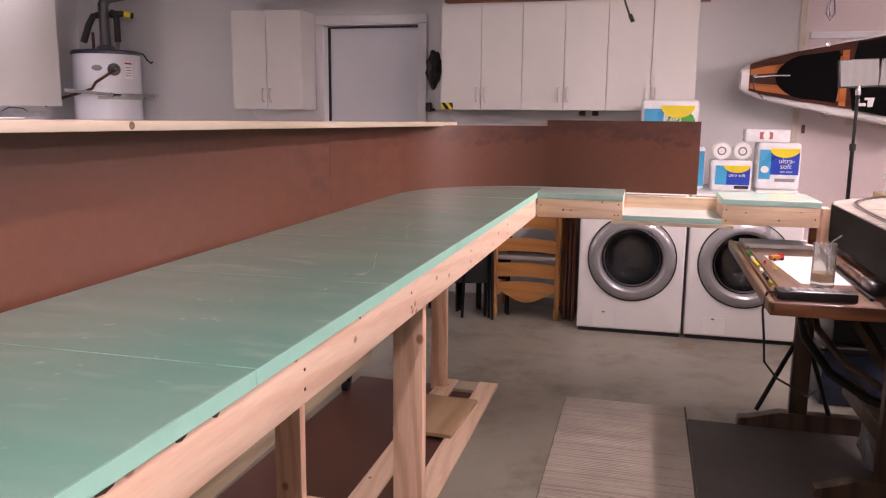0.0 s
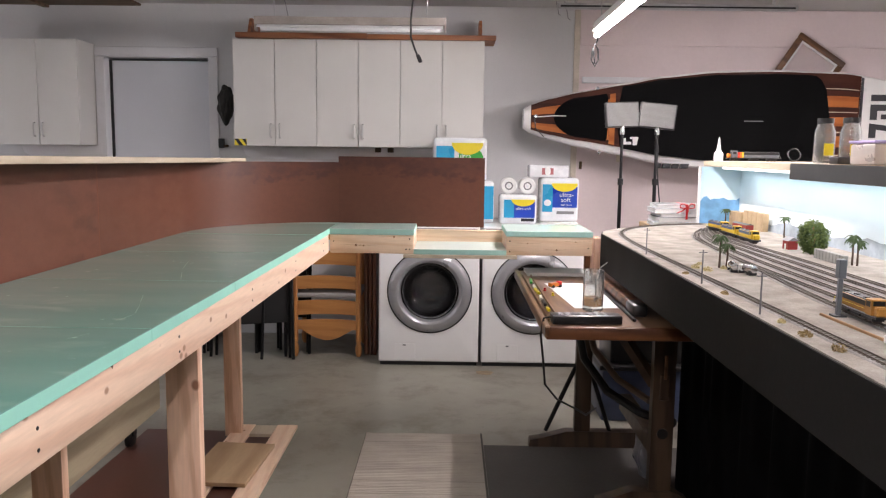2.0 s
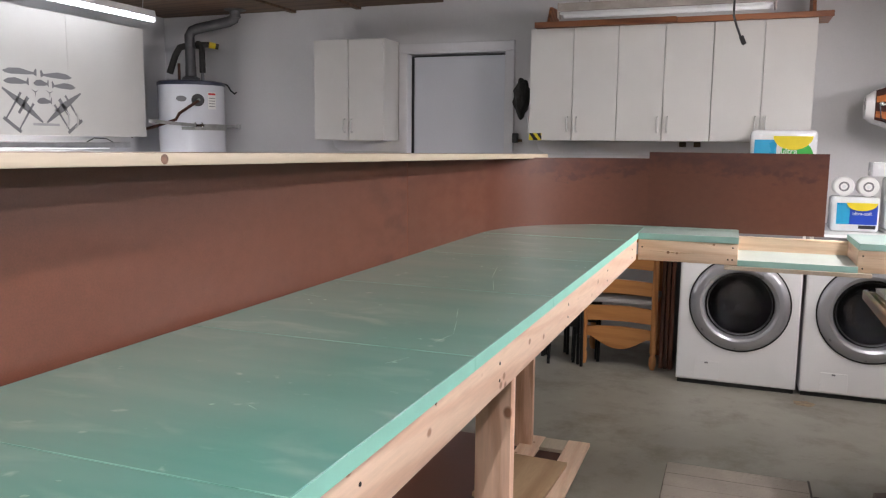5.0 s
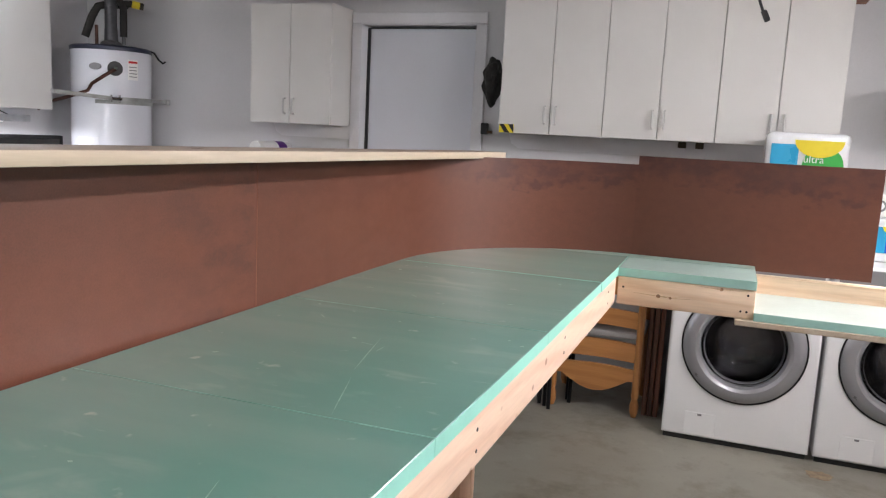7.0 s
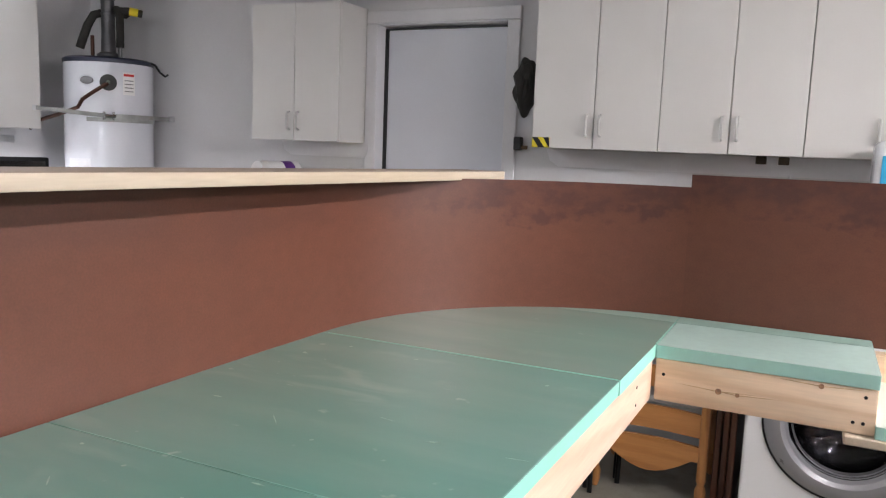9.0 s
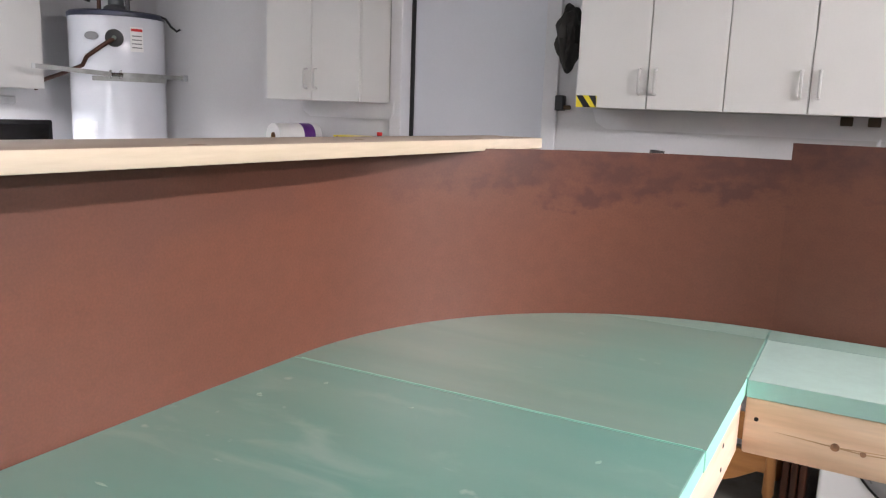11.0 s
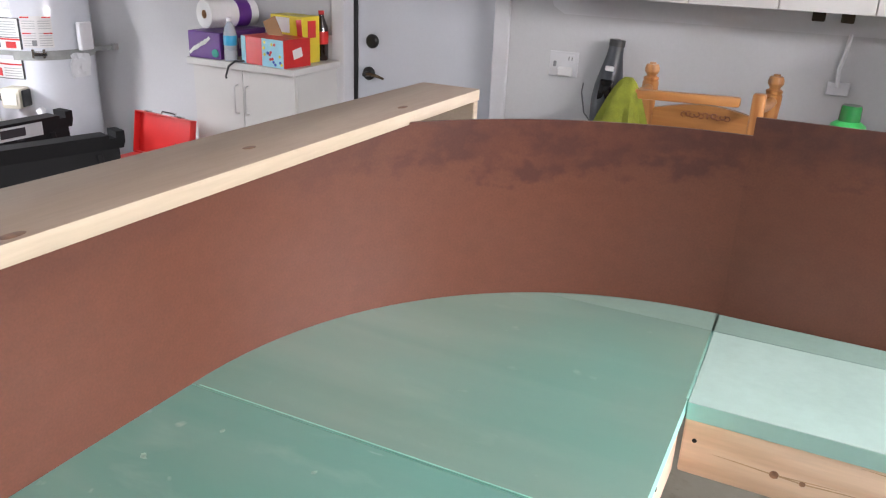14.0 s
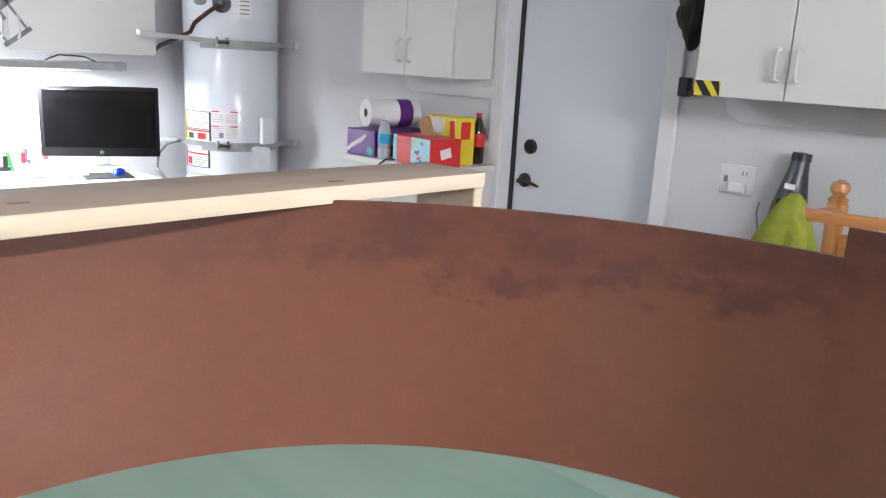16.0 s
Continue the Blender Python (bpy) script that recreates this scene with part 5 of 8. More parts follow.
# sawhorses and tool box on the floor behind the backdrop
def sawhorse(x, y, rz, labelled=True):
    s = thing("sawhorse", "black plastic folding sawhorse" + (" with a grey product label" if labelled else ""), "sawhorse", (x, y, 0), rz, group="sawhorses")
    part("beam", prism(B(), [(-0.33, 0.735), (0.33, 0.735), (0.34, 0.765), (0.34, 0.812), (0.3, 0.812), (0.3, 0.782), (0.268, 0.782), (0.268, 0.798), (-0.268, 0.798), (-0.268, 0.782), (-0.3, 0.782), (-0.3, 0.812), (-0.34, 0.812), (-0.34, 0.765)], -0.045, 0.045, "y"), SAWBLACK, s)
    for sy in (-1, 1):
        bm = prism(B(), [(-0.33, 0.0), (-0.25, 0.0), (-0.19, 0.44), (-0.13, 0.52), (-0.1, 0.6), (0.1, 0.6), (0.13, 0.52), (0.19, 0.44), (0.25, 0.0), (0.33, 0.0), (0.29, 0.5), (0.31, 0.734), (-0.31, 0.734), (-0.29, 0.5)], -0.016, 0.016, "y")
        lf = part("leg_frame", shifted(bm, pose(0, sy * 0.028, 0.734) @ pose(0, 0, 0, sy * 14) @ pose(0, 0, -0.734)), SAWBLACK, s)
        for x0 in (-0.24, 0.2):
            part("rib", shifted(box(B(), x0, x0 + 0.03, -0.022, 0.022, 0.55, 0.72, 0.004), pose(0, sy * 0.028, 0.734) @ pose(0, 0, 0, sy * 14) @ pose(0, 0, -0.734)), SAWBLACK, lf)
    if not labelled:
        return s
    lb = part("label", box(B(), -0.14, 0.17, -0.0475, -0.0455, 0.62, 0.785, 0.0005), mat("grey_card", (0.55, 0.56, 0.57), 0.6) if "grey_card" not in bpy.data.materials else bpy.data.materials["grey_card"], s, "grey and white product label")
    part("label_band", box(B(), -0.13, -0.05, -0.0495, -0.0477, 0.745, 0.78), BLUE, lb, "blue maker's mark")
    part("label_band", box(B(), -0.045, 0.08, -0.0495, -0.0477, 0.735, 0.775), INK, lb)
    for x0, x1, z0, z1 in ((-0.12, -0.06, 0.66, 0.7), (-0.11, -0.09, 0.63, 0.66), (-0.03, 0.0, 0.65, 0.71), (0.03, 0.07, 0.67, 0.72), (0.045, 0.055, 0.64, 0.67)):
        part("label_picture", box(B(), x0, x1, -0.0495, -0.0477, z0, z1), INK, lb)
    return s


sawhorse(-3.687, 5.06, 87)
sawhorse(-3.25, 4.93, 72, False)
tb = thing("tool_box", "open red steel tool box on a carton", "tool box", (-3.27, 5.52, 0.47), rz=-5)
lid = part("lid", shifted(box(B(), -0.205, 0.205, 0.036, 0.04, 0.0, 0.215, 0.001), pose(0, 0.07, 0.112, -10)), RED, tb)
for x0, x1, z0, z1 in ((-0.205, -0.2, 0.0, 0.215), (0.2, 0.205, 0.0, 0.215), (-0.1995, 0.1995, 0.21, 0.215), (-0.1995, 0.1995, 0.0, 0.005)):
    part("lid_rim", shifted(box(B(), x0, x1, 0.0, 0.0355, z0, z1, 0.001), pose(0, 0.07, 0.112, -10)), RED, lid)
part("tray", box(B(), -0.205, 0.205, -0.12, 0.1, 0, 0.11, 0.006), RED, tb)
part("handle", shifted(tube(B(), [(-0.05, 0.04, 0.215), (-0.05, 0.045, 0.228), (0.05, 0.045, 0.228), (0.05, 0.04, 0.215)], 0.005, 8), pose(0, 0.07, 0.112, -10)), CHROME, lid)
for x in (-0.12, 0.12):
    part("latch", shifted(box(B(), x - 0.015, x + 0.015, 0.0, 0.03, 0.2155, 0.226, 0.002), pose(0, 0.07, 0.112, -10)), CHROME, lid)
for x in (0.07, 0.14):
    part("rivet", shifted(lathe(B(), [(0.005, 0.0355), (0.004, 0.032), (0, 0.0315)], 10, (x, 0, 0.08), "y"), pose(0, 0.07, 0.112, -10)), CHROME, lid)
solo("carton", box(B(), -0.24, 0.24, -0.14, 0.14, 0, 0.469, 0.004), PINKWALL, "pale pink carton standing on the floor", "carton", at=(-3.27, 5.52, 0), rz=-4)

# ---- groceries on the small countertop ----
ZC = 1.081
c1 = thing("soda_case", "purple cardboard case of soda cans", "soda case", (-3.035, 5.87, ZC), rz=2)
part("case", box(B(), -0.13, 0.065, -0.12, 0.25, 0, 0.128, 0.004), PURPLE, c1)
for k in range(5):
    part("logo_stroke", shifted(box(B(), -0.007, 0.007, -0.002, 0, -0.02 if k % 2 else -0.03, 0.022), pose(-0.1 + 0.022 * k, -0.1202, 0.04 + 0.012 * k, 0, 50, 0)), PAPER, c1)
for k in range(5):
    part("logo_stroke", shifted(box(B(), 0, 0.002, -0.011, 0.011, -0.018 if k % 2 else -0.028, 0.022), pose(0.0652, -0.05 + 0.042 * k, 0.07, 10, 0, 0)), mat("lilac_print", (0.45, 0.35, 0.6), 0.4) if k == 0 else bpy.data.materials["lilac_print"], c1)
part("logo_dots", lathe(B(), [(0.02, 0), (0.02, -0.003), (0, -0.003)], 14, (0.035, -0.1202, 0.03), "y"), mat("teal_print", (0.02, 0.3, 0.25), 0.4), c1)
pt_ = thing("paper_towel_roll", "roll of paper towels in printed wrap on the soda case", "paper towels", (-3.1, 5.905, ZC + 0.131 + 0.0695), rz=75)
part("roll", lathe(B(), [(0.022, -0.14), (0.068, -0.14), (0.068, 0.14), (0.022, 0.14), (0.022, -0.14)], 32, (0.06, 0, 0), "x", False), PAPER, pt_)
part("wrap", lathe(B(), [(0.0685, 0.02), (0.0695, 0.025), (0.0695, 0.09), (0.0685, 0.095)], 32, (0.06, 0, 0), "x", False), PURPLE, pt_, "purple wrap")
part("core", lathe(B(), [(0.021, -0.139), (0.019, -0.139), (0.019, 0.139), (0.021, 0.139)], 20, (0.06, 0, 0), "x", False), CARD, pt_, "brown card core")
bo = thing("water_bottle", "clear plastic water bottle with a blue label", "bottle", (-2.92, 5.775, ZC))
part("bottle", lathe(B(), [(0.028, 0), (0.032, 0.006), (0.032, 0.05), (0.029, 0.055), (0.032, 0.062), (0.032, 0.13), (0.022, 0.165), (0.012, 0.18), (0.012, 0.19)], 20), mat("clear_plastic", (0.8, 0.86, 0.92), 0.12, var=0.05, bump=0, trans=0.55), bo)
part("label", lathe(B(), [(0.0325, 0.075), (0.0328, 0.076), (0.0328, 0.12), (0.0325, 0.121)], 20), CYAN, bo)
part("cap", lathe(B(), [(0.0135, 0.186), (0.0135, 0.202), (0, 0.203)], 14), PAPER, bo)
fb = thing("snack_box", "red and blue snack carton with small fruit prints", "carton", (-2.69, 5.83, ZC), rz=-8)
part("carton", box(B(), -0.14, 0.14, -0.09, 0.09, 0, 0.13, 0.003), RED, fb)
part("printed_panel", box(B(), 0.0, 0.139, -0.092, -0.0902, 0.001, 0.129), mat("pale_blue_print", (0.3, 0.6, 0.72), 0.45), fb, "pale blue panel")
part("printed_panel", box(B(), -0.139, -0.11, -0.092, -0.0902, 0.001, 0.129), bpy.data.materials["pale_blue_print"], fb)
for k in range(16):
    random.seed(40 + k)
    part("fruit_print", lathe(B(), [(0.007, 0), (0.007, -0.002), (0, -0.002)], 8, (0.01 + 0.12 * random.random(), -0.0921, 0.012 + 0.105 * random.random()), "y"), (YELLOW, RED, BLUE)[k % 3], fb)
part("logo_panel", shifted(box(B(), 0, 0.002, -0.03, 0.03, -0.022, 0.022), pose(0.1402, 0.0, 0.065, 12, 0, 0)), PAPER, fb)
part("open_flap", shifted(box(B(), -0.075, 0.0, -0.0015, 0.0015, 0, 0.1), pose(0.02, 0.03, 0.131, 0, -25, 12)), CARD, fb, "raised brown cardboard flap")
gb = thing("trash_bag_box", "yellow carton of bags standing on end", "carton", (-2.655, 5.99, ZC), rz=-8)
part("carton", box(B(), -0.14, 0.075, -0.07, 0.05, 0, 0.22, 0.003), YELLOW, gb)
part("logo_panel", shifted(box(B(), -0.016, 0.016, -0.002, 0, -0.045, 0.045), pose(0.055, -0.0702, 0.16, 0, -6, 0)), RED, gb, "red lettering shape")
part("logo_panel", box(B(), 0.0752, 0.077, -0.035, 0.02, 0.12, 0.2), RED, gb, "red lettering shape")
part("white_panel", box(B(), -0.1, -0.01, -0.072, -0.0702, 0.14, 0.21), PAPER, gb)
co = thing("cola_bottle", "dark cola bottle with a red cap and label", "bottle", (-2.605, 6.09, ZC))
part("bottle", lathe(B(), [(0.028, 0), (0.033, 0.01), (0.033, 0.16), (0.014, 0.21), (0.013, 0.225)], 18), mat("cola", (0.02, 0.008, 0.005), 0.1, coat=0.6), co)
part("label", lathe(B(), [(0.0335, 0.08), (0.034, 0.082), (0.034, 0.14), (0.0335, 0.142)], 18), RED, co)
part("cap", lathe(B(), [(0.015, 0.222), (0.015, 0.24), (0, 0.241)], 14), RED, co)
solo("cable", tube(B(), [(-2.82, 5.75, ZC + 0.01), (-2.86, 5.732, ZC + 0.008), (-2.9, 5.728, ZC - 0.02), (-2.92, 5.728, ZC - 0.07), (-2.915, 5.728, ZC - 0.08)], 0.005, 8), BLACK, "black charging lead hanging over the countertop", "cable")

# ---- on and round the laundry pair ----
ZW = 0.966


def paper_pack(x, y, z, w, d_, h, label, panels, rz=0.0):
    """A film-wrapped pack with a bulging body and printed panels on its front."""
    c = thing("paper_pack", label, "paper pack", (x, y, z), rz, group="paper packs")
    bm = B()
    box(bm, -w / 2, w / 2, -d_ / 2, d_ / 2, 0, h, min(w, h) * 0.09, 3)
    part("wrapped_body", bm, FILM, c)
    for k_, (x0, x1, z0, z1, m_, kind) in enumerate(panels):
        bm, o_ = B(), 0.0007 * k_
        if kind == "box":
            box(bm, x0, x1, -d_ / 2 - 0.0025 - o_, -d_ / 2 - 0.0002, z0, z1)
        elif kind == "arch":
            n = 14
            prism(bm, [(x0 + (x1 - x0) * (0.5 - 0.5 * math.cos(math.pi * k / n)), z1 - (z1 - z0) * math.sin(math.pi * k / n)) for k in range(n + 1)], -d_ / 2 - 0.0065 - o_, -d_ / 2 - 0.0045 - o_, "y")
        else:
            n = 20
            prism(bm, [((x0 + x1) / 2 + (x1 - x0) / 2 * math.cos(2 * math.pi * k / n), (z0 + z1) / 2 + (z1 - z0) / 2 * math.sin(2 * math.pi * k / n)) for k in range(n)], -d_ / 2 - 0.006 - o_, -d_ / 2 - 0.0026, "y")
        part("print", bm, m_, c)
    return c


def lettering(txt, size, m, material, parent, name="lettering"):
    cu = bpy.data.curves.new(name, "FONT")
    cu.body, cu.size, cu.align_x, cu.extrude = txt, size, "CENTER", 0.0006
    tmp = bpy.data.objects.new(name, cu)
    scene.collection.objects.link(tmp)
    me = bpy.data.meshes.new_from_object(tmp.evaluated_get(bpy.context.evaluated_depsgraph_get()))
    bpy.data.objects.remove(tmp)
    me.materials.clear()
    me.materials.append(material)
    ob = new(name, me)
    ob.parent = parent
    ob.matrix_local = m
    return ob


UP = pose(0, 0, 0, 90)
# bath tissue
p1 = paper_pack(0.66, 5.55, ZW, 0.255, 0.2, 0.205, "film-wrapped bath tissue pack with blue print", [(-0.09, 0.115, 0.045, 0.17, BLUE, "box"), (-0.1, -0.03, 0.045, 0.17, CYAN, "box"), (-0.05, 0.115, 0.125, 0.172, YELLOW, "arch"), (0.02, 0.11, 0.02, 0.04, INK, "box")])
lettering("ultra-soft", 0.028, pose(0.035, -0.1075, 0.1) @ UP, PAPER, p1)
for k, dx in enumerate((-0.065, 0.065)):
    t = thing("tissue_roll", "loose wrapped roll of bath tissue lying on the pack", "tissue roll", (0.66 + dx, 5.55, ZW + 0.206 + 0.058), group="tissue rolls")
    part("roll", lathe(B(), [(0.02, -0.055), (0.05, -0.056), (0.058, -0.048), (0.058, 0.05), (0.05, 0.055), (0.02, 0.055), (0.02, -0.055)], 28, (0, 0, 0), "y"), PAPER, t)
    part("core", lathe(B(), [(0.021, -0.052), (0.021, 0.052), (0.018, 0.052), (0.018, -0.052), (0.021, -0.052)], 16, (0, 0, 0), "y"), GREYINK, t)
    part("core_print", lathe(B(), [(0.019, -0.0555), (0.028, -0.0572), (0.029, -0.0566), (0.029, -0.055)], 20, (0, 0, 0), "y", False), GREYINK, t, "dark ring round the core")
    part("wrap_twist", lathe(B(), [(0.007, -0.054), (0.011, -0.058), (0.0, -0.06)], 7, (0, 0, 0), "y"), FILM, t)
p2 = paper_pack(0.945, 5.55, ZW + 0.02, 0.265, 0.22, 0.305, "tall film-wrapped bath tissue pack with blue print", [(-0.09, 0.12, 0.1, 0.245, BLUE, "box"), (-0.12, -0.05, 0.07, 0.26, CYAN, "box"), (-0.06, 0.122, 0.21, 0.268, YELLOW, "arch"), (-0.11, -0.06, 0.11, 0.155, PAPER, "disc"), (-0.02, 0.1, 0.055, 0.075, GREYINK, "box")])
lettering("ultra-", 0.045, pose(0.045, -0.1195, 0.175) @ UP, PAPER, p2)
lettering("soft", 0.045, pose(0.04, -0.1195, 0.14) @ UP, PAPER, p2)
lettering("bath tissue", 0.018, pose(0.045, -0.1195, 0.115) @ UP, PAPER, p2)
solo("folded_towel", box(B(), -0.13, 0.13, -0.12, 0.12, 0, 0.019, 0.008, 2), PAPER, "folded white cloth under the tissue pack", "cloth", at=(0.945, 5.55, ZW + 0.0005))
p3 = paper_pack(0.87, 5.56, ZW + 0.326, 0.27, 0.18, 0.085, "flat pack of tissues in pale film", [(-0.05, 0.03, 0.02, 0.065, mat("rose_print", (0.4, 0.12, 0.13), 0.4), "box"), (-0.03, 0.01, 0.012, 0.075, PAPER, "disc")])
# paper towels, two packs one on the other
paper_pack(0.305, 5.6, ZW, 0.375, 0.24, 0.295, "film-wrapped paper towel pack beneath another", [(-0.15, 0.1, 0.04, 0.25, GREEN, "box"), (0.102, 0.182, 0.03, 0.26, CYAN, "box")])
p4 = paper_pack(0.25, 5.6, ZW + 0.296, 0.375, 0.24, 0.298, "film-wrapped paper towel pack with green and yellow print", [(-0.02, 0.165, 0.05, 0.235, GREEN, "disc"), (-0.165, -0.04, 0.05, 0.24, CYAN, "box"), (-0.06, 0.16, 0.18, 0.262, YELLOW, "arch"), (-0.03, 0.14, 0.05, 0.12, GREEN, "box")])
lettering("ultra", 0.05, pose(0.03, -0.1295, 0.155) @ UP, PAPER, p4)
lettering("paper towels", 0.02, pose(0.06, -0.1295, 0.115) @ UP, PAPER, p4)
jug = thing("detergent_jug", "laundry detergent jug with a translucent green cap", "jug", (-0.2, 5.75, ZW), rz=12)
part("body", lathe(B(), [(0.06, 0), (0.068, 0.01), (0.068, 0.12), (0.055, 0.16), (0.036, 0.175)], 24), PAPER, jug)
part("shoulder", lathe(B(), [(0.066, 0.115), (0.069, 0.12), (0.056, 0.165), (0.034, 0.18)], 24), mat("bright_green", (0.04, 0.55, 0.12), 0.3, coat=0.3), jug, "green shoulder")
part("cap", lathe(B(), [(0.036, 0.178), (0.034, 0.225), (0.031, 0.232), (0.0, 0.232)], 24), mat("green_cap", (0.015, 0.24, 0.05), 0.15, coat=0.6), jug, "green cap")
box_ = thing("tool_case", "white appliance hose hanging on the wall", "hose", (0, 0, 0))
part("hose", tube(B(), [(-0.245, Y1 - 0.03, 1.4), (-0.25, Y1 - 0.035, 1.33), (-0.26, Y1 - 0.03, 1.27), (-0.255, Y1 - 0.03, 1.2)], 0.007, 10), TRIMW, box_)
part("bracket", box(B(), -0.29, -0.21, Y1 - 0.025, Y1 - 0.001, 1.17, 1.22, 0.003), TRIMW, box_)
for x in (-0.365, -0.27):
    solo("cup_hook_block", shifted(box(B(), -0.022, 0.022, -0.02, 0.02, -0.036, 0, 0.003), pose(x, 5.95, 1.486)), mat("dark_brown_felt", (0.05, 0.035, 0.02), 0.9), "small dark brown block under the wall cabinet", "block")

# hazard tape and hanging bag at the cabinet's end, door bell gear
tp = thing("hazard_tape", "yellow and black striped tape on the cabinet corner", "tape", (-1.412, 5.8125, 1.487))
part("tape", box(B(), 0.0, 0.09, -0.001, 0.001, 0.002, 0.052), YELLOW, tp)
for x in (-0.002, 0.055):
    part("stripe", prism(B(), [(max(x, 0), 0.052), (min(x + 0.03, 0.09), 0.052), (min(x + 0.068, 0.09), 0.002 if x < 0.02 else 0.024), (min(x + 0.036, 0.089), 0.002)], -0.0025, -0.0012, "y"), BLACK, tp)
bg = thing("hanging_bag", "dark crumpled cloth bag hung beside the cabinets", "bag", (-1.515, 5.97, 0))
bm = bmesh.new()
bmesh.ops.create_icosphere(bm, subdivisions=4, radius=1)
for v in bm.verts:
    n_ = noise.noise(v.co * 2.3) * 0.35 + noise.noise(v.co * 6) * 0.12
    k_ = 1 + n_
    taper = 1.0 if v.co.z > 0 else 1 + 0.45 * v.co.z
    v.co = Vector((v.co.x * 0.06 * k_ * taper, v.co.y * 0.09 * k_ * taper, 1.785 + v.co.z * 0.15 * (1 + 0.3 * n_)))
part("bag", bm, mat("dark_cloth", (0.018, 0.017, 0.015), 0.75, var=0.4, scale=20), bg)
part("cord", tube(B(), [(0.02, 0.12, 1.66), (0.02, 0.13, 1.58), (0.015, 0.13, 1.54)], 0.004, 6), PAPER, bg)
sw = thing("door_sensor", "small black door sensor on the wall", "sensor", (-1.598, Y1 - 0.031, 1.506))
part("case", box(B(), -0.021, 0.021, -0.01, 0.03, -0.036, 0.036, 0.004), BLACK, sw)
part("clip", box(B(), 0.018, 0.055, 0.0, 0.01, -0.03, -0.01, 0.002), BRASS, sw)
ot = thing("wall_outlet", "white double wall plate with an adapter plugged in", "outlet", (-1.352, Y1 - 0.002, 1.179))
part("plate", box(B(), -0.066, 0.066, -0.006, 0.001, -0.055, 0.055, 0.003), TRIMW, ot)
part("switch", box(B(), -0.045, -0.033, -0.016, -0.005, -0.012, 0.012, 0.002), GREYINK, ot)
part("socket", box(B(), 0.012, 0.048, -0.009, -0.005, 0.006, 0.042, 0.002), TRIMW, ot)
for x in (0.022, 0.036):
    part("slot", box(B(), x, x + 0.003, -0.0098, -0.0088, 0.018, 0.034), INK, ot)
part("adapter", box(B(), -0.02, 0.045, -0.035, -0.006, -0.05, -0.01, 0.006), PAPER, ot)
solo("charger_lead", tube(B(), [(-1.25, Y1 - 0.02, 1.11), (-1.255, Y1 - 0.02, 1.07), (-1.235, Y1 - 0.02, 0.98), (-1.18, Y1 - 0.02, 0.92)], 0.003, 6), GREYINK, "thin grey charger lead on the wall", "cable")
vc = thing("hand_vacuum", "dark grey cordless hand vacuum hung upright on the wall", "vacuum", (-1.13, Y1 - 0.09, 1.0), rz=0)
prof = [(0.045, -0.1), (0.056, -0.02), (0.064, 0.06), (0.06, 0.12), (0.046, 0.19), (0.034, 0.25), (0.03, 0.29), (0.027, 0.3)]
bm = lathe(B(), prof + [(0.0, 0.302)], 20)
shifted(bm, pose(0, 0, 0, -4, 4))
part("shell", bm, mat("charcoal_plastic", (0.028, 0.033, 0.042), 0.4, coat=0.1), vc)
part("window", shifted(box(B(), -0.03, 0.03, -0.062, -0.03, 0.06, 0.15, 0.01, 2), pose(0, 0, 0, -4, 4)), DKGLASS, vc)
part("badge", shifted(box(B(), -0.018, 0.018, -0.052, -0.045, 0.185, 0.205, 0.002), pose(0, 0, 0, -4, 4)), PAPER, vc)
part("cap", shifted(lathe(B(), [(0.034, 0.285), (0.033, 0.312), (0.0, 0.316)], 18), pose(0, 0, 0, -4, 4)), BLACK, vc)


# ---- chairs under the back wall ----
def turned(h0, h1, r, knob):
    """A turned post with beads, a bulb foot, and a knob on top if wanted."""
    pr = [(r * 0.7, h0), (r * 1.15, h0 + 0.03), (r * 1.2, h0 + 0.07), (r * 0.75, h0 + 0.1), (r * 1.05, h0 + 0.115), (r, h0 + 0.14), (r, h1 - 0.2)]
    if knob:
        pr += [(r * 1.1, h1 - 0.13), (r * 1.2, h1 - 0.105), (r * 1.2, h1 - 0.075), (r * 1.05, h1 - 0.07), (r * 1.15, h1 - 0.064), (r * 1.15, h1 - 0.058), (r * 0.72, h1 - 0.052), (r * 0.75, h1 - 0.047), (r * 1.08, h1 - 0.035), (r * 1.1, h1 - 0.022), (r * 0.9, h1 - 0.008), (r * 0.5, h1 - 0.006), (r * 0.45, h1), (0, h1)]
    else:
        pr += [(r, h1), (0, h1)]
    return lathe(B(), pr, 16)


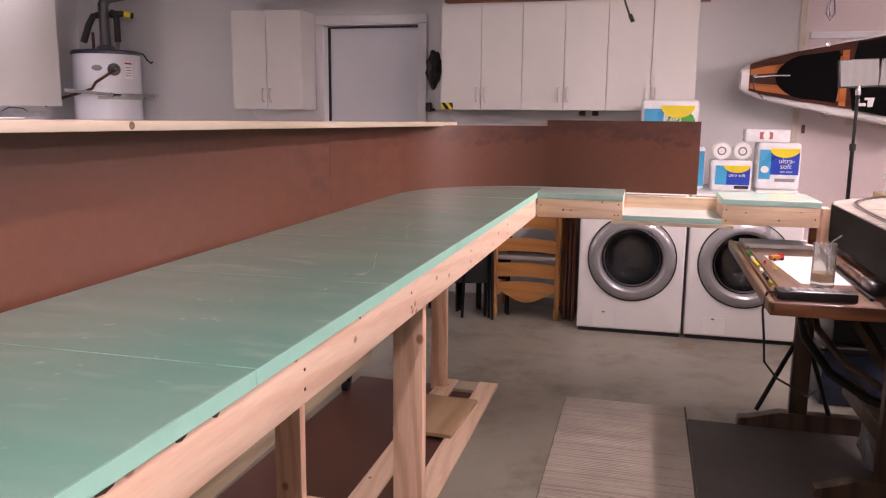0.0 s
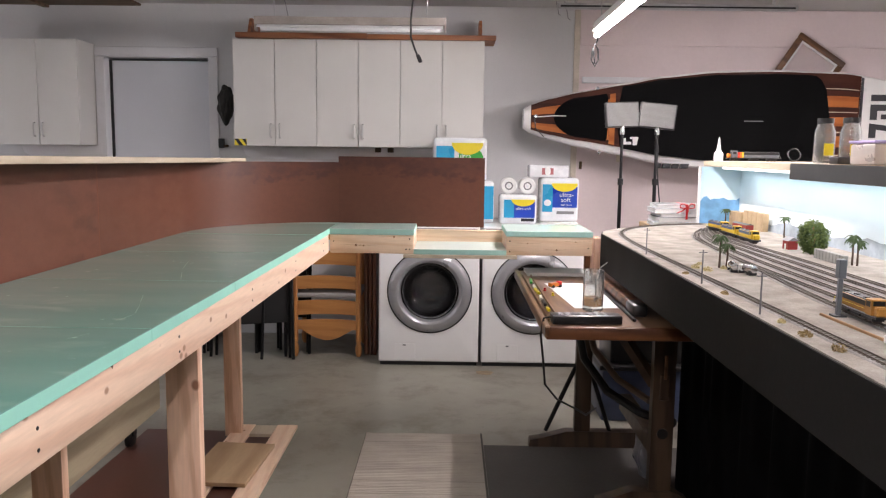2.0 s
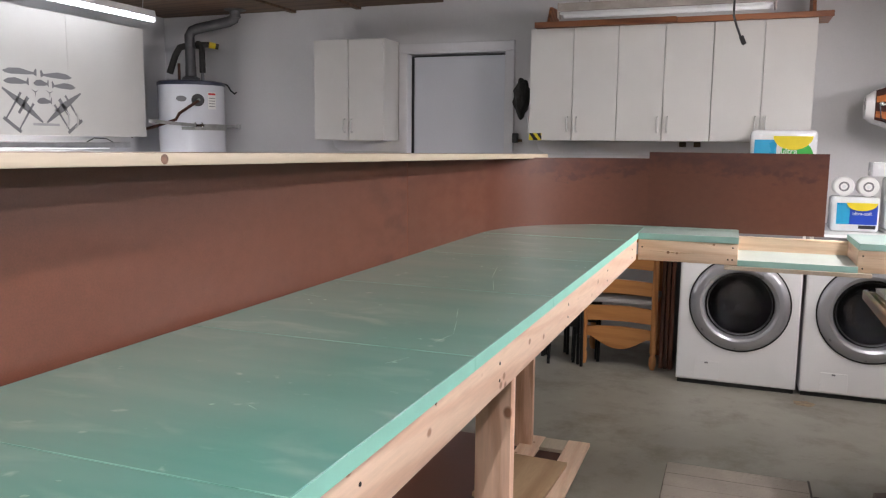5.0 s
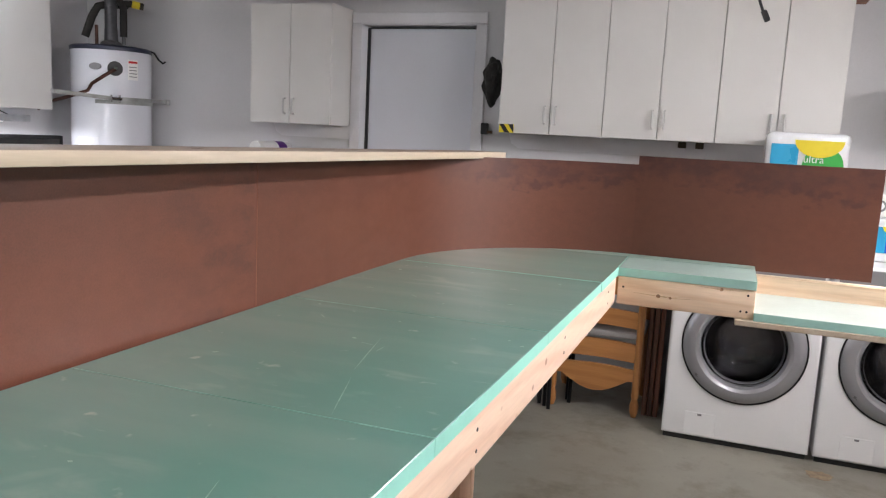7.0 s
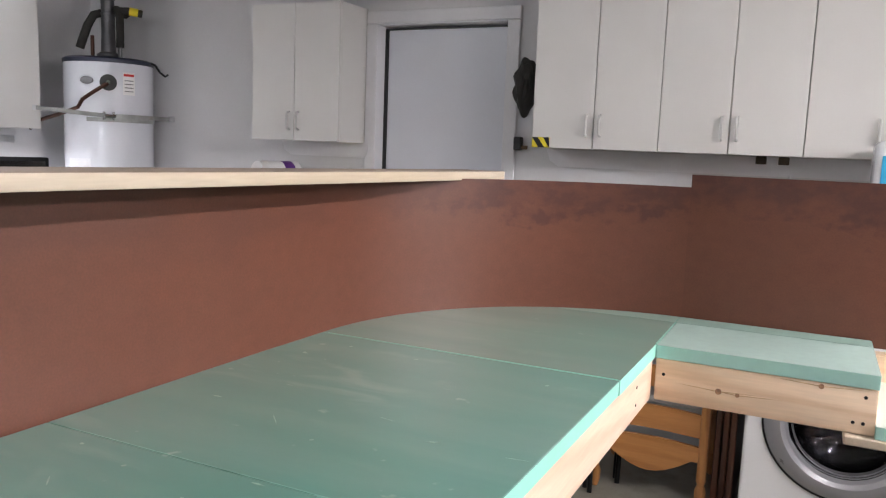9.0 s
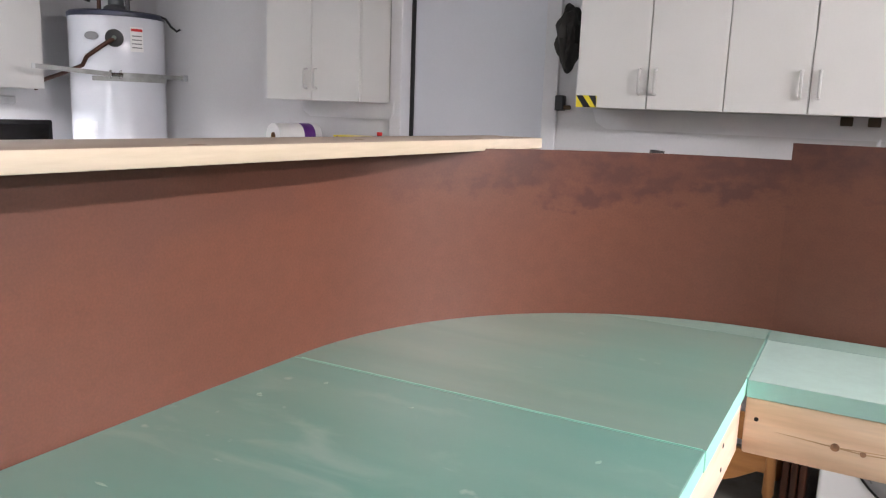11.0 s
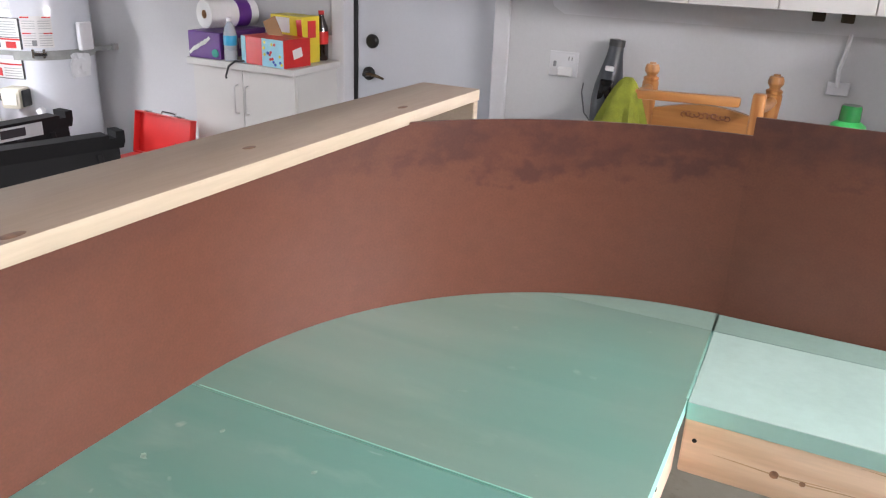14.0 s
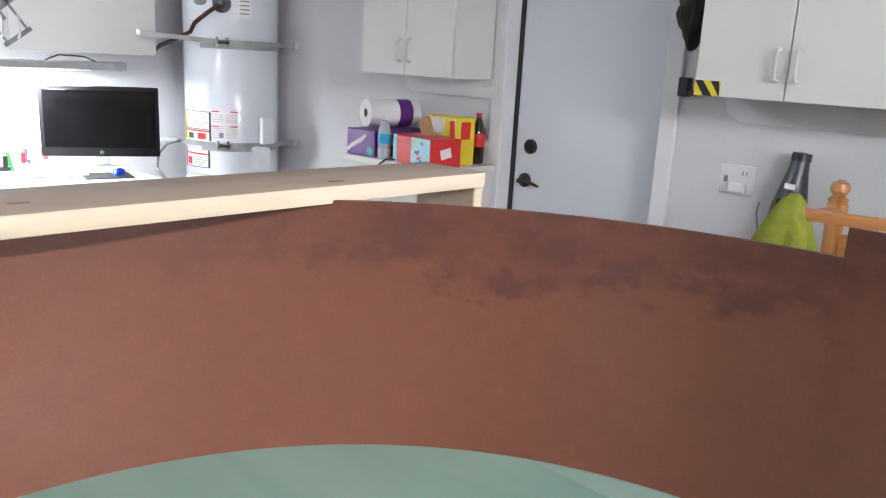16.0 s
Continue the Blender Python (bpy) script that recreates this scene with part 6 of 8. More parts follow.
ch = thing("dining_chair", "honey oak ladder-back chair seen from behind", "chair", (-0.68, 5.45, 0), group="chairs")
for x in (-0.225, 0.225):
    part("back_post", shifted(turned(0, 1.13, 0.02, False), pose(x, 0, 0)), OAKZ, ch)
    part("front_leg", shifted(turned(0, 0.42, 0.02, False), pose(x, 0.4, 0)), OAKZ, ch)
part("seat", box(B(), -0.24, 0.24, -0.01, 0.43, 0.425, 0.46, 0.012, 2), mat("seat_pad", (0.3, 0.28, 0.27), 0.8), ch, "grey seat pad")
for z0, z1, dip in ((0.26, 0.12, 0.04), (0.4, 0.3, 0.0), (0.575, 0.485, 0.0), (0.75, 0.655, 0.0), (0.93, 0.83, 0.0)):
    n_ = 12
    top = [(-0.215 + 0.43 * k / n_, z0 + 0.012 * math.sin(math.pi * k / n_)) for k in range(n_ + 1)]
    if dip:
        bot = [(-0.215 + 0.43 * k / n_, z1 + 0.075 - 0.075 * math.sin(math.pi * max(0, min(1, (k - 1) / (n_ - 2))))) for k in range(n_, -1, -1)]
    else:
        bot = [(0.215 - 0.43 * k / n_, z1 + 0.01 * math.sin(math.pi * k / n_)) for k in range(n_ + 1)]
    part("slat" if not dip else "apron", prism(B(), top + bot, -0.009, 0.009, "y"), OAK, ch)
part("top_rail", shifted(box(B(), -0.185, 0.1795, -0.017, 0.017, 1.194, 1.226, 0.007, 2), pose(0, 0, 0, 0, -1.6, 0)), OAK, ch)
for x0, x1, z1 in ((0.18, 0.222, 1.25), (-0.228, -0.186, 1.225)):
    part("rail_end", box(B(), x0, x1, -0.02, 0.02, 1.0, z1, 0.009, 3), OAKZ, ch)
ch2 = thing("dining_chair", "honey oak chair with turned knobs and a carved crest", "chair", (-0.685, 5.86, 0), group="chairs")
for x in (-0.225, 0.225):
    part("back_post", shifted(turned(0, 1.262, 0.026, True), pose(x, 0, 0)), OAKZ, ch2)
    part("arm", tube(B(), [(x, -0.02, 1.165), (x * 0.97, -0.2, 1.175), (x * 0.93, -0.385, 1.2)], 0.018, 10), OAK, ch2)
crest = part("crest_rail", prism(B(), [(-0.2, 1.02), (0.2, 1.02)] + [(0.2 - 0.4 * k / 12, 1.09 + 0.032 * math.sin(math.pi * k / 12)) for k in range(13)], -0.012, 0.012, "y"), OAK, ch2)
for k in range(11):
    a_ = (k - 5) * 0.016
    part("carving", tube(B(), [(a_ + 0.011 * math.cos(q + k), -0.0135, 1.08 + 0.004 * (k % 2) + 0.009 * math.sin(q + k)) for q in [i * 0.9 for i in range(6)]], 0.003, 6), SHELFRED, crest)
part("seat", box(B(), -0.23, 0.23, -0.3, 0.02, 0.425, 0.46, 0.012, 2), OAK, ch2)
tw = thing("hand_towel", "olive green towel draped over the chair post", "towel", (-0.905, 5.445, 0.022))
bm = B()
nt, nz = 28, 12
ring = []
for j in range(nz + 1):
    f_ = j / nz
    rr = 0.012 + 0.085 * f_ ** 0.75
    row = []
    for k in range(nt):
        a_ = 2 * math.pi * k / nt
        wv = 1 + 0.3 * f_ * math.sin(6 * a_ + 1.0) + 0.16 * f_ * math.sin(11 * a_ + 0.5)
        row.append(bm.verts.new((rr * wv * math.cos(a_) * 1.3 - 0.025 * f_, rr * wv * math.sin(a_) * 0.8, 1.235 - 0.33 * f_ ** 1.15)))
    ring.append(row)
for u, v in zip(ring, ring[1:]):
    for k in range(nt):
        bm.faces.new((u[k], u[(k + 1) % nt], v[(k + 1) % nt], v[k]))
bm.faces.new(ring[0])
part("cloth", bm, mat("olive_terry", (0.2, 0.22, 0.02), 0.95, var=0.25, scale=30, fine=220, bump=0.5), tw)
REDLEAF = wood("red_mahogany", (0.12, 0.036, 0.016), (0.06, 0.018, 0.01), "z", rough=0.35, coat=0.2)
fl = thing("folded_table", "dark red mahogany table leaves leaning by the appliances", "table leaf", (-0.37, 5.5, 0))
for k in range(3):
    part("leaf", box(B(), -0.05 + 0.03 * k, -0.025 + 0.03 * k, 0, 0.5, 0, 0.82 - 0.02 * k, 0.004), REDLEAF, fl)
for k in range(7):
    fc = thing("folding_chair", "black metal folding chair leaning folded", "folding chair", (-1.46 + 0.075 * k, 5.3 + 0.07 * ((k * 3) % 5), 0), rz=5 * ((k * 4) % 7) - 14, group="folding chairs")
    for x in (-0.19, 0.19):
        part("leg_tube", tube(B(), [(x, 0, 0.0), (x, 0.05, 0.4), (x, 0.12, 0.84)], 0.011, 8), BLACKMET, fc)
        part("leg_tube", tube(B(), [(x * 0.9, 0.05, 0.0), (x * 0.9, 0.08, 0.4), (x * 0.9, 0.1, 0.7)], 0.011, 8), BLACKMET, fc)
    part("seat", shifted(box(B(), -0.17, 0.17, -0.012, 0.012, 0.25, 0.6, 0.006), pose(0, 0.06, 0, -6)), BLACK, fc)
    part("backrest", shifted(box(B(), -0.18, 0.18, -0.008, 0.008, 0.66, 0.82, 0.006), pose(0, 0.06, 0, -6)), BLACK, fc)

# ---- under and beside the bench ----
st = thing("rolling_box", "long raw tan board box on casters under the bench", "box", (-1.62, 2.6, 0))
part("side_board", box(B(), 0.3, 0.325, -1.9, 1.3, 0.13, 0.93, 0.003), OLDPINE, st)
part("top_board", box(B(), -0.3, 0.3, -1.9, 1.3, 0.931, 0.95, 0.003), OLDPINE, st)
part("end_board", box(B(), -0.3, 0.299, 1.28, 1.3, 0.13, 0.93, 0.003), OLDPINE, st)
for y in (-1.6, 1.1):
    cst = part("caster", lathe(B(), [(0.03, -0.015), (0.045, -0.012), (0.045, 0.012), (0.03, 0.015)], 18, (0.25, y, 0.046), "x"), BLACK, st, "black caster wheel")
    part("fork", box(B(), 0.225, 0.275, y - 0.02, y + 0.02, 0.06, 0.13, 0.003), BLACKMET, cst)
solo("hardboard_sheet", box(B(), -0.27, 0.22, -1.6, 1.3, 0, 0.006, 0.001), MASONSHEET, "dark red-brown hardboard sheet lying on the floor", "hardboard sheet", at=(-1.14, 2.62, 0.003), rz=-1.5)
fr = thing("panel_frame", "pine and hardboard panel lying on the floor", "panel", (-0.7, 3.0, 0), rz=0)
part("board", box(B(), -0.005, 0.1, -1.6, 0.97, 0.007, 0.026, 0.002), PINE_Y, fr)
part("board", box(B(), -0.22, -0.12, -1.6, 0.97, 0.007, 0.026, 0.002), PINE_Y, fr)
part("cross_board", box(B(), -0.119, -0.006, 0.83, 0.96, 0.007, 0.026, 0.002), PLANK, fr)
part("inset", box(B(), -0.119, -0.006, -1.6, 0.82, 0.007, 0.014), MASONSHEET, fr, "hardboard inset")
solo("plywood_offcut", box(B(), -0.14, 0.14, -0.23, 0.23, 0, 0.018, 0.0015), PLY, "plywood offcut lying on the panel", "plywood", at=(-0.8, 3.43, 0.027), rz=-3)

# rusty mark left on the concrete by the appliances
bm = B()
rust = []
for k in range(28):
    a_ = 2 * math.pi * k / 28
    q = 1 + 0.35 * noise.noise(Vector((math.cos(a_) * 1.7, math.sin(a_) * 1.7, 3.1))) + 0.22 * noise.noise(Vector((math.cos(a_) * 5, math.sin(a_) * 5, 1.3)))
    rust.append((0.06 * q * math.cos(a_), 0.045 * q * math.sin(a_)))
solo("rust_mark", prism(bm, rust, 0.0002, 0.0008), mat("rusty_concrete", (0.3, 0.22, 0.14), 0.7, var=0.45, scale=28, fine=150, dark=(0.19, 0.13, 0.085)), "rusty brown mark on the concrete floor", "stain", at=(0.43, 5.09, 0.0))

# ribbed mat in the aisle
mt = thing("floor_mat", "beige ribbed floor mat with a thin dark edge", "mat", (0.07, 2.6, 0))
MATC = mat("mat_fibre", (0.12, 0.104, 0.092), 0.9, var=0.2, scale=9, fine=260, bump=0.4)
part("base", box(B(), -0.305, 0.29, -2.2, 1.33, 0.001, 0.006), MATC, mt)
bm = B()
random.seed(5)
yy = -2.19
while yy < 1.31:
    w_ = 0.008 + 0.006 * random.random()
    h_ = 0.0035 + 0.002 * random.random()
    x0 = -0.303 + 0.004 * random.random()
    va = [bm.verts.new(p) for p in ((x0, yy, 0.0061), (x0, yy + w_ * 0.3, 0.0061 + h_), (x0, yy + w_ * 0.7, 0.0061 + h_), (x0, yy + w_, 0.0061), (0.288, yy, 0.0061), (0.288, yy + w_ * 0.3, 0.0061 + h_), (0.288, yy + w_ * 0.7, 0.0061 + h_), (0.288, yy + w_, 0.0061))]
    for k in range(3):
        bm.faces.new((va[k], va[k + 1], va[k + 5], va[k + 4]))
    yy += w_ + 0.003 + 0.006 * random.random() ** 2
tagged(part("ribs", bm, mat("mat_rib", (0.42, 0.37, 0.32), 0.9, var=0.18, scale=5, fine=260, bump=0.4), mt), kind="stuff")
part("edge", box(B(), 0.288, 0.298, -2.2, 1.335, 0.001, 0.009, 0.002), mat("mat_edge", (0.08, 0.07, 0.06), 0.8), mt)

RUBBER = mat("worn_grey_rubber", (0.082, 0.075, 0.07), 0.6, var=0.3, scale=3.5, fine=70, bump=0.15, spec=0.35)
solo("rubber_mat", box(B(), 0.0, 1.0, 0.0, 4.6, 0, 0.005, 0.0015), RUBBER, "flat dark grey rubber mat beside the ribbed mat", "mat", at=(0.37, -0.82, 0.001))

# ---- the model railway along the other side ----
LT = 1.09
SAND = mat("scenic_sand", (0.33, 0.3, 0.265), 0.95, var=0.35, scale=12, fine=150, bump=0.6, dark=(0.2, 0.175, 0.15))
BALLAST = mat("grey_ballast", (0.27, 0.26, 0.25), 0.95, var=0.3, scale=20, fine=260, bump=0.6)
RAIL = mat("rail_metal", (0.16, 0.13, 0.11), 0.4, metal=0.7, var=0.2)
TIE = mat("tie_brown", (0.17, 0.155, 0.14), 0.9, var=0.3)
edge = [(0.905, -1.2), (0.905, 3.68), (0.93, 3.78), (1.03, 3.93), (1.22, 4.12), (1.45, 4.27), (1.6, 4.315), (1.79, 4.32), (1.79, -1.2)]
lay = thing("railway_layout", "model railway table with sandy scenery and black fascia", "model railway", (0, 0, 0))
part("table_slab", prism(B(), edge, LT - 0.03, LT), SAND, lay)
fas = edge[:8]
for a, b in zip(fas, fas[1:]):
    a, b = Vector(a), Vector(b)
    bm = B()
    n_ = Vector((-(b - a).y, (b - a).x)).normalized() * 0.006
    va = [bm.verts.new((p.x + k * n_.x, p.y + k * n_.y, z)) for p, k in ((a, 1), (b, 1), (b, 0.05), (a, 0.05)) for z in (0.925, LT - 0.003)]
    for q in ((0, 2, 3, 1), (6, 4, 5, 7), (1, 3, 5, 7), (0, 6, 4, 2), (0, 1, 7, 6), (2, 4, 5, 3)):
        bm.faces.new([va[i] for i in q])
    part("fascia", bm, FASCIA, lay, "matt black fascia board")
SKIRT = mat("black_cloth", (0.004, 0.004, 0.0045), 0.95, var=0.3, spec=0.05)
hem = [(1.208 + 0.011 * math.sin(y * 21.0 + 1.5 * math.sin(y * 5.3)) + 0.006 * math.sin(y * 47.0), y) for y in [-1.2 + 0.02 * k for k in range(230)]]
hem += [(1.225, 3.415), (1.26, 3.44), (1.32, 3.45), (1.38, 3.44), (1.46, 3.46)]
part("skirt", prism(B(), hem + [(x + 0.009, y - (0.008 if y > 3.4 else 0.0)) for x, y in reversed(hem)], 0.004, 1.059), SKIRT, lay, "black cloth skirt hanging in folds")
for y in (-1.0, 1.0, 2.4, 3.9):
    part("leg", box(B(), 1.6, 1.69, y, y + 0.09, 0, LT - 0.031, 0.003), FASCIA, lay)
# painted sky and hills behind the trains
SKY = bpy.data.materials.new("painted_sky")
nt, n, l, bs = nodes_of(SKY)
tc, sp, ns = n.new("ShaderNodeTexCoord"), n.new("ShaderNodeSeparateXYZ"), n.new("ShaderNodeTexNoise")
ns.inputs["Scale"].default_value = 3
l.new(tc.outputs["Object"], sp.inputs[0])
l.new(tc.outputs["Object"], ns.inputs["Vector"])
mr, cr = n.new("ShaderNodeMapRange"), n.new("ShaderNodeValToRGB")
mr.inputs["From Min"].default_value, mr.inputs["From Max"].default_value = 1.1, 1.42
l.new(sp.outputs[2], mr.inputs[0])
cr.color_ramp.elements[0].color, cr.color_ramp.elements[1].color = (0.74, 0.8, 0.82, 1), (0.42, 0.68, 0.82, 1)
ad = n.new("ShaderNodeMath")
ad.operation = "ADD"
sc_ = n.new("ShaderNodeMath")
sc_.operation, sc_.inputs[1].default_value = "MULTIPLY_ADD", 0.4
sc_.inputs[2].default_value = -0.2
l.new(ns.outputs[0], sc_.inputs[0])
l.new(mr.outputs[0], ad.inputs[0])
l.new(sc_.outputs[0], ad.inputs[1])
l.new(ad.outputs[0], cr.inputs[0])
l.new(cr.outputs[0], bs.inputs["Base Color"])
bs.inputs["Roughness"].default_value = 0.7
HILL = mat("painted_hill", (0.16, 0.38, 0.62), 0.8, var=0.3, scale=14)
HILLG = mat("painted_grey_hill", (0.36, 0.42, 0.46), 0.8, var=0.25, scale=18)
bd = thing("sky_backdrop", "pale blue painted sky backdrop with hazy hills", "backdrop", (0, 0, 0))
part("sky_panel", box(B(), 1.766, 1.772, -1.2, 4.3, LT, 1.398), SKY, bd)
part("end_panel", box(B(), 1.55, 1.765, 4.296, 4.302, LT, 1.398), SKY, bd)
part("panel_edge", box(B(), 1.538, 1.549, 4.29, 4.31, LT, 1.4, 0.001), PAPER, bd, "white foam-core edge")
rnd = random.Random(3)


def ridge(a, b, base, lo, hi, n_):
    pts = [(a + (b - a) * k / n_, base + lo + (hi - lo) * (0.5 + 0.5 * noise.noise(Vector((k * 0.55 + a * 3, lo * 40, 0))))) for k in range(n_ + 1)]
    return [(a, base)] + pts + [(b, base)]


part("hills", prism(B(), ridge(1.552, 1.764, LT, 0.1, 0.17, 12), 4.293, 4.2955, "y"), HILL, bd, "blue painted hills")
part("hills", prism(B(), ridge(-1.0, 4.29, LT, 0.01, 0.11, 60), 1.7632, 1.7655, "x"), HILLG, bd, "grey painted hills")
dk2 = thing("upper_deck", "raw-edged wooden upper deck with a black valance", "shelf", (0, 0, 0))
part("deck_board", box(B(), 1.6, 2.3, 3.28, 4.42, 1.4, 1.43, 0.002), PLANK, dk2)
part("deck_board", box(B(), 1.6, 2.3, -1.2, 3.278, 1.4, 1.43, 0.002), PLY, dk2)
part("valance", box(B(), 1.585, 1.598, -1.2, 3.27, 1.366, 1.432, 0.002), mat("grey_black_board", (0.035, 0.035, 0.037), 0.5), dk2, "black valance board")
for y in (0.5, 2.3, 4.0):
    part("bracket", box(B(), 1.78, 1.83, y, y + 0.04, 0.0 if y > 3 else 1.09, 1.399, 0.002), PINE_Z, dk2)
part("lamp_strip", box(B(), 1.63, 1.69, 1.1, 4.2, 1.388, 1.399, 0.002), mat("lit_strip", (0.95, 0.98, 1.0), 0.4, var=0, bump=0, emit=3.0), dk2, "glowing strip light")


def smooth_path(pts, step=0.016):
    """Points spaced evenly along a curve through the given plan points."""
    P = [Vector(p) for p in pts]
    P = [2 * P[0] - P[1]] + P + [2 * P[-1] - P[-2]]
    dense = []
    for i in range(1, len(P) - 2):
        for k in range(40):
            t = k / 40
            dense.append(0.5 * (2 * P[i] + (P[i + 1] - P[i - 1]) * t + (2 * P[i - 1] - 5 * P[i] + 4 * P[i + 1] - P[i + 2]) * t * t + (3 * P[i] - P[i - 1] - 3 * P[i + 1] + P[i + 2]) * t ** 3))
    dense.append(P[-2])
    out, left = [dense[0]], step
    for a, b in zip(dense, dense[1:]):
        d_ = (b - a).length
        while d_ >= left and d_ > 0:
            a = a + (b - a) * (left / d_)
            out.append(a)
            d_ = (b - a).length
            left = step
        left -= d_
    return out


def railway(pts, weathered=True):
    t = thing("track", "weathered model railway track on grey ballast", "track", (0, 0, 0), group="tracks")
    path = smooth_path(pts)
    nrm = []
    for i in range(len(path)):
        d_ = (path[min(i + 1, len(path) - 1)] - path[max(i - 1, 0)]).normalized()
        nrm.append(Vector((-d_.y, d_.x)))
    bm = B()
    rows = [[bm.verts.new((p.x + k * q.x, p.y + k * q.y, z)) for k, z in ((-0.02, LT - 0.001), (-0.013, LT + 0.0026), (0.013, LT + 0.0026), (0.02, LT - 0.001))] for p, q in zip(path[::3] + [path[-1]], nrm[::3] + [nrm[-1]])]
    for u, v in zip(rows, rows[1:]):
        for k in range(3):
            bm.faces.new((u[k], u[k + 1], v[k + 1], v[k]))
    part("roadbed", bm, BALLAST, t)
    bm = B()
    for p, q in zip(path, nrm):
        d_ = Vector((q.y, -q.x)) * 0.0035
        c = [p + 0.0105 * q + d_, p + 0.0105 * q - d_, p - 0.0105 * q - d_, p - 0.0105 * q + d_]
        lo, hi = [bm.verts.new((v.x, v.y, LT + 0.002)) for v in c], [bm.verts.new((v.x, v.y, LT + 0.0045)) for v in c]
        bm.faces.new(hi)
        for k in range(4):
            bm.faces.new((lo[k], lo[(k + 1) % 4], hi[(k + 1) % 4], hi[k]))
    tagged(part("tie_strip", bm, TIE, t), kind="stuff")
    for s in (-1, 1):
        bm = B()
        rows = [[bm.verts.new((p.x + (s * 0.0083 + k) * q.x, p.y + (s * 0.0083 + k) * q.y, z)) for k, z in ((-0.0009, LT + 0.0045), (-0.0009, LT + 0.0075), (0.0009, LT + 0.0075), (0.0009, LT + 0.0045))] for p, q in zip(path[::2] + [path[-1]], nrm[::2] + [nrm[-1]])]
        for u, v in zip(rows, rows[1:]):
            for k in range(3):
                bm.faces.new((u[k], u[k + 1], v[k + 1], v[k]))
        part("rail", bm, RAIL, t)


railway([(0.985, -1.1), (0.975, 1.5), (0.96, 2.6), (0.955, 3.25), (0.99, 3.66), (1.09, 3.9), (1.25, 4.07), (1.42, 4.16), (1.54, 4.19)])
railway([(1.13, -1.1), (1.135, 1.2), (1.15, 2.0), (1.2, 2.6), (1.235, 3.0), (1.28, 3.45), (1.37, 3.75), (1.47, 3.93), (1.54, 4.0)])
for k in range(5):
    x = 1.205 + 0.056 * k
    railway([(x, -1.1), (x, 1.4), (x + 0.005, 2.3), (x + 0.012, 2.75), (1.27 + 0.04 * k, 3.35), (1.36 + 0.022 * k, 3.7), (1.46 + 0.012 * k, 3.95)])


def loco(at, rz, body, nose, roof, label, rail=None, length=0.2, bands=()):
    c = thing("locomotive", label, "locomotive", at, rz, group="model locomotives")
    h = length / 2
    part("frame", box(B(), -h, h, -0.016, 0.016, 0.013, 0.018, 0.001), BLACK, c)
    part("hood", box(B(), -h + 0.01, h - 0.052, -0.0115, 0.0115, 0.018, 0.046, 0.002), body, c)
    part("roof", box(B(), -h + 0.012, h - 0.053, -0.0095, 0.0095, 0.0462, 0.049, 0.001), roof, c)
    cab = part("cab", box(B(), h - 0.051, h - 0.022, -0.016, 0.016, 0.018, 0.054, 0.002), body, c)
    for s in (-1, 1):
        part("cab_window", box(B(), h - 0.045, h - 0.028, s * 0.0162 - 0.0005, s * 0.0162 + 0.0005, 0.037, 0.049), BLACK, cab)
    part("windscreen", box(B(), h - 0.0222, h - 0.021, -0.013, 0.013, 0.04, 0.05), BLACK, cab)
    part("nose", box(B(), h - 0.021, h - 0.004, -0.0125, 0.0125, 0.018, 0.039, 0.003), nose, c)
    part("stripe", box(B(), -h + 0.012, h - 0.054, -0.0122, 0.0122, 0.034, 0.045), roof, c)
    for f_ in (0.15, 0.4, 0.62):
        part("fan", lathe(B(), [(0.0075, 0.0492), (0.0075, 0.0515), (0.0, 0.0515)], 12, (-h + f_ * length, 0, 0)), BLACK, c)
    for x in (-h + 0.045, h - 0.045):
        tr = part("truck", box(B(), x - 0.026, x + 0.026, -0.0135, 0.0135, 0.006, 0.0128, 0.001), BLACK, c)
        for w_ in (-0.018, 0, 0.018):
            part("wheel_set", lathe(B(), [(0.0055, -0.0095), (0.0055, 0.0095)], 10, (x + w_, 0, 0.0056), "y"), RAIL, tr)
    part("fuel_tank", box(B(), -0.026, 0.022, -0.012, 0.012, 0.005, 0.0125, 0.002), BLACK, c)
    for s in (-1, 1):
        part("handrail", tube(B(), [(-h + 0.004, s * 0.0155, 0.018), (-h + 0.006, s * 0.0155, 0.029), (h - 0.055, s * 0.0155, 0.029)], 0.0006, 5), rail or YELLOW, c)
    for k, m_ in enumerate(bands):
        part("paint_band", box(B(), h - 0.064 - 0.01 * k, h - 0.0545 - 0.01 * k, -0.0127, 0.0127, 0.0185, 0.0465, 0.0005), m_, c, "bright paint band")
    return c


ZT = LT + 0.0078
LOCOY = mat("loco_yellow", (0.62, 0.4, 0.02), 0.35, var=0.08)
LOCOB = mat("loco_blue", (0.03, 0.06, 0.16), 0.35)
LOCOO = mat("loco_orange", (0.38, 0.18, 0.035), 0.45, var=0.25, scale=30)
ROOFG = mat("loco_roof", (0.08, 0.085, 0.09), 0.6)
TURQ = mat("loco_steel", (0.13, 0.145, 0.165), 0.4)
loco((1.452, 3.32, ZT), -91, LOCOY, LOCOY, LOCOB, "blue and yellow model diesel locomotive on the yard track")
loco((1.455, 3.535, ZT), -88, LOCOY, LOCOY, LOCOB, "yellow model diesel locomotive on the yard track")
loco((1.47, 3.75, ZT), -84, LOCOY, LOCOY, LOCOB, "yellow and blue model diesel locomotive on the yard track")
loco((1.13, 1.79, ZT), -91, LOCOO, LOCOO, BLACK, "weathered orange model diesel locomotive")
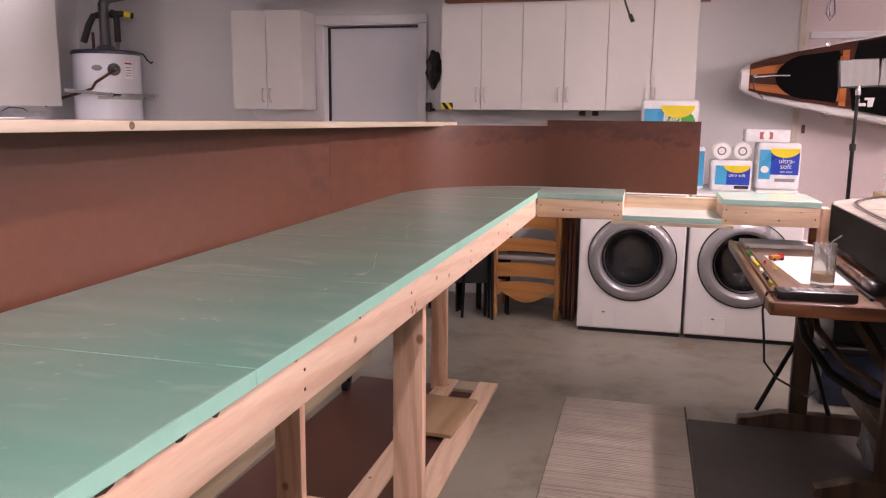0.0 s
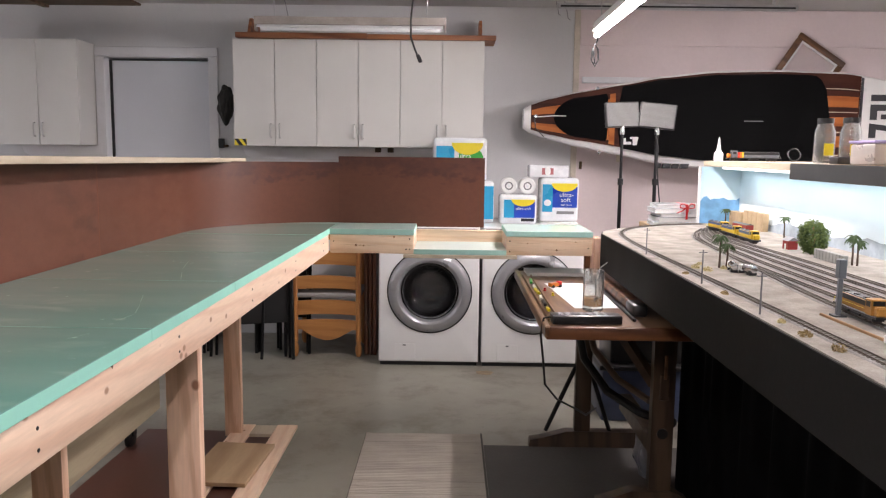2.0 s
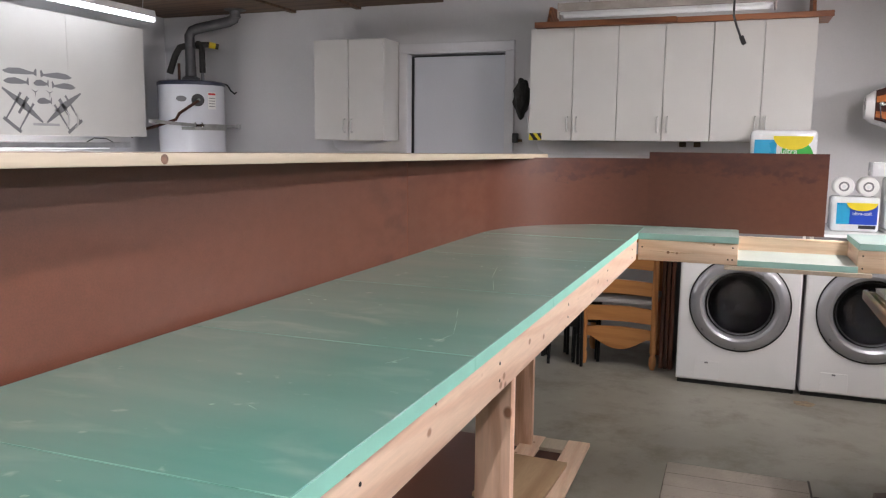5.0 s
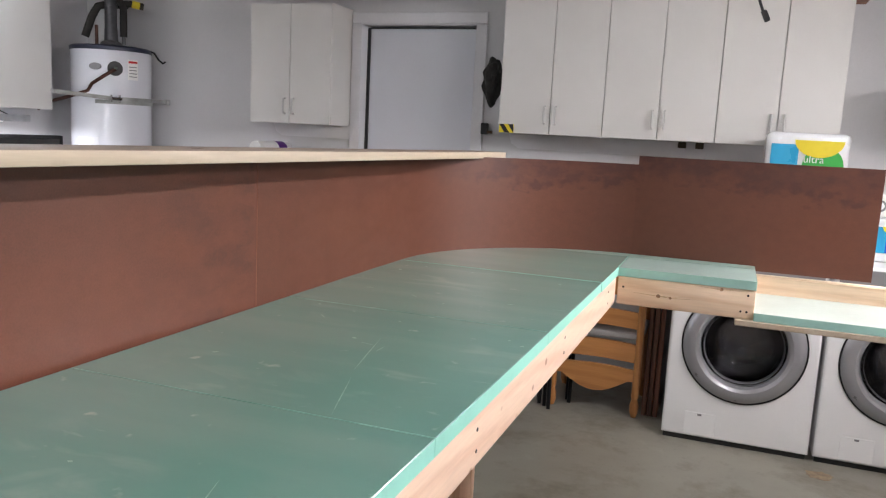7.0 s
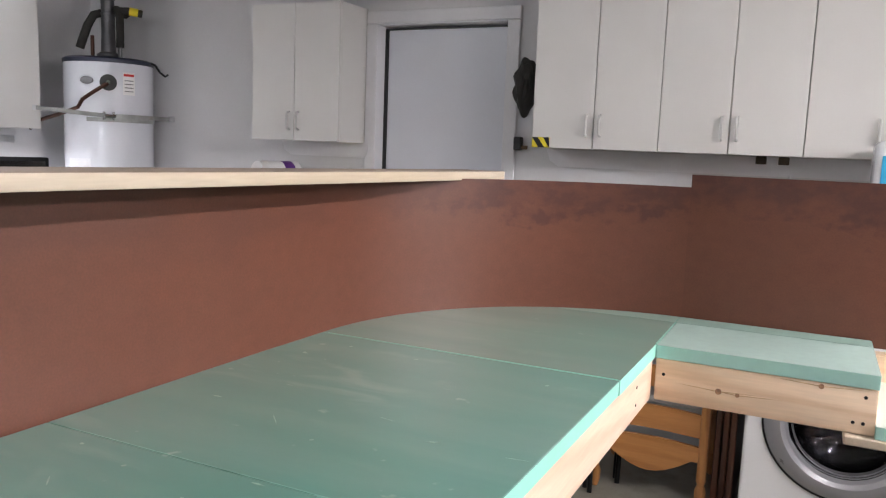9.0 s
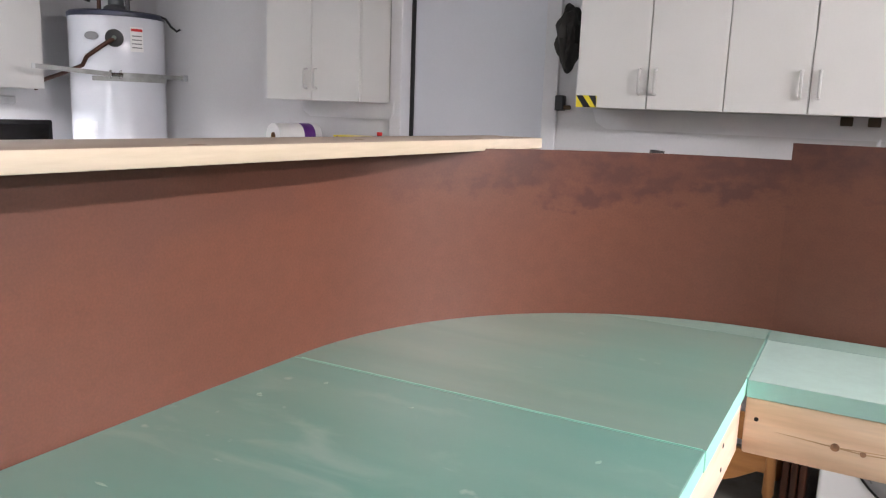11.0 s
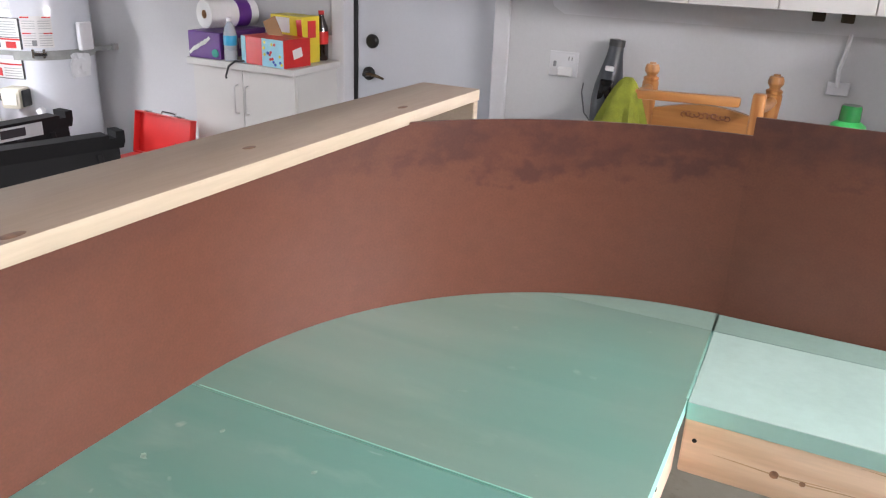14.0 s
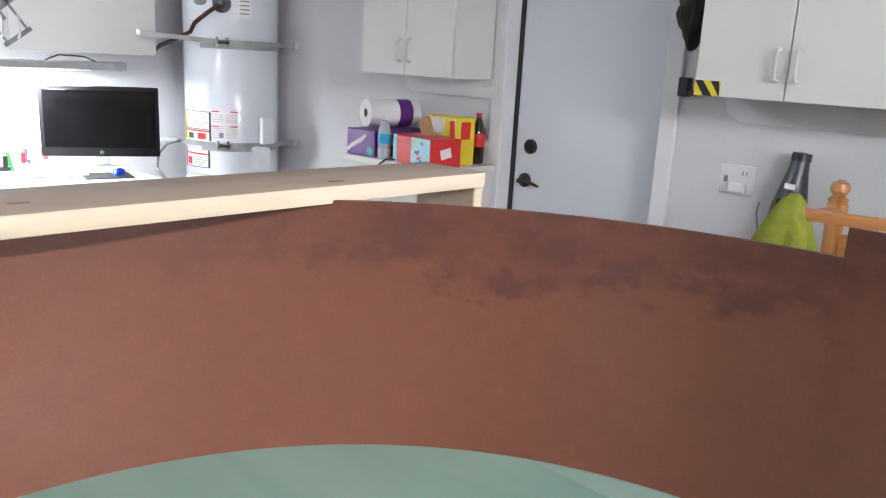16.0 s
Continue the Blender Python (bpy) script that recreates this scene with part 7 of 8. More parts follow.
loco((1.735, 4.06, 1.4305), 176, TURQ, ORANGE, BLACK, "black model locomotive with rainbow stripes on the upper deck", rail=GREYP, length=0.27, bands=(RED, ORANGE, YELLOW))
rc = thing("boxcar", "dark red model freight car on the yard track", "freight car", (1.53, 3.6, LT + 0.002), rz=-88)
part("body", box(B(), -0.08, 0.08, -0.017, 0.017, 0.012, 0.058, 0.002), mat("oxide_red", (0.3, 0.03, 0.025), 0.6), rc)
part("roof", prism(B(), [(-0.019, 0.0582), (0.019, 0.0582), (0.0, 0.064)], -0.082, 0.082, "x"), ROOFG, rc)
for x in (-0.055, 0.055):
    part("truck", box(B(), x - 0.02, x + 0.02, -0.013, 0.013, 0.002, 0.0118, 0.001), BLACK, rc)


def palm(x, y, h, seed):
    r = random.Random(seed)
    t = thing("model_palm", "small model palm tree with drooping fronds", "model tree", (x, y, LT), rz=r.random() * 360, group="model palms")
    part("trunk", tube(B(), [(0, 0, -0.001), (0.002, 0, h * 0.5), (0.0, 0.002, h * 0.85)], [0.004, 0.003, 0.0026], 8), DARKWOOD, t)
    bm = B()
    for k in range(26):
        a, up = r.random() * 6.283, r.uniform(-0.2, 1.0)
        L_ = r.uniform(0.02, 0.032)
        prev = None
        for i in range(5):
            f_ = i / 4
            rad, z = L_ * f_, h * 0.85 + up * L_ * 0.7 * f_ - 0.026 * f_ * f_
            w_ = 0.005 * math.sin(math.pi * min(0.95, f_ + 0.12))
            ca, sa = math.cos(a), math.sin(a)
            row = [bm.verts.new((rad * ca - w_ * sa, rad * sa + w_ * ca, z - 0.003)), bm.verts.new((rad * ca, rad * sa, z)), bm.verts.new((rad * ca + w_ * sa, rad * sa - w_ * ca, z - 0.003))]
            if prev:
                bm.faces.new((prev[0], prev[1], row[1], row[0]))
                bm.faces.new((prev[1], prev[2], row[2], row[1]))
            prev = row
    part("fronds", bm, mat("palm_green", (0.05, 0.09, 0.03), 0.8, var=0.3) if "palm_green" not in bpy.data.materials else bpy.data.materials["palm_green"], t)


palm(1.085, 2.6, 0.125, 1)
palm(1.1, 2.575, 0.095, 2)
palm(1.715, 3.585, 0.11, 3)
palm(1.575, 2.7, 0.12, 5)
palm(1.585, 2.685, 0.1, 4)
palm(1.66, 4.2, 0.1, 6)
tr = thing("model_tree", "dense green model tree beside the backdrop", "model tree", (1.575, 3.0, LT))
part("trunk", tube(B(), [(0, 0, -0.001), (0.003, 0, 0.06), (0, 0.003, 0.11)], [0.008, 0.006, 0.003], 8), CARD, tr)
bm = B()
r_ = random.Random(11)
for k in range(3600):
    a, b_ = r_.random() * 6.283, math.acos(r_.uniform(-1, 1))
    q = Vector((math.sin(b_) * math.cos(a), math.sin(b_) * math.sin(a), math.cos(b_)))
    rad = (0.05 + 0.017 * noise.noise(q * 2.8) + 0.008 * noise.noise(q * 7)) * r_.uniform(0.72, 1.04)
    p = Vector((q.x * rad, q.y * rad, 0.062 + q.z * rad * 1.25))
    u = Vector((r_.uniform(-1, 1), r_.uniform(-1, 1), r_.uniform(-1, 1))).normalized() * 0.0048
    w_ = u.orthogonal().normalized() * 0.0036
    bm.faces.new([bm.verts.new(p + d_) for d_ in (u, w_, -u, -w_)])
tagged(part("crown", bm, mat("tree_green", (0.13, 0.17, 0.04), 0.85, var=0.45, scale=60, dark=(0.035, 0.075, 0.02)), tr))
sh = thing("model_shed", "small red model shed with a grey roof", "model building", (1.555, 3.15, LT), rz=6)
part("walls", box(B(), -0.02, 0.02, -0.022, 0.022, 0, 0.034, 0.0008), mat("barn_red", (0.32, 0.03, 0.025), 0.6), sh)
part("roof", prism(B(), [(-0.024, 0.0345), (0.024, 0.0345), (0, 0.05)], -0.026, 0.026, "y"), GREYP, sh)
part("door", box(B(), -0.0212, -0.0202, -0.006, 0.006, 0.0, 0.022), PAPER, sh)
TANCARD = mat("tan_card", (0.4, 0.29, 0.17), 0.8, var=0.15, scale=30)
wl = thing("model_building", "tan card warehouse wall behind the trains", "model building", (1.735, 4.045, LT))
part("wall", box(B(), -0.02, 0.012, -0.2, 0.05, 0, 0.088, 0.001), TANCARD, wl)
part("wall", box(B(), -0.03, 0.01, 0.052, 0.225, 0, 0.073, 0.001), TANCARD, wl)
for k in range(4):
    part("pilaster", box(B(), -0.023, -0.0201, -0.19 + 0.06 * k, -0.182 + 0.06 * k, 0, 0.086), TANCARD, wl)
for k in range(9):
    cn = tagged(solo("model_container", box(B(), -0.01, 0.01, -0.011, 0.011, 0, 0.035, 0.002), mat("grey_corrugated", (0.3, 0.3, 0.28), 0.7) if k == 0 else bpy.data.materials["grey_corrugated"], "grey model wall block beside the tree", "model block", "grey blocks"))
    cn.matrix_world = pose(1.54, 2.88 - 0.024 * k, LT)
for y in (2.92, 2.27, 1.84, 1.3):
    po = thing("utility_pole", "thin grey model utility pole", "model pole", (0.922, y, LT), group="model poles")
    part("pole", tube(B(), [(0, 0, -0.001), (0, 0, 0.1)], [0.0026, 0.0018], 8), GREYINK, po)
    part("cross_arm", box(B(), -0.012, 0.012, -0.001, 0.001, 0.09, 0.0925), GREYINK, po)
for x, y in ((1.1, 1.83), (1.16, 1.66)):
    sg = thing("signal_post", "grey model signal post with a square head", "model signal", (x, y, LT), group="model signals")
    part("post", box(B(), -0.005, 0.005, -0.005, 0.005, -0.001, 0.09, 0.001), TURQ, sg)
    part("head", box(B(), -0.009, 0.009, -0.01, 0.01, 0.0905, 0.135, 0.002), TURQ, sg)
    part("base", box(B(), -0.014, 0.014, -0.014, 0.014, 0.0, 0.004), ROOFG, sg)
for x, y, rz in ((1.098, 2.512, 80), (1.125, 2.452, 100)):
    vt = thing("model_truck", "silver model tank truck on the sand", "model truck", (x, y, LT + 0.001), rz, group="model trucks")
    part("tank", lathe(B(), [(0.0, -0.035), (0.011, -0.033), (0.012, 0.02), (0.0, 0.022)], 14, (0, 0, 0.02), "x"), CHROME, vt)
    part("cab", box(B(), 0.026, 0.044, -0.011, 0.011, 0.006, 0.028, 0.003), PAPER, vt)
    part("windscreen", box(B(), 0.0442, 0.0448, -0.009, 0.009, 0.017, 0.026), BLACK, vt)
    for w_ in (-0.025, -0.012, 0.032):
        part("wheels", lathe(B(), [(0.0055, -0.011), (0.0055, 0.011)], 12, (w_, 0, 0.0058), "y"), BLACK, vt)
r_ = random.Random(21)
for k in range(9):
    bm = B()
    rad = r_.uniform(0.008, 0.018)
    for i in range(160):
        q = Vector((r_.gauss(0, 1), r_.gauss(0, 1), abs(r_.gauss(0, 0.8)))).normalized() * rad * r_.uniform(0.4, 1)
        u = Vector((r_.uniform(-1, 1), r_.uniform(-1, 1), r_.uniform(-1, 1))).normalized() * 0.0025
        w_ = u.orthogonal().normalized() * 0.002
        bm.faces.new([bm.verts.new(q + d_) for d_ in (u, w_, -u, -w_)])
    nm = "dry_brush" if k % 2 else "straw_brush"
    colr = (0.3, 0.22, 0.1) if k % 2 else (0.55, 0.46, 0.24)
    b_ = solo("scrub_bush", bm, bpy.data.materials.get(nm) or mat(nm, colr, 0.95, var=0.3), "tuft of dry model scrub", "scrub", "scrub tufts")
    b_.matrix_world = pose((0.935, 0.93, 1.0, 0.93, 1.09, 0.93, 1.02, 0.94, 1.04)[k], (1.75, 1.62, 2.58, 2.1, 2.57, 2.45, 2.52, 1.5, 2.66)[k], LT)
wbx = solo("resin_block", box(B(), -0.014, 0.014, -0.02, 0.02, 0, 0.016, 0.002), PAPER, "small white block beside the track", "block", at=(1.085, 1.56, LT), rz=20)
lsd = solo("loading_strip", box(B(), -0.003, 0.003, -0.16, 0.16, 0, 0.006, 0.001), CARD, "thin rusty rail strip on the sand", "strip", at=(1.07, 1.68, LT), rz=2)

# on the upper deck
gl = thing("glue_bottle", "white glue bottle with a pointed nozzle", "bottle", (1.625, 4.26, 1.4305))
part("bottle", lathe(B(), [(0.022, 0), (0.024, 0.004), (0.024, 0.04), (0.012, 0.055)], 18), PAPER, gl)
part("nozzle", lathe(B(), [(0.013, 0.054), (0.009, 0.075), (0.003, 0.125), (0.0, 0.126)], 14), PAPER, gl)
JARGLASS = mat("dusty_clear_plastic", (0.93, 0.95, 0.94), 0.04, var=0.03, bump=0, trans=0.93)
for x, y in ((1.79, 3.42), (1.86, 3.34)):
    jr = thing("glass_jar", "clear glass jar with a dark lid and yellow label", "jar", (x, y, 1.4305), group="jars")
    part("jar", lathe(B(), [(0.038, 0), (0.042, 0.008), (0.042, 0.135), (0.031, 0.165), (0.031, 0.175), (0.029, 0.175), (0.029, 0.165), (0.0395, 0.133), (0.0395, 0.01), (0.0, 0.008)], 28), JARGLASS, jr)
    part("lid", lathe(B(), [(0.033, 0.17), (0.033, 0.192), (0.0, 0.193)], 28), BLACK, jr)
    part("label", shifted(box(B(), -0.02, 0.02, -0.0435, -0.0422, 0.035, 0.085), pose(0, 0, 0)), YELLOW, jr)
tbx = thing("plastic_tub", "clear plastic tub with a lilac lid", "tub", (1.86, 3.02, 1.4305), rz=4)
part("tub", box(B(), -0.12, 0.13, -0.08, 0.08, 0, 0.08, 0.01, 2), mat("frosted_plastic", (0.62, 0.58, 0.55), 0.3, trans=0.4, bump=0), tbx)
part("lid", box(B(), -0.125, 0.135, -0.085, 0.085, 0.0805, 0.092, 0.004), mat("lilac_plastic", (0.45, 0.38, 0.72), 0.35), tbx)
solo("wire_coil", tube(B(), [(0.032 * math.cos(q), 0.006 * math.sin(3 * q), 0.034 + 0.03 * math.sin(q)) for q in [k * 0.42 for k in range(31)]], 0.003, 6), BLACK, "small coil of black wire on the deck", "wire coil", at=(1.93, 4.03, 1.4335))
solo("hand_controller", box(B(), -0.07, 0.07, -0.03, 0.03, 0, 0.03, 0.006, 2), BLACK, "black train controller on the upper deck", "controller", at=(1.79, 3.2, 1.4305), rz=8)

# ---- drafting table ----
ZD = 0.858
dt = thing("drafting_table", "worn mahogany drafting table on a trestle stand", "drafting table", (0, 0, 0))
part("tabletop", box(B(), 0.545, 1.12, 2.72, 4.0, ZD - 0.03, ZD, 0.003), DESKTOP, dt)
part("end_moulding", box(B(), 0.53, 1.12, 2.695, 2.7195, ZD - 0.045, ZD + 0.001, 0.005, 2), DESKEDGE, dt)
part("side_moulding", box(B(), 0.525, 0.5445, 2.695, 4.02, ZD - 0.04, ZD + 0.003, 0.004), DESKTOP, dt)
pl = part("pencil_ledge", box(B(), 0.546, 0.552, 2.78, 3.85, ZD, ZD + 0.014, 0.002), DESKTOP, dt)
part("ledge_lip", box(B(), 0.585, 0.591, 2.78, 3.85, ZD, ZD + 0.01, 0.002), DESKTOP, pl)
tr_ = part("instrument_rail", box(B(), 0.872, 0.915, 2.985, 3.78, ZD + 0.006, ZD + 0.048, 0.008, 2), DESKEDGE, dt, "reddish wooden instrument rail")
part("rail_end", box(B(), 0.866, 0.925, 2.86, 2.984, ZD + 0.003, ZD + 0.05, 0.012, 2), BLACK, tr_, "black end clamp")
part("rail_guide", box(B(), 0.855, 0.868, 2.8, 3.78, ZD + 0.0005, ZD + 0.012, 0.003), BLACKMET, tr_)
part("rail_foot", box(B(), 0.872, 0.915, 3.0, 3.77, ZD + 0.0005, ZD + 0.0055), BLACK, tr_)
part("tilt_post", box(B(), 0.862, 0.905, 3.885, 3.92, ZD + 0.0005, ZD + 0.11, 0.004), DESKEDGE, dt)
up = part("upright", prism(B(), [(1.02, 0.06), (1.11, 0.06)] + [(1.065 + 0.045 * math.cos(radians(12 * k)), ZD - 0.08 + 0.045 * math.sin(radians(12 * k))) for k in range(16)], 3.1, 3.145, "y"), DARKWOOD, dt)
for z in (0.74, 0.33):
    part("peg_hole", lathe(B(), [(0.022, 0), (0.022, -0.006), (0.0, -0.006)], 18, (1.065, 3.0995, z), "y"), BLACK, up)
part("slot_plate", box(B(), 1.045, 1.085, 3.09, 3.0995, 0.47, 0.58, 0.004), DARKWOOD, up)
part("slot_bolt", box(B(), 1.058, 1.072, 3.085, 3.0895, 0.56, 0.66, 0.003), DESKTOP, up)
part("upright", box(B(), 0.82, 0.9, 3.78, 3.825, 0.06, ZD - 0.031, 0.006, 2), DARKWOOD, dt)
for y in (3.77, 3.09):
    part("foot", prism(B(), [(0.595 if y > 3.5 else 0.8, 0), (1.18, 0), (1.18, 0.05), (1.12, 0.085), (0.78 if y > 3.5 else 0.95, 0.085), (0.66 if y > 3.5 else 0.85, 0.05), (0.6 if y > 3.5 else 0.81, 0.04)], y, y + 0.06, "y"), DARKWOOD, dt)
part("brace", tube(B(), [(0.68, 3.8, 0.08), (0.86, 3.8, 0.5)], 0.011, 8), BLACKMET, dt)
part("brace", tube(B(), [(1.0, 3.8, 0.08), (0.86, 3.8, 0.5)], 0.011, 8), BLACKMET, dt)
part("diagonal", tube(B(), [(0.84, 3.165, ZD - 0.04), (1.04, 3.165, 0.52)], 0.026, 4), DARKWOOD, dt)
part("curved_arm", tube(B(), [(0.82, 3.7, 0.82), (0.8, 3.68, 0.66), (0.83, 3.62, 0.5), (0.92, 3.5, 0.38), (1.04, 3.35, 0.33), (1.14, 3.2, 0.34)], 0.02, 10), BLACKMET, dt)
part("curved_arm", tube(B(), [(0.87, 3.72, 0.82), (0.85, 3.7, 0.68), (0.88, 3.64, 0.54), (0.97, 3.52, 0.43), (1.08, 3.37, 0.38)], 0.016, 10), DARKWOOD, dt)
part("lower_rail", box(B(), 1.04, 1.1, 3.15, 3.79, 0.2, 0.28, 0.005), DARKWOOD, dt)
solo("drawing_sheet", box(B(), -0.1, 0.13, -0.3, 0.28, 0, 0.0012), PAPER, "white drawing sheet on the table", "paper", at=(0.755, 3.34, ZD + 0.0005), rz=5)
pd = thing("drawing_pad", "white drawing pad at the end of the table", "pad", (0.7, 3.9, ZD + 0.0005), rz=2)
part("page_block", box(B(), -0.13, 0.17, -0.08, 0.08, 0, 0.016, 0.002), PAPER, pd)
part("cover", box(B(), -0.132, 0.172, -0.082, 0.082, 0.0162, 0.019, 0.001), mat("pale_grey_card", (0.6, 0.6, 0.62), 0.6), pd)
mg = thing("glass_mug", "tall clear glass mug with a little coffee in it", "mug", (0.745, 3.0, ZD + 0.0005))
gm = part("glass", lathe(B(), [(0.036, 0), (0.04, 0.004), (0.039, 0.15), (0.0395, 0.158), (0.0355, 0.158), (0.035, 0.02), (0.0, 0.016)], 28), JARGLASS, mg)
part("coffee", lathe(B(), [(0.0, 0.0165), (0.0345, 0.021), (0.0345, 0.052), (0.0, 0.052)], 24), mat("coffee", (0.3, 0.17, 0.07), 0.2, bump=0), mg)
gm.visible_shadow = False
gm = part("handle", tube(B(), [(0.0, -0.038, 0.13), (0.0, -0.062, 0.128), (0.0, -0.072, 0.1), (0.0, -0.068, 0.06), (0.0, -0.038, 0.045)], 0.006, 10), JARGLASS, mg)
gm.visible_shadow = False
part("spoon", tube(B(), [(0.01, 0.0, 0.03), (0.025, 0.01, 0.165), (0.055, 0.02, 0.185)], 0.003, 6), CHROME, mg)
rm = thing("handset", "black remote throttle with grey keys and a cord", "handset", (0.68, 2.775, ZD + 0.0005), rz=2)
part("case", box(B(), -0.125, 0.125, -0.035, 0.035, 0, 0.032, 0.006, 2), BLACK, rm)
for k in range(7):
    for j in range(3):
        part("key", box(B(), -0.1 + 0.026 * k, -0.084 + 0.026 * k, -0.022 + 0.016 * j, -0.012 + 0.016 * j, 0.0321, 0.035, 0.001), GREYP, rm)
part("cord", shifted(tube(B(), [(0.56, 2.78, ZD + 0.02), (0.53, 2.78, ZD + 0.015), (0.522, 2.79, ZD - 0.05), (0.538, 2.82, 0.7), (0.548, 2.84, 0.61), (0.6, 2.88, 0.54), (0.68, 2.98, 0.475), (0.77, 3.2, 0.37), (0.87, 3.5, 0.3)], 0.0042, 8), rm.matrix_world.inverted()), BLACK, rm, "black cord")
for k, (y, m_, ln) in enumerate(((3.62, GREEN, 0.09), (3.48, PAPER, 0.1), (3.36, YELLOW, 0.1), (3.22, PAPER, 0.08), (3.1, BLACK, 0.09), (2.98, YELLOW, 0.05))):
    pe = thing("marker_pen", "marker pen lying in the pencil ledge", "pen", (0.569, y, ZD + 0.008), rz=90 + (k % 3 - 1) * 4, group="marker pens")
    part("barrel", lathe(B(), [(0.006, -ln / 2), (0.007, -ln / 2 + 0.004), (0.007, ln / 4), (0.005, ln / 4 + 0.003)], 10, (0, 0, 0), "x"), m_, pe)
    part("cap", lathe(B(), [(0.0075, ln / 4), (0.0075, ln / 2), (0.004, ln / 2 + 0.003)], 10, (0, 0, 0), "x"), BLACK if k % 2 else m_, pe)
tc_ = thing("toy_truck", "small red and orange toy truck on the drawing", "toy", (0.665, 3.5, ZD + 0.002), rz=30)
part("bed", box(B(), -0.03, 0.012, -0.013, 0.013, 0.006, 0.022, 0.002), ORANGE, tc_)
part("cab", box(B(), 0.013, 0.032, -0.012, 0.012, 0.006, 0.028, 0.003), RED, tc_)
for x in (-0.018, 0.022):
    part("wheels", lathe(B(), [(0.007, -0.014), (0.007, 0.014)], 12, (x, 0, 0.0072), "y"), BLACK, tc_)
for x, y, m_ in ((0.61, 3.42, RED), (0.63, 3.3, YELLOW)):
    solo("push_pin", lathe(B(), [(0.006, 0), (0.008, 0.003), (0.004, 0.006), (0.006, 0.013), (0, 0.014)], 10), m_, "tiny coloured push pin on the table", "pin", "pins", at=(x, y, ZD + 0.0005))
# storage under the tables
for x, y, z, w_, d_, h, m_, lab in ((1.26, 4.35, 0.0, 0.5, 0.4, 0.32, mat("smoky_tub", (0.055, 0.075, 0.15), 0.35, trans=0.1, bump=0, var=0.5, scale=5), "smoky blue plastic storage tub on the floor"), (1.28, 4.35, 0.3215, 0.46, 0.36, 0.22, BLACK, "black plastic storage tub stacked on another"), (1.3, 4.36, 0.543, 0.4, 0.3, 0.12, mat("navy_tub", (0.02, 0.04, 0.14), 0.4), "dark blue plastic box stacked on tubs")):
    c = thing("storage_tub", lab, "storage tub", (x, y, z), group="storage tubs")
    part("tub", box(B(), -w_ / 2 + 0.02, w_ / 2 - 0.02, -d_ / 2 + 0.02, d_ / 2 - 0.02, 0, h - 0.03, 0.015, 2), m_, c)
    part("lid", box(B(), -w_ / 2, w_ / 2, -d_ / 2, d_ / 2, h - 0.0295, h - 0.001, 0.006), BLACK, c)
solo("pink_cloth", box(B(), -0.06, 0.06, -0.05, 0.05, 0, 0.05, 0.02, 2), mat("magenta_cloth", (0.4, 0.05, 0.35), 0.8), "pink folded cloth on the tubs", "cloth", at=(1.2, 4.3, 0.6635))
bm = bmesh.new()
bmesh.ops.create_icosphere(bm, subdivisions=4, radius=1)
for v in bm.verts:
    k_ = 1 + 0.3 * noise.noise(v.co * 2.1) + 0.12 * noise.noise(v.co * 5)
    v.co = Vector((v.co.x * 0.07 * k_, v.co.y * 0.09 * k_, max(-0.13, v.co.z * 0.15 * k_) + 0.13))
solo("plastic_bag", bm, mat("grey_film_bag", (0.2, 0.21, 0.23), 0.3, bump=0.3, fine=20), "pale crumpled plastic bag standing on the floor", "bag", at=(1.12, 3.44, 0.001))

# ---- paddle board on the back wall ----
BX0, LEN, ZBRD = 0.715, 3.3, 1.708
WPTS = [(0.0, 0.07), (0.012, 0.1), (0.05, 0.145), (0.12, 0.2), (0.22, 0.262), (0.3, 0.315), (0.42, 0.36), (0.55, 0.372), (0.7, 0.36), (0.84, 0.285), (0.94, 0.19), (1.0, 0.13)]


def half_width(f):
    for (a, wa), (b, wb) in zip(WPTS, WPTS[1:]):
        if f <= b:
            q = (f - a) / (b - a)
            q = q * q * (3 - 2 * q) * 0.35 + q * 0.65
            return wa + (wb - wa) * q
    return WPTS[-1][1]


pb = thing("paddle_board", "white paddle board with a wood-look deck and black pad", "paddle board", (0, 0, 0))
bm = B()
rows = []
for k in range(81):
    f_ = k / 80
    w_ = half_width(f_)
    x = BX0 + f_ * LEN
    row = []
    for i in range(20):
        a = 2 * math.pi * i / 20
        c_, s_ = math.cos(a), math.sin(a)
        row.append(bm.verts.new((x, 5.85 - 0.06 * math.copysign(abs(s_) ** 0.6, s_), ZBRD + 0.004 * math.sin(f_ * 3) + w_ * math.copysign(abs(c_) ** 0.75, c_))))
    rows.append(row)
for u, v in zip(rows, rows[1:]):
    for i in range(20):
        bm.faces.new((u[i], u[(i + 1) % 20], v[(i + 1) % 20], v[i]))
bm.faces.new(rows[0])
bm.faces.new(rows[-1][::-1])
part("hull", bm, mat("board_white", (0.74, 0.73, 0.72), 0.3, var=0.04, coat=0.3), pb)
WOODD = wood("board_dark_wood", (0.06, 0.016, 0.009), (0.036, 0.01, 0.006), "x", rough=0.5, spec=0.15)
WOODL = wood("board_light_wood", (0.4, 0.125, 0.033), (0.3, 0.085, 0.022), "x", rough=0.5, spec=0.15)
PAD = mat("deck_pad", (0.0034, 0.0034, 0.0037), 0.9, var=0.2, scale=30, fine=300, bump=0.3, spec=0.08)


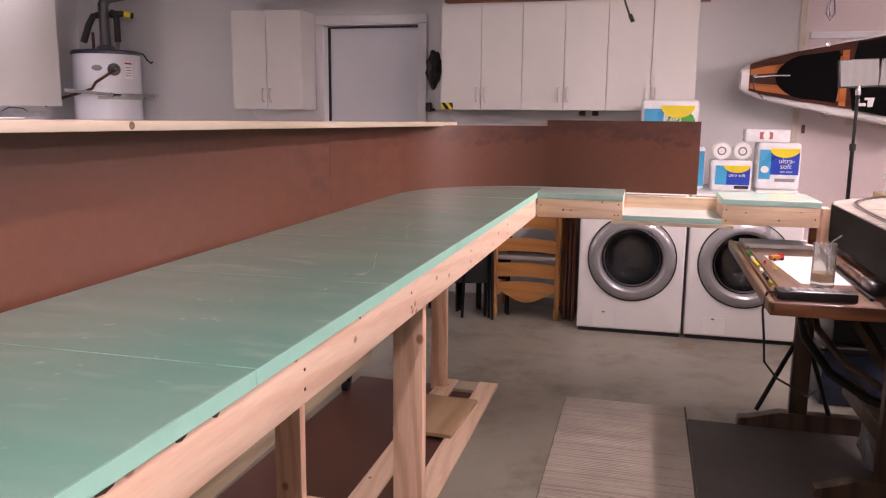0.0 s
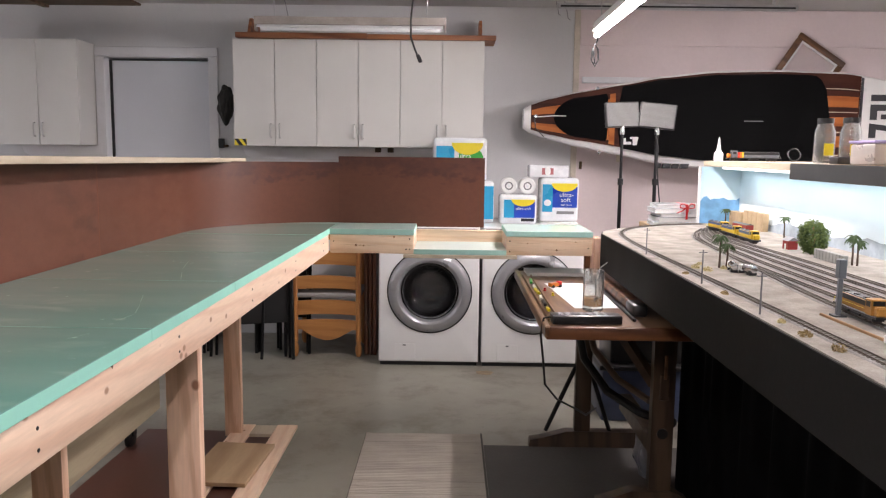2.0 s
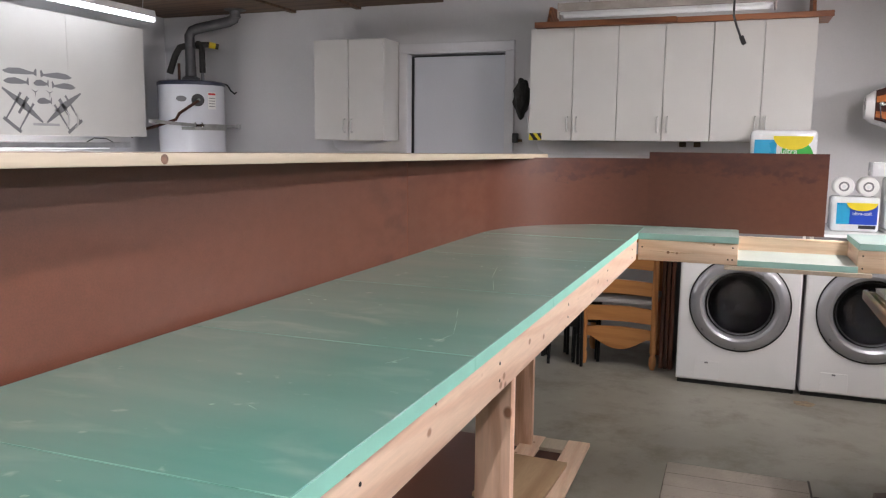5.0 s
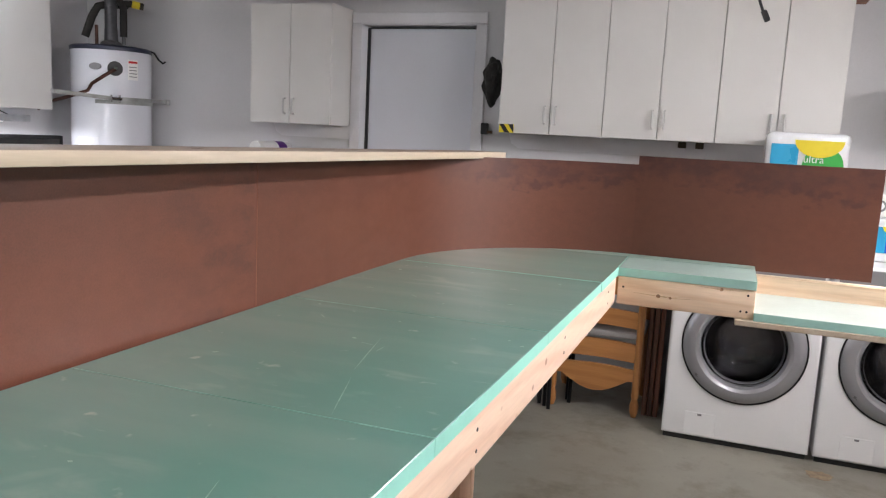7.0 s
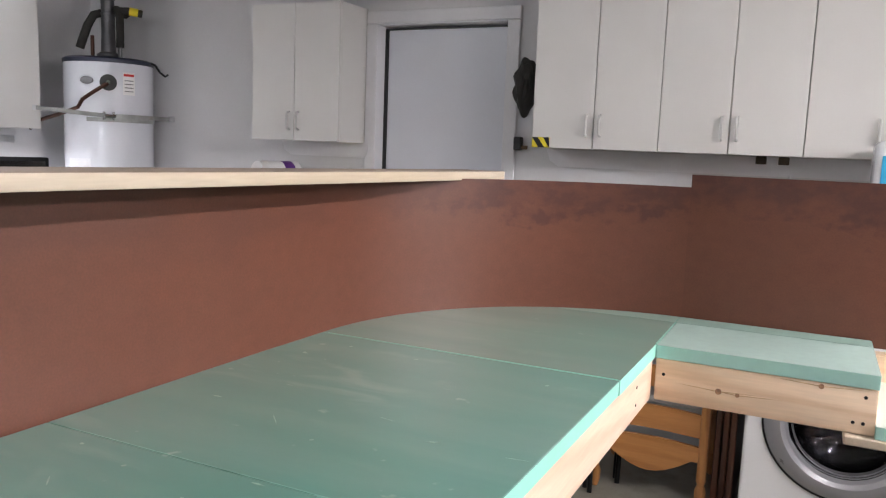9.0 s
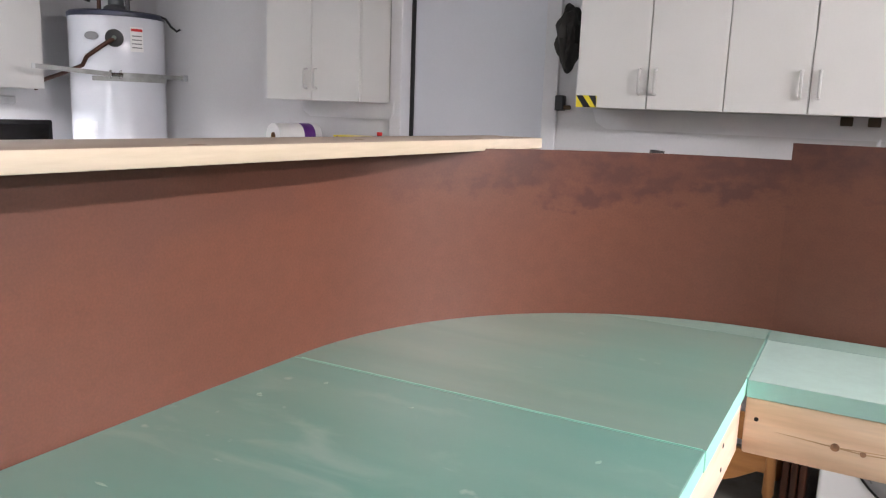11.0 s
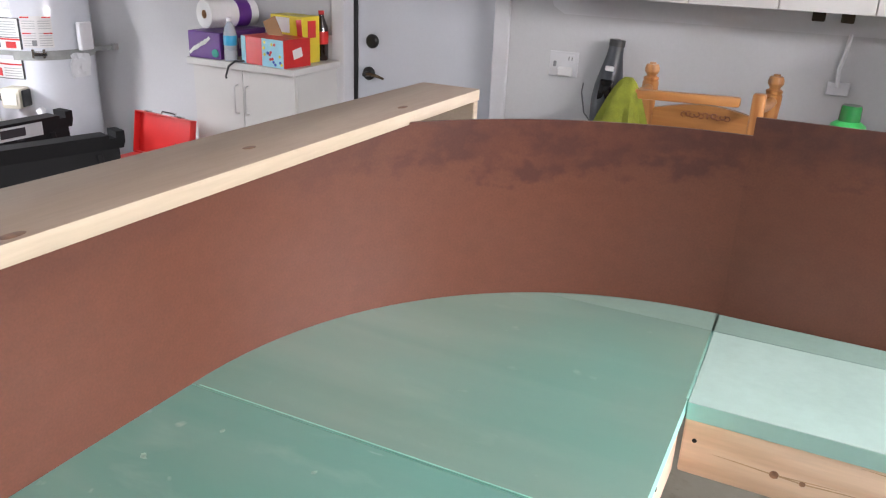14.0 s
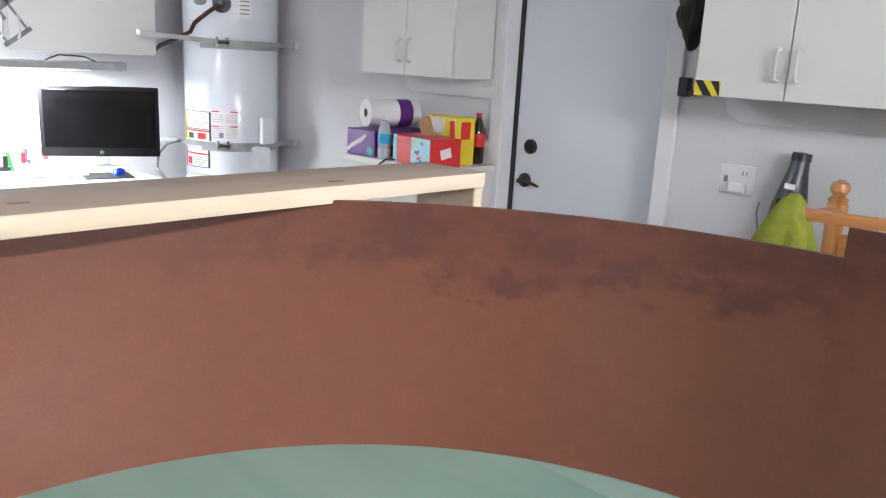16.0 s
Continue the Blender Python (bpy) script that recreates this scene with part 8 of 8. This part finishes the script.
def deck_shape(x0, x1, lo, hi, y, n_=40, top=None):
    """A sheet on the deck from x0 to x1 whose edges follow lo and hi as shares of the half width."""
    a = [(x0 + (x1 - x0) * k / n_) for k in range(n_ + 1)]
    up_ = [(x, ZBRD + hi(x) * half_width((x - BX0) / LEN)) for x in a]
    dn = [(x, ZBRD + lo(x) * half_width((x - BX0) / LEN)) for x in a]
    return prism(B(), up_ + dn[::-1], y, y + 0.004, "y")


part("wood_deck", deck_shape(0.765, 3.14, lambda x: -0.76, lambda x: 0.955, 5.786), WOODD, pb, "dark wood-look deck")
for lo, hi in ((0.25, 0.6), (-0.6, -0.25)):
    part("light_stripe", deck_shape(0.77, 1.334, lambda x, q=lo: q, lambda x, q=hi: q, 5.783, 20), WOODL, pb, "orange wood-look stripe")
for lo, hi in ((0.3, 0.52), (-0.5, -0.28), (-0.08, 0.1)):
    part("light_stripe", deck_shape(2.6, 3.13, lambda x, q=lo: q, lambda x, q=hi: q, 5.783, 12), WOODL, pb, "orange wood-look stripe")
for q in (0.66, 0.2, -0.2, -0.66):
    part("inlay_line", deck_shape(2.6, 3.13, lambda x, q=q: q - 0.008, lambda x, q=q: q + 0.008, 5.783, 12), PLANK, pb, "thin pale inlay line")


def pad_shape(x0, x1, cap0, cap1, share, y):
    n_ = 40
    up_, dn = [], []
    for k in range(n_ + 1):
        f_ = k / n_
        x = x0 + (x1 - x0) * f_
        e = 1.0
        if x < x0 + cap0:
            e = math.sqrt(max(0.0, 1 - ((x0 + cap0 - x) / cap0) ** 2))
        if x > x1 - cap1:
            e = min(e, math.sqrt(max(0.0, 1 - ((x - x1 + cap1) / cap1) ** 2)))
        w_ = share * half_width((x - BX0) / LEN) * max(0.02, e)
        up_.append((x, ZBRD + w_ * 1.05 + 0.01))
        dn.append((x, ZBRD - w_ + 0.01))
    return prism(B(), up_ + dn[::-1], y, y + 0.005, "y")


part("nose_pad", pad_shape(0.93, 1.33, 0.16, 0.02, 0.7, 5.779), PAD, pb, "black nose pad")
part("pad_band", deck_shape(1.335, 1.375, lambda x: -0.72, lambda x: 0.75, 5.7765, 6), WOODL, pb)
part("deck_pad", pad_shape(1.385, 2.93, 0.03, 0.14, 0.84, 5.778), PAD, pb, "black deck pad")
part("white_band", deck_shape(3.142, 3.16, lambda x: -0.93, lambda x: 0.93, 5.783, 4), INK, pb)
for pts in ([(0, 0.2), (0.2, 0.2), (0.2, 0.155), (0, 0.155)], [(0, 0.13), (0.2, 0.13), (0.2, 0.085), (0.05, 0.085), (0.05, 0.02), (0, 0.02)], [(0.08, 0.06), (0.2, 0.06), (0.2, 0.0), (0.14, 0.0), (0.14, 0.025), (0.08, 0.025)], [(0, -0.005), (0.2, -0.03), (0.2, -0.07), (0.05, -0.05), (0.05, -0.11), (0, -0.11)], [(0, -0.14), (0.2, -0.14), (0.2, -0.24), (0.15, -0.24), (0.15, -0.185), (0.11, -0.185), (0.11, -0.24), (0.0, -0.24), (0.0, -0.2), (0.06, -0.2), (0.06, -0.18), (0, -0.18)]):
    part("logo_shape", prism(B(), [(3.22 + px, ZBRD + pz) for px, pz in pts], 5.783, 5.787, "y"), INK, pb, "black logo shape")
for x0, x1 in ((1.7, 1.72), (1.735, 1.79), (1.805, 1.85), (1.865, 1.92)):
    part("logo_shape", prism(B(), [(x0, 1.36), (x1, 1.36), (x1 + 0.008, 1.395), (x0 + 0.008, 1.395)], 5.777, 5.815, "y"), INK, pb, "black logo shape")
part("logo_shape", prism(B(), [(1.44, 1.53), (1.5, 1.53), (1.5, 1.55), (1.46, 1.55), (1.46, 1.575), (1.44, 1.575)], 5.775, 5.778, "y"), PAPER, pb, "white logo shape")
part("logo_shape", prism(B(), [(1.51, 1.525), (1.54, 1.525), (1.55, 1.585), (1.49, 1.585), (1.49, 1.57), (1.51, 1.57)], 5.775, 5.778, "y"), PAPER, pb, "white logo shape")
part("logo_shape", box(B(), 2.31, 2.45, 5.7755, 5.778, 1.705, 1.712), GREYINK, pb, "grey logo bar")
part("leash_cord", tube(B(), [(0.8, 5.778, 1.72), (0.92, 5.776, 1.73), (1.02, 5.777, 1.73)], 0.004, 6), PAPER, pb)
part("leash_cord", tube(B(), [(0.79, 5.778, 1.72), (0.8, 5.776, 1.64), (0.86, 5.777, 1.58)], 0.004, 6), BLACK, pb)
for x, z in ((0.8, 1.725), (1.24, 1.93), (1.27, 1.47)):
    part("leash_plug", lathe(B(), [(0.014, 0), (0.014, -0.006), (0.006, -0.008), (0, -0.008)], 12, (x, 5.783, z), "y"), CHROME, pb)
for x in (1.5, 2.9):
    rk = thing("board_rack", "pale wooden rack arm holding the paddle board", "rack", (x, Y1 + 0.03, 1.5), group="board racks")
    part("arm", box(B(), -0.02, 0.02, -0.255, 0, 0, 0.04, 0.003), PLANK, rk)
    part("plate", box(B(), -0.025, 0.025, -0.025, 0, -0.1, 0.12, 0.002), PLANK, rk)

# ---- lamps on stands, papers, frame and cables ----
PANEL = mat("led_panel", (0.15, 0.15, 0.146), 0.5, var=0.1, scale=300, fine=500)
for x, pz, tilt, yaw in ((1.243, 1.695, -3, 12), (1.456, 1.69, 6, -8)):
    ls = thing("led_panel_stand", "black stand with a pale switched-off light panel", "photo light", (x, 4.9, 0), group="photo lights")
    part("pole", tube(B(), [(0, 0, 0.15), (0, 0, 1.3)], 0.0115, 10), BLACKMET, ls)
    part("pole", tube(B(), [(0, 0, 1.28), (0, 0, 1.6)], 0.009, 10), BLACKMET, ls)
    part("clamp", lathe(B(), [(0.018, 1.27), (0.018, 1.31)], 12), BLACK, ls)
    part("clamp", lathe(B(), [(0.014, 1.58), (0.016, 1.6), (0.012, 1.63)], 12), CHROME, ls)
    for a in (90, 210, 330):
        part("leg", tube(B(), [(0, 0, 0.35), (0.3 * math.cos(radians(a)) * (0.6 if a == 210 else 1), 0.3 * math.sin(radians(a)), 0.012)], 0.009, 8), BLACKMET, ls)
    hd = part("lamp_head", shifted(box(B(), -0.11, 0.11, 0, 0.03, -0.07, 0.085, 0.006, 2), pose(0, 0, pz, -6, tilt, yaw)), BLACK, ls)
    part("diffuser", shifted(box(B(), -0.103, 0.103, -0.003, 0.0, -0.064, 0.079, 0.001), pose(0, 0, pz, -6, tilt, yaw)), PANEL, hd, "pale ribbed diffuser")
    bm = B()
    for k in range(33):
        box(bm, -0.1 + 0.0061 * k, -0.0972 + 0.0061 * k, -0.0036, -0.003, -0.06, 0.075)
    shifted(bm, pose(0, 0, pz, -6, tilt, yaw))
    part("diffuser_ribs", bm, mat("rib_grey", (0.085, 0.085, 0.083), 0.6), hd)
solo("lamp_cord", tube(B(), [(1.44, 4.88, 1.6), (1.46, 4.87, 1.5), (1.455, 4.86, 1.4), (1.47, 4.86, 1.25), (1.49, 4.86, 1.1)], 0.004, 6), BLACK, "thin black lamp cord hanging down the stand", "cable")
solo("side_table", box(B(), -0.2, 0.2, -0.18, 0.18, 0, 1.05, 0.004), PLY, "plain plywood pedestal beside the layout", "pedestal", at=(1.56, 4.68, 0))
zz = 1.051
for k in range(5):
    h_ = 0.022 + 0.006 * (k % 2)
    bk = thing("binder", "white catalogue lying in a stack", "binder", (1.5 + 0.014 * (k % 3), 4.62, zz), rz=(k * 7) % 9 - 4, group="stacked catalogues")
    part("page_block", box(B(), -0.13, 0.13, -0.1, 0.1, 0.002, h_ - 0.002, 0.001), PAPER, bk)
    part("cover", box(B(), -0.134, 0.134, -0.104, 0.104, h_ - 0.002, h_, 0.0005), FILM, bk)
    part("cover", box(B(), -0.134, 0.134, -0.104, 0.104, 0.0, 0.002, 0.0005), GREYINK if k == 2 else FILM, bk)
    zz += h_ + 0.0006
rb = thing("red_ribbon", "red ribbon tied in a bow round the catalogue stack", "ribbon", (1.545, 4.505, LT))
part("band", box(B(), -0.006, 0.006, -0.0018, 0.0, 0.001, zz - LT + 0.002), RED, rb)
part("band", box(B(), -0.006, 0.006, 0.0002, 0.2, zz - LT + 0.0004, zz - LT + 0.0018), RED, rb)
hb = zz - LT - 0.014
for q in (-1, 1):
    part("loop", tube(B(), [(0.002 * q, -0.006, hb), (0.02 * q, -0.012, hb + 0.02), (0.04 * q, -0.012, hb + 0.016), (0.042 * q, -0.01, hb - 0.002), (0.02 * q, -0.008, hb - 0.006), (0.003 * q, -0.006, hb - 0.002)], 0.0036, 8), RED, rb)
    part("tail", tube(B(), [(0.002 * q, -0.006, hb), (0.018 * q - 0.012, -0.008, hb - 0.022), (0.03 * q - 0.03, -0.008, hb - 0.034)], [0.0036, 0.0032, 0.002], 8), RED, rb)
part("knot", box(B(), -0.008, 0.008, -0.013, -0.002, hb - 0.008, hb + 0.008, 0.003, 2), RED, rb)
pf = thing("picture_frame", "empty gilt wooden picture frame hung askew", "picture frame", (2.92, Y1 - 0.03, 2.15), 0)
GILT = wood("gilt_wood", (0.15, 0.068, 0.028), (0.08, 0.035, 0.015), "x", rough=0.35, coat=0.2)
pf.matrix_world = pose(2.9, Y1 - 0.012, 2.12, 0, 33, 0)
for x0, x1, z0, z1 in ((-0.21, 0.21, 0.145, 0.19), (-0.21, 0.21, -0.19, -0.145), (-0.21, -0.165, -0.1445, 0.1445), (0.165, 0.21, -0.1445, 0.1445)):
    part("frame_side", box(B(), x0, x1, -0.025, 0.0, z0, z1, 0.008, 2), GILT, pf)
for x0, x1, z0, z1 in ((-0.165, 0.165, 0.13, 0.1445), (-0.165, 0.165, -0.1445, -0.13), (-0.1645, -0.15, -0.1295, 0.1295), (0.15, 0.1645, -0.1295, 0.1295)):
    part("frame_lining", box(B(), x0, x1, -0.018, -0.004, z0, z1, 0.002), PAPER, pf)
rl = thing("metal_rail", "pale metal rail hung under the ceiling", "rail", (1.75, 5.75, 2.5))
part("rail", box(B(), -0.82, 0.88, -0.02, 0.02, -0.02, 0.02, 0.004), STEEL, rl)
part("slot", box(B(), -0.8, 0.86, -0.0225, -0.0205, -0.008, 0.004), BLACK, rl)
for x in (-0.7, 0.7):
    part("hanger", box(B(), x, x + 0.02, -0.01, 0.01, 0.0205, 0.059, 0.002), STEEL, rl)
pc = thing("extension_lead", "black extension cord hanging from the ceiling", "cable", (0, 0, 0))
part("cord", tube(B(), [(0.02, 5.0, H - 0.001), (0.0, 4.98, 2.5), (-0.06, 4.96, 2.38), (-0.07, 4.94, 2.26), (-0.07, 4.94, 2.16), (-0.05, 4.94, 2.1), (-0.03, 4.94, 2.05)], 0.006, 8), BLACK, pc)
part("plug", shifted(box(B(), -0.012, 0.012, -0.01, 0.01, -0.05, 0, 0.004), pose(-0.028, 4.94, 2.052, 0, -25, 0)), BLACK, pc)
solo("lead_loop", tube(B(), [(0.13, 5.0, H - 0.001), (0.12, 5.0, 2.5), (0.08, 4.99, 2.43), (0.15, 4.99, 2.42), (0.22, 5.0, 2.44), (0.2, 5.0, 2.47), (0.16, 5.02, 2.45)], 0.005, 8), BLACK, "loop of black cord above the unlit light", "cable")
for x, z in ((0.93, 2.47), (1.0, 2.44), (-1.05, 2.42)):
    solo("bell_wire", tube(B(), [(x, 5.9, H - 0.001), (x + 0.01, 5.9, z + 0.1), (x + 0.03, 5.9, z), (x + 0.045, 5.9, z - 0.01)], 0.003, 6), GREYINK, "thin loose wire from the ceiling", "wire")
solo("tube_cord", tube(B(), [(1.0, 4.55, 2.15), (1.01, 4.57, 2.1), (0.985, 4.575, 2.05), (0.98, 4.575, 1.99), (1.0, 4.575, 1.955), (1.02, 4.575, 1.99), (1.015, 4.575, 2.05), (0.995, 4.57, 2.08), (0.99, 4.57, 2.03), (1.0, 4.575, 1.97)], 0.005, 8), BLACK, "looped black cord at the end of the tube light", "cable")
solo("wall_hook", box(B(), -0.01, 0.01, -0.03, 0, -0.03, 0.03, 0.003), BRASS, "small brown hook on the wall strip", "hook", at=(1.19, Y1 - 0.013, 1.37))
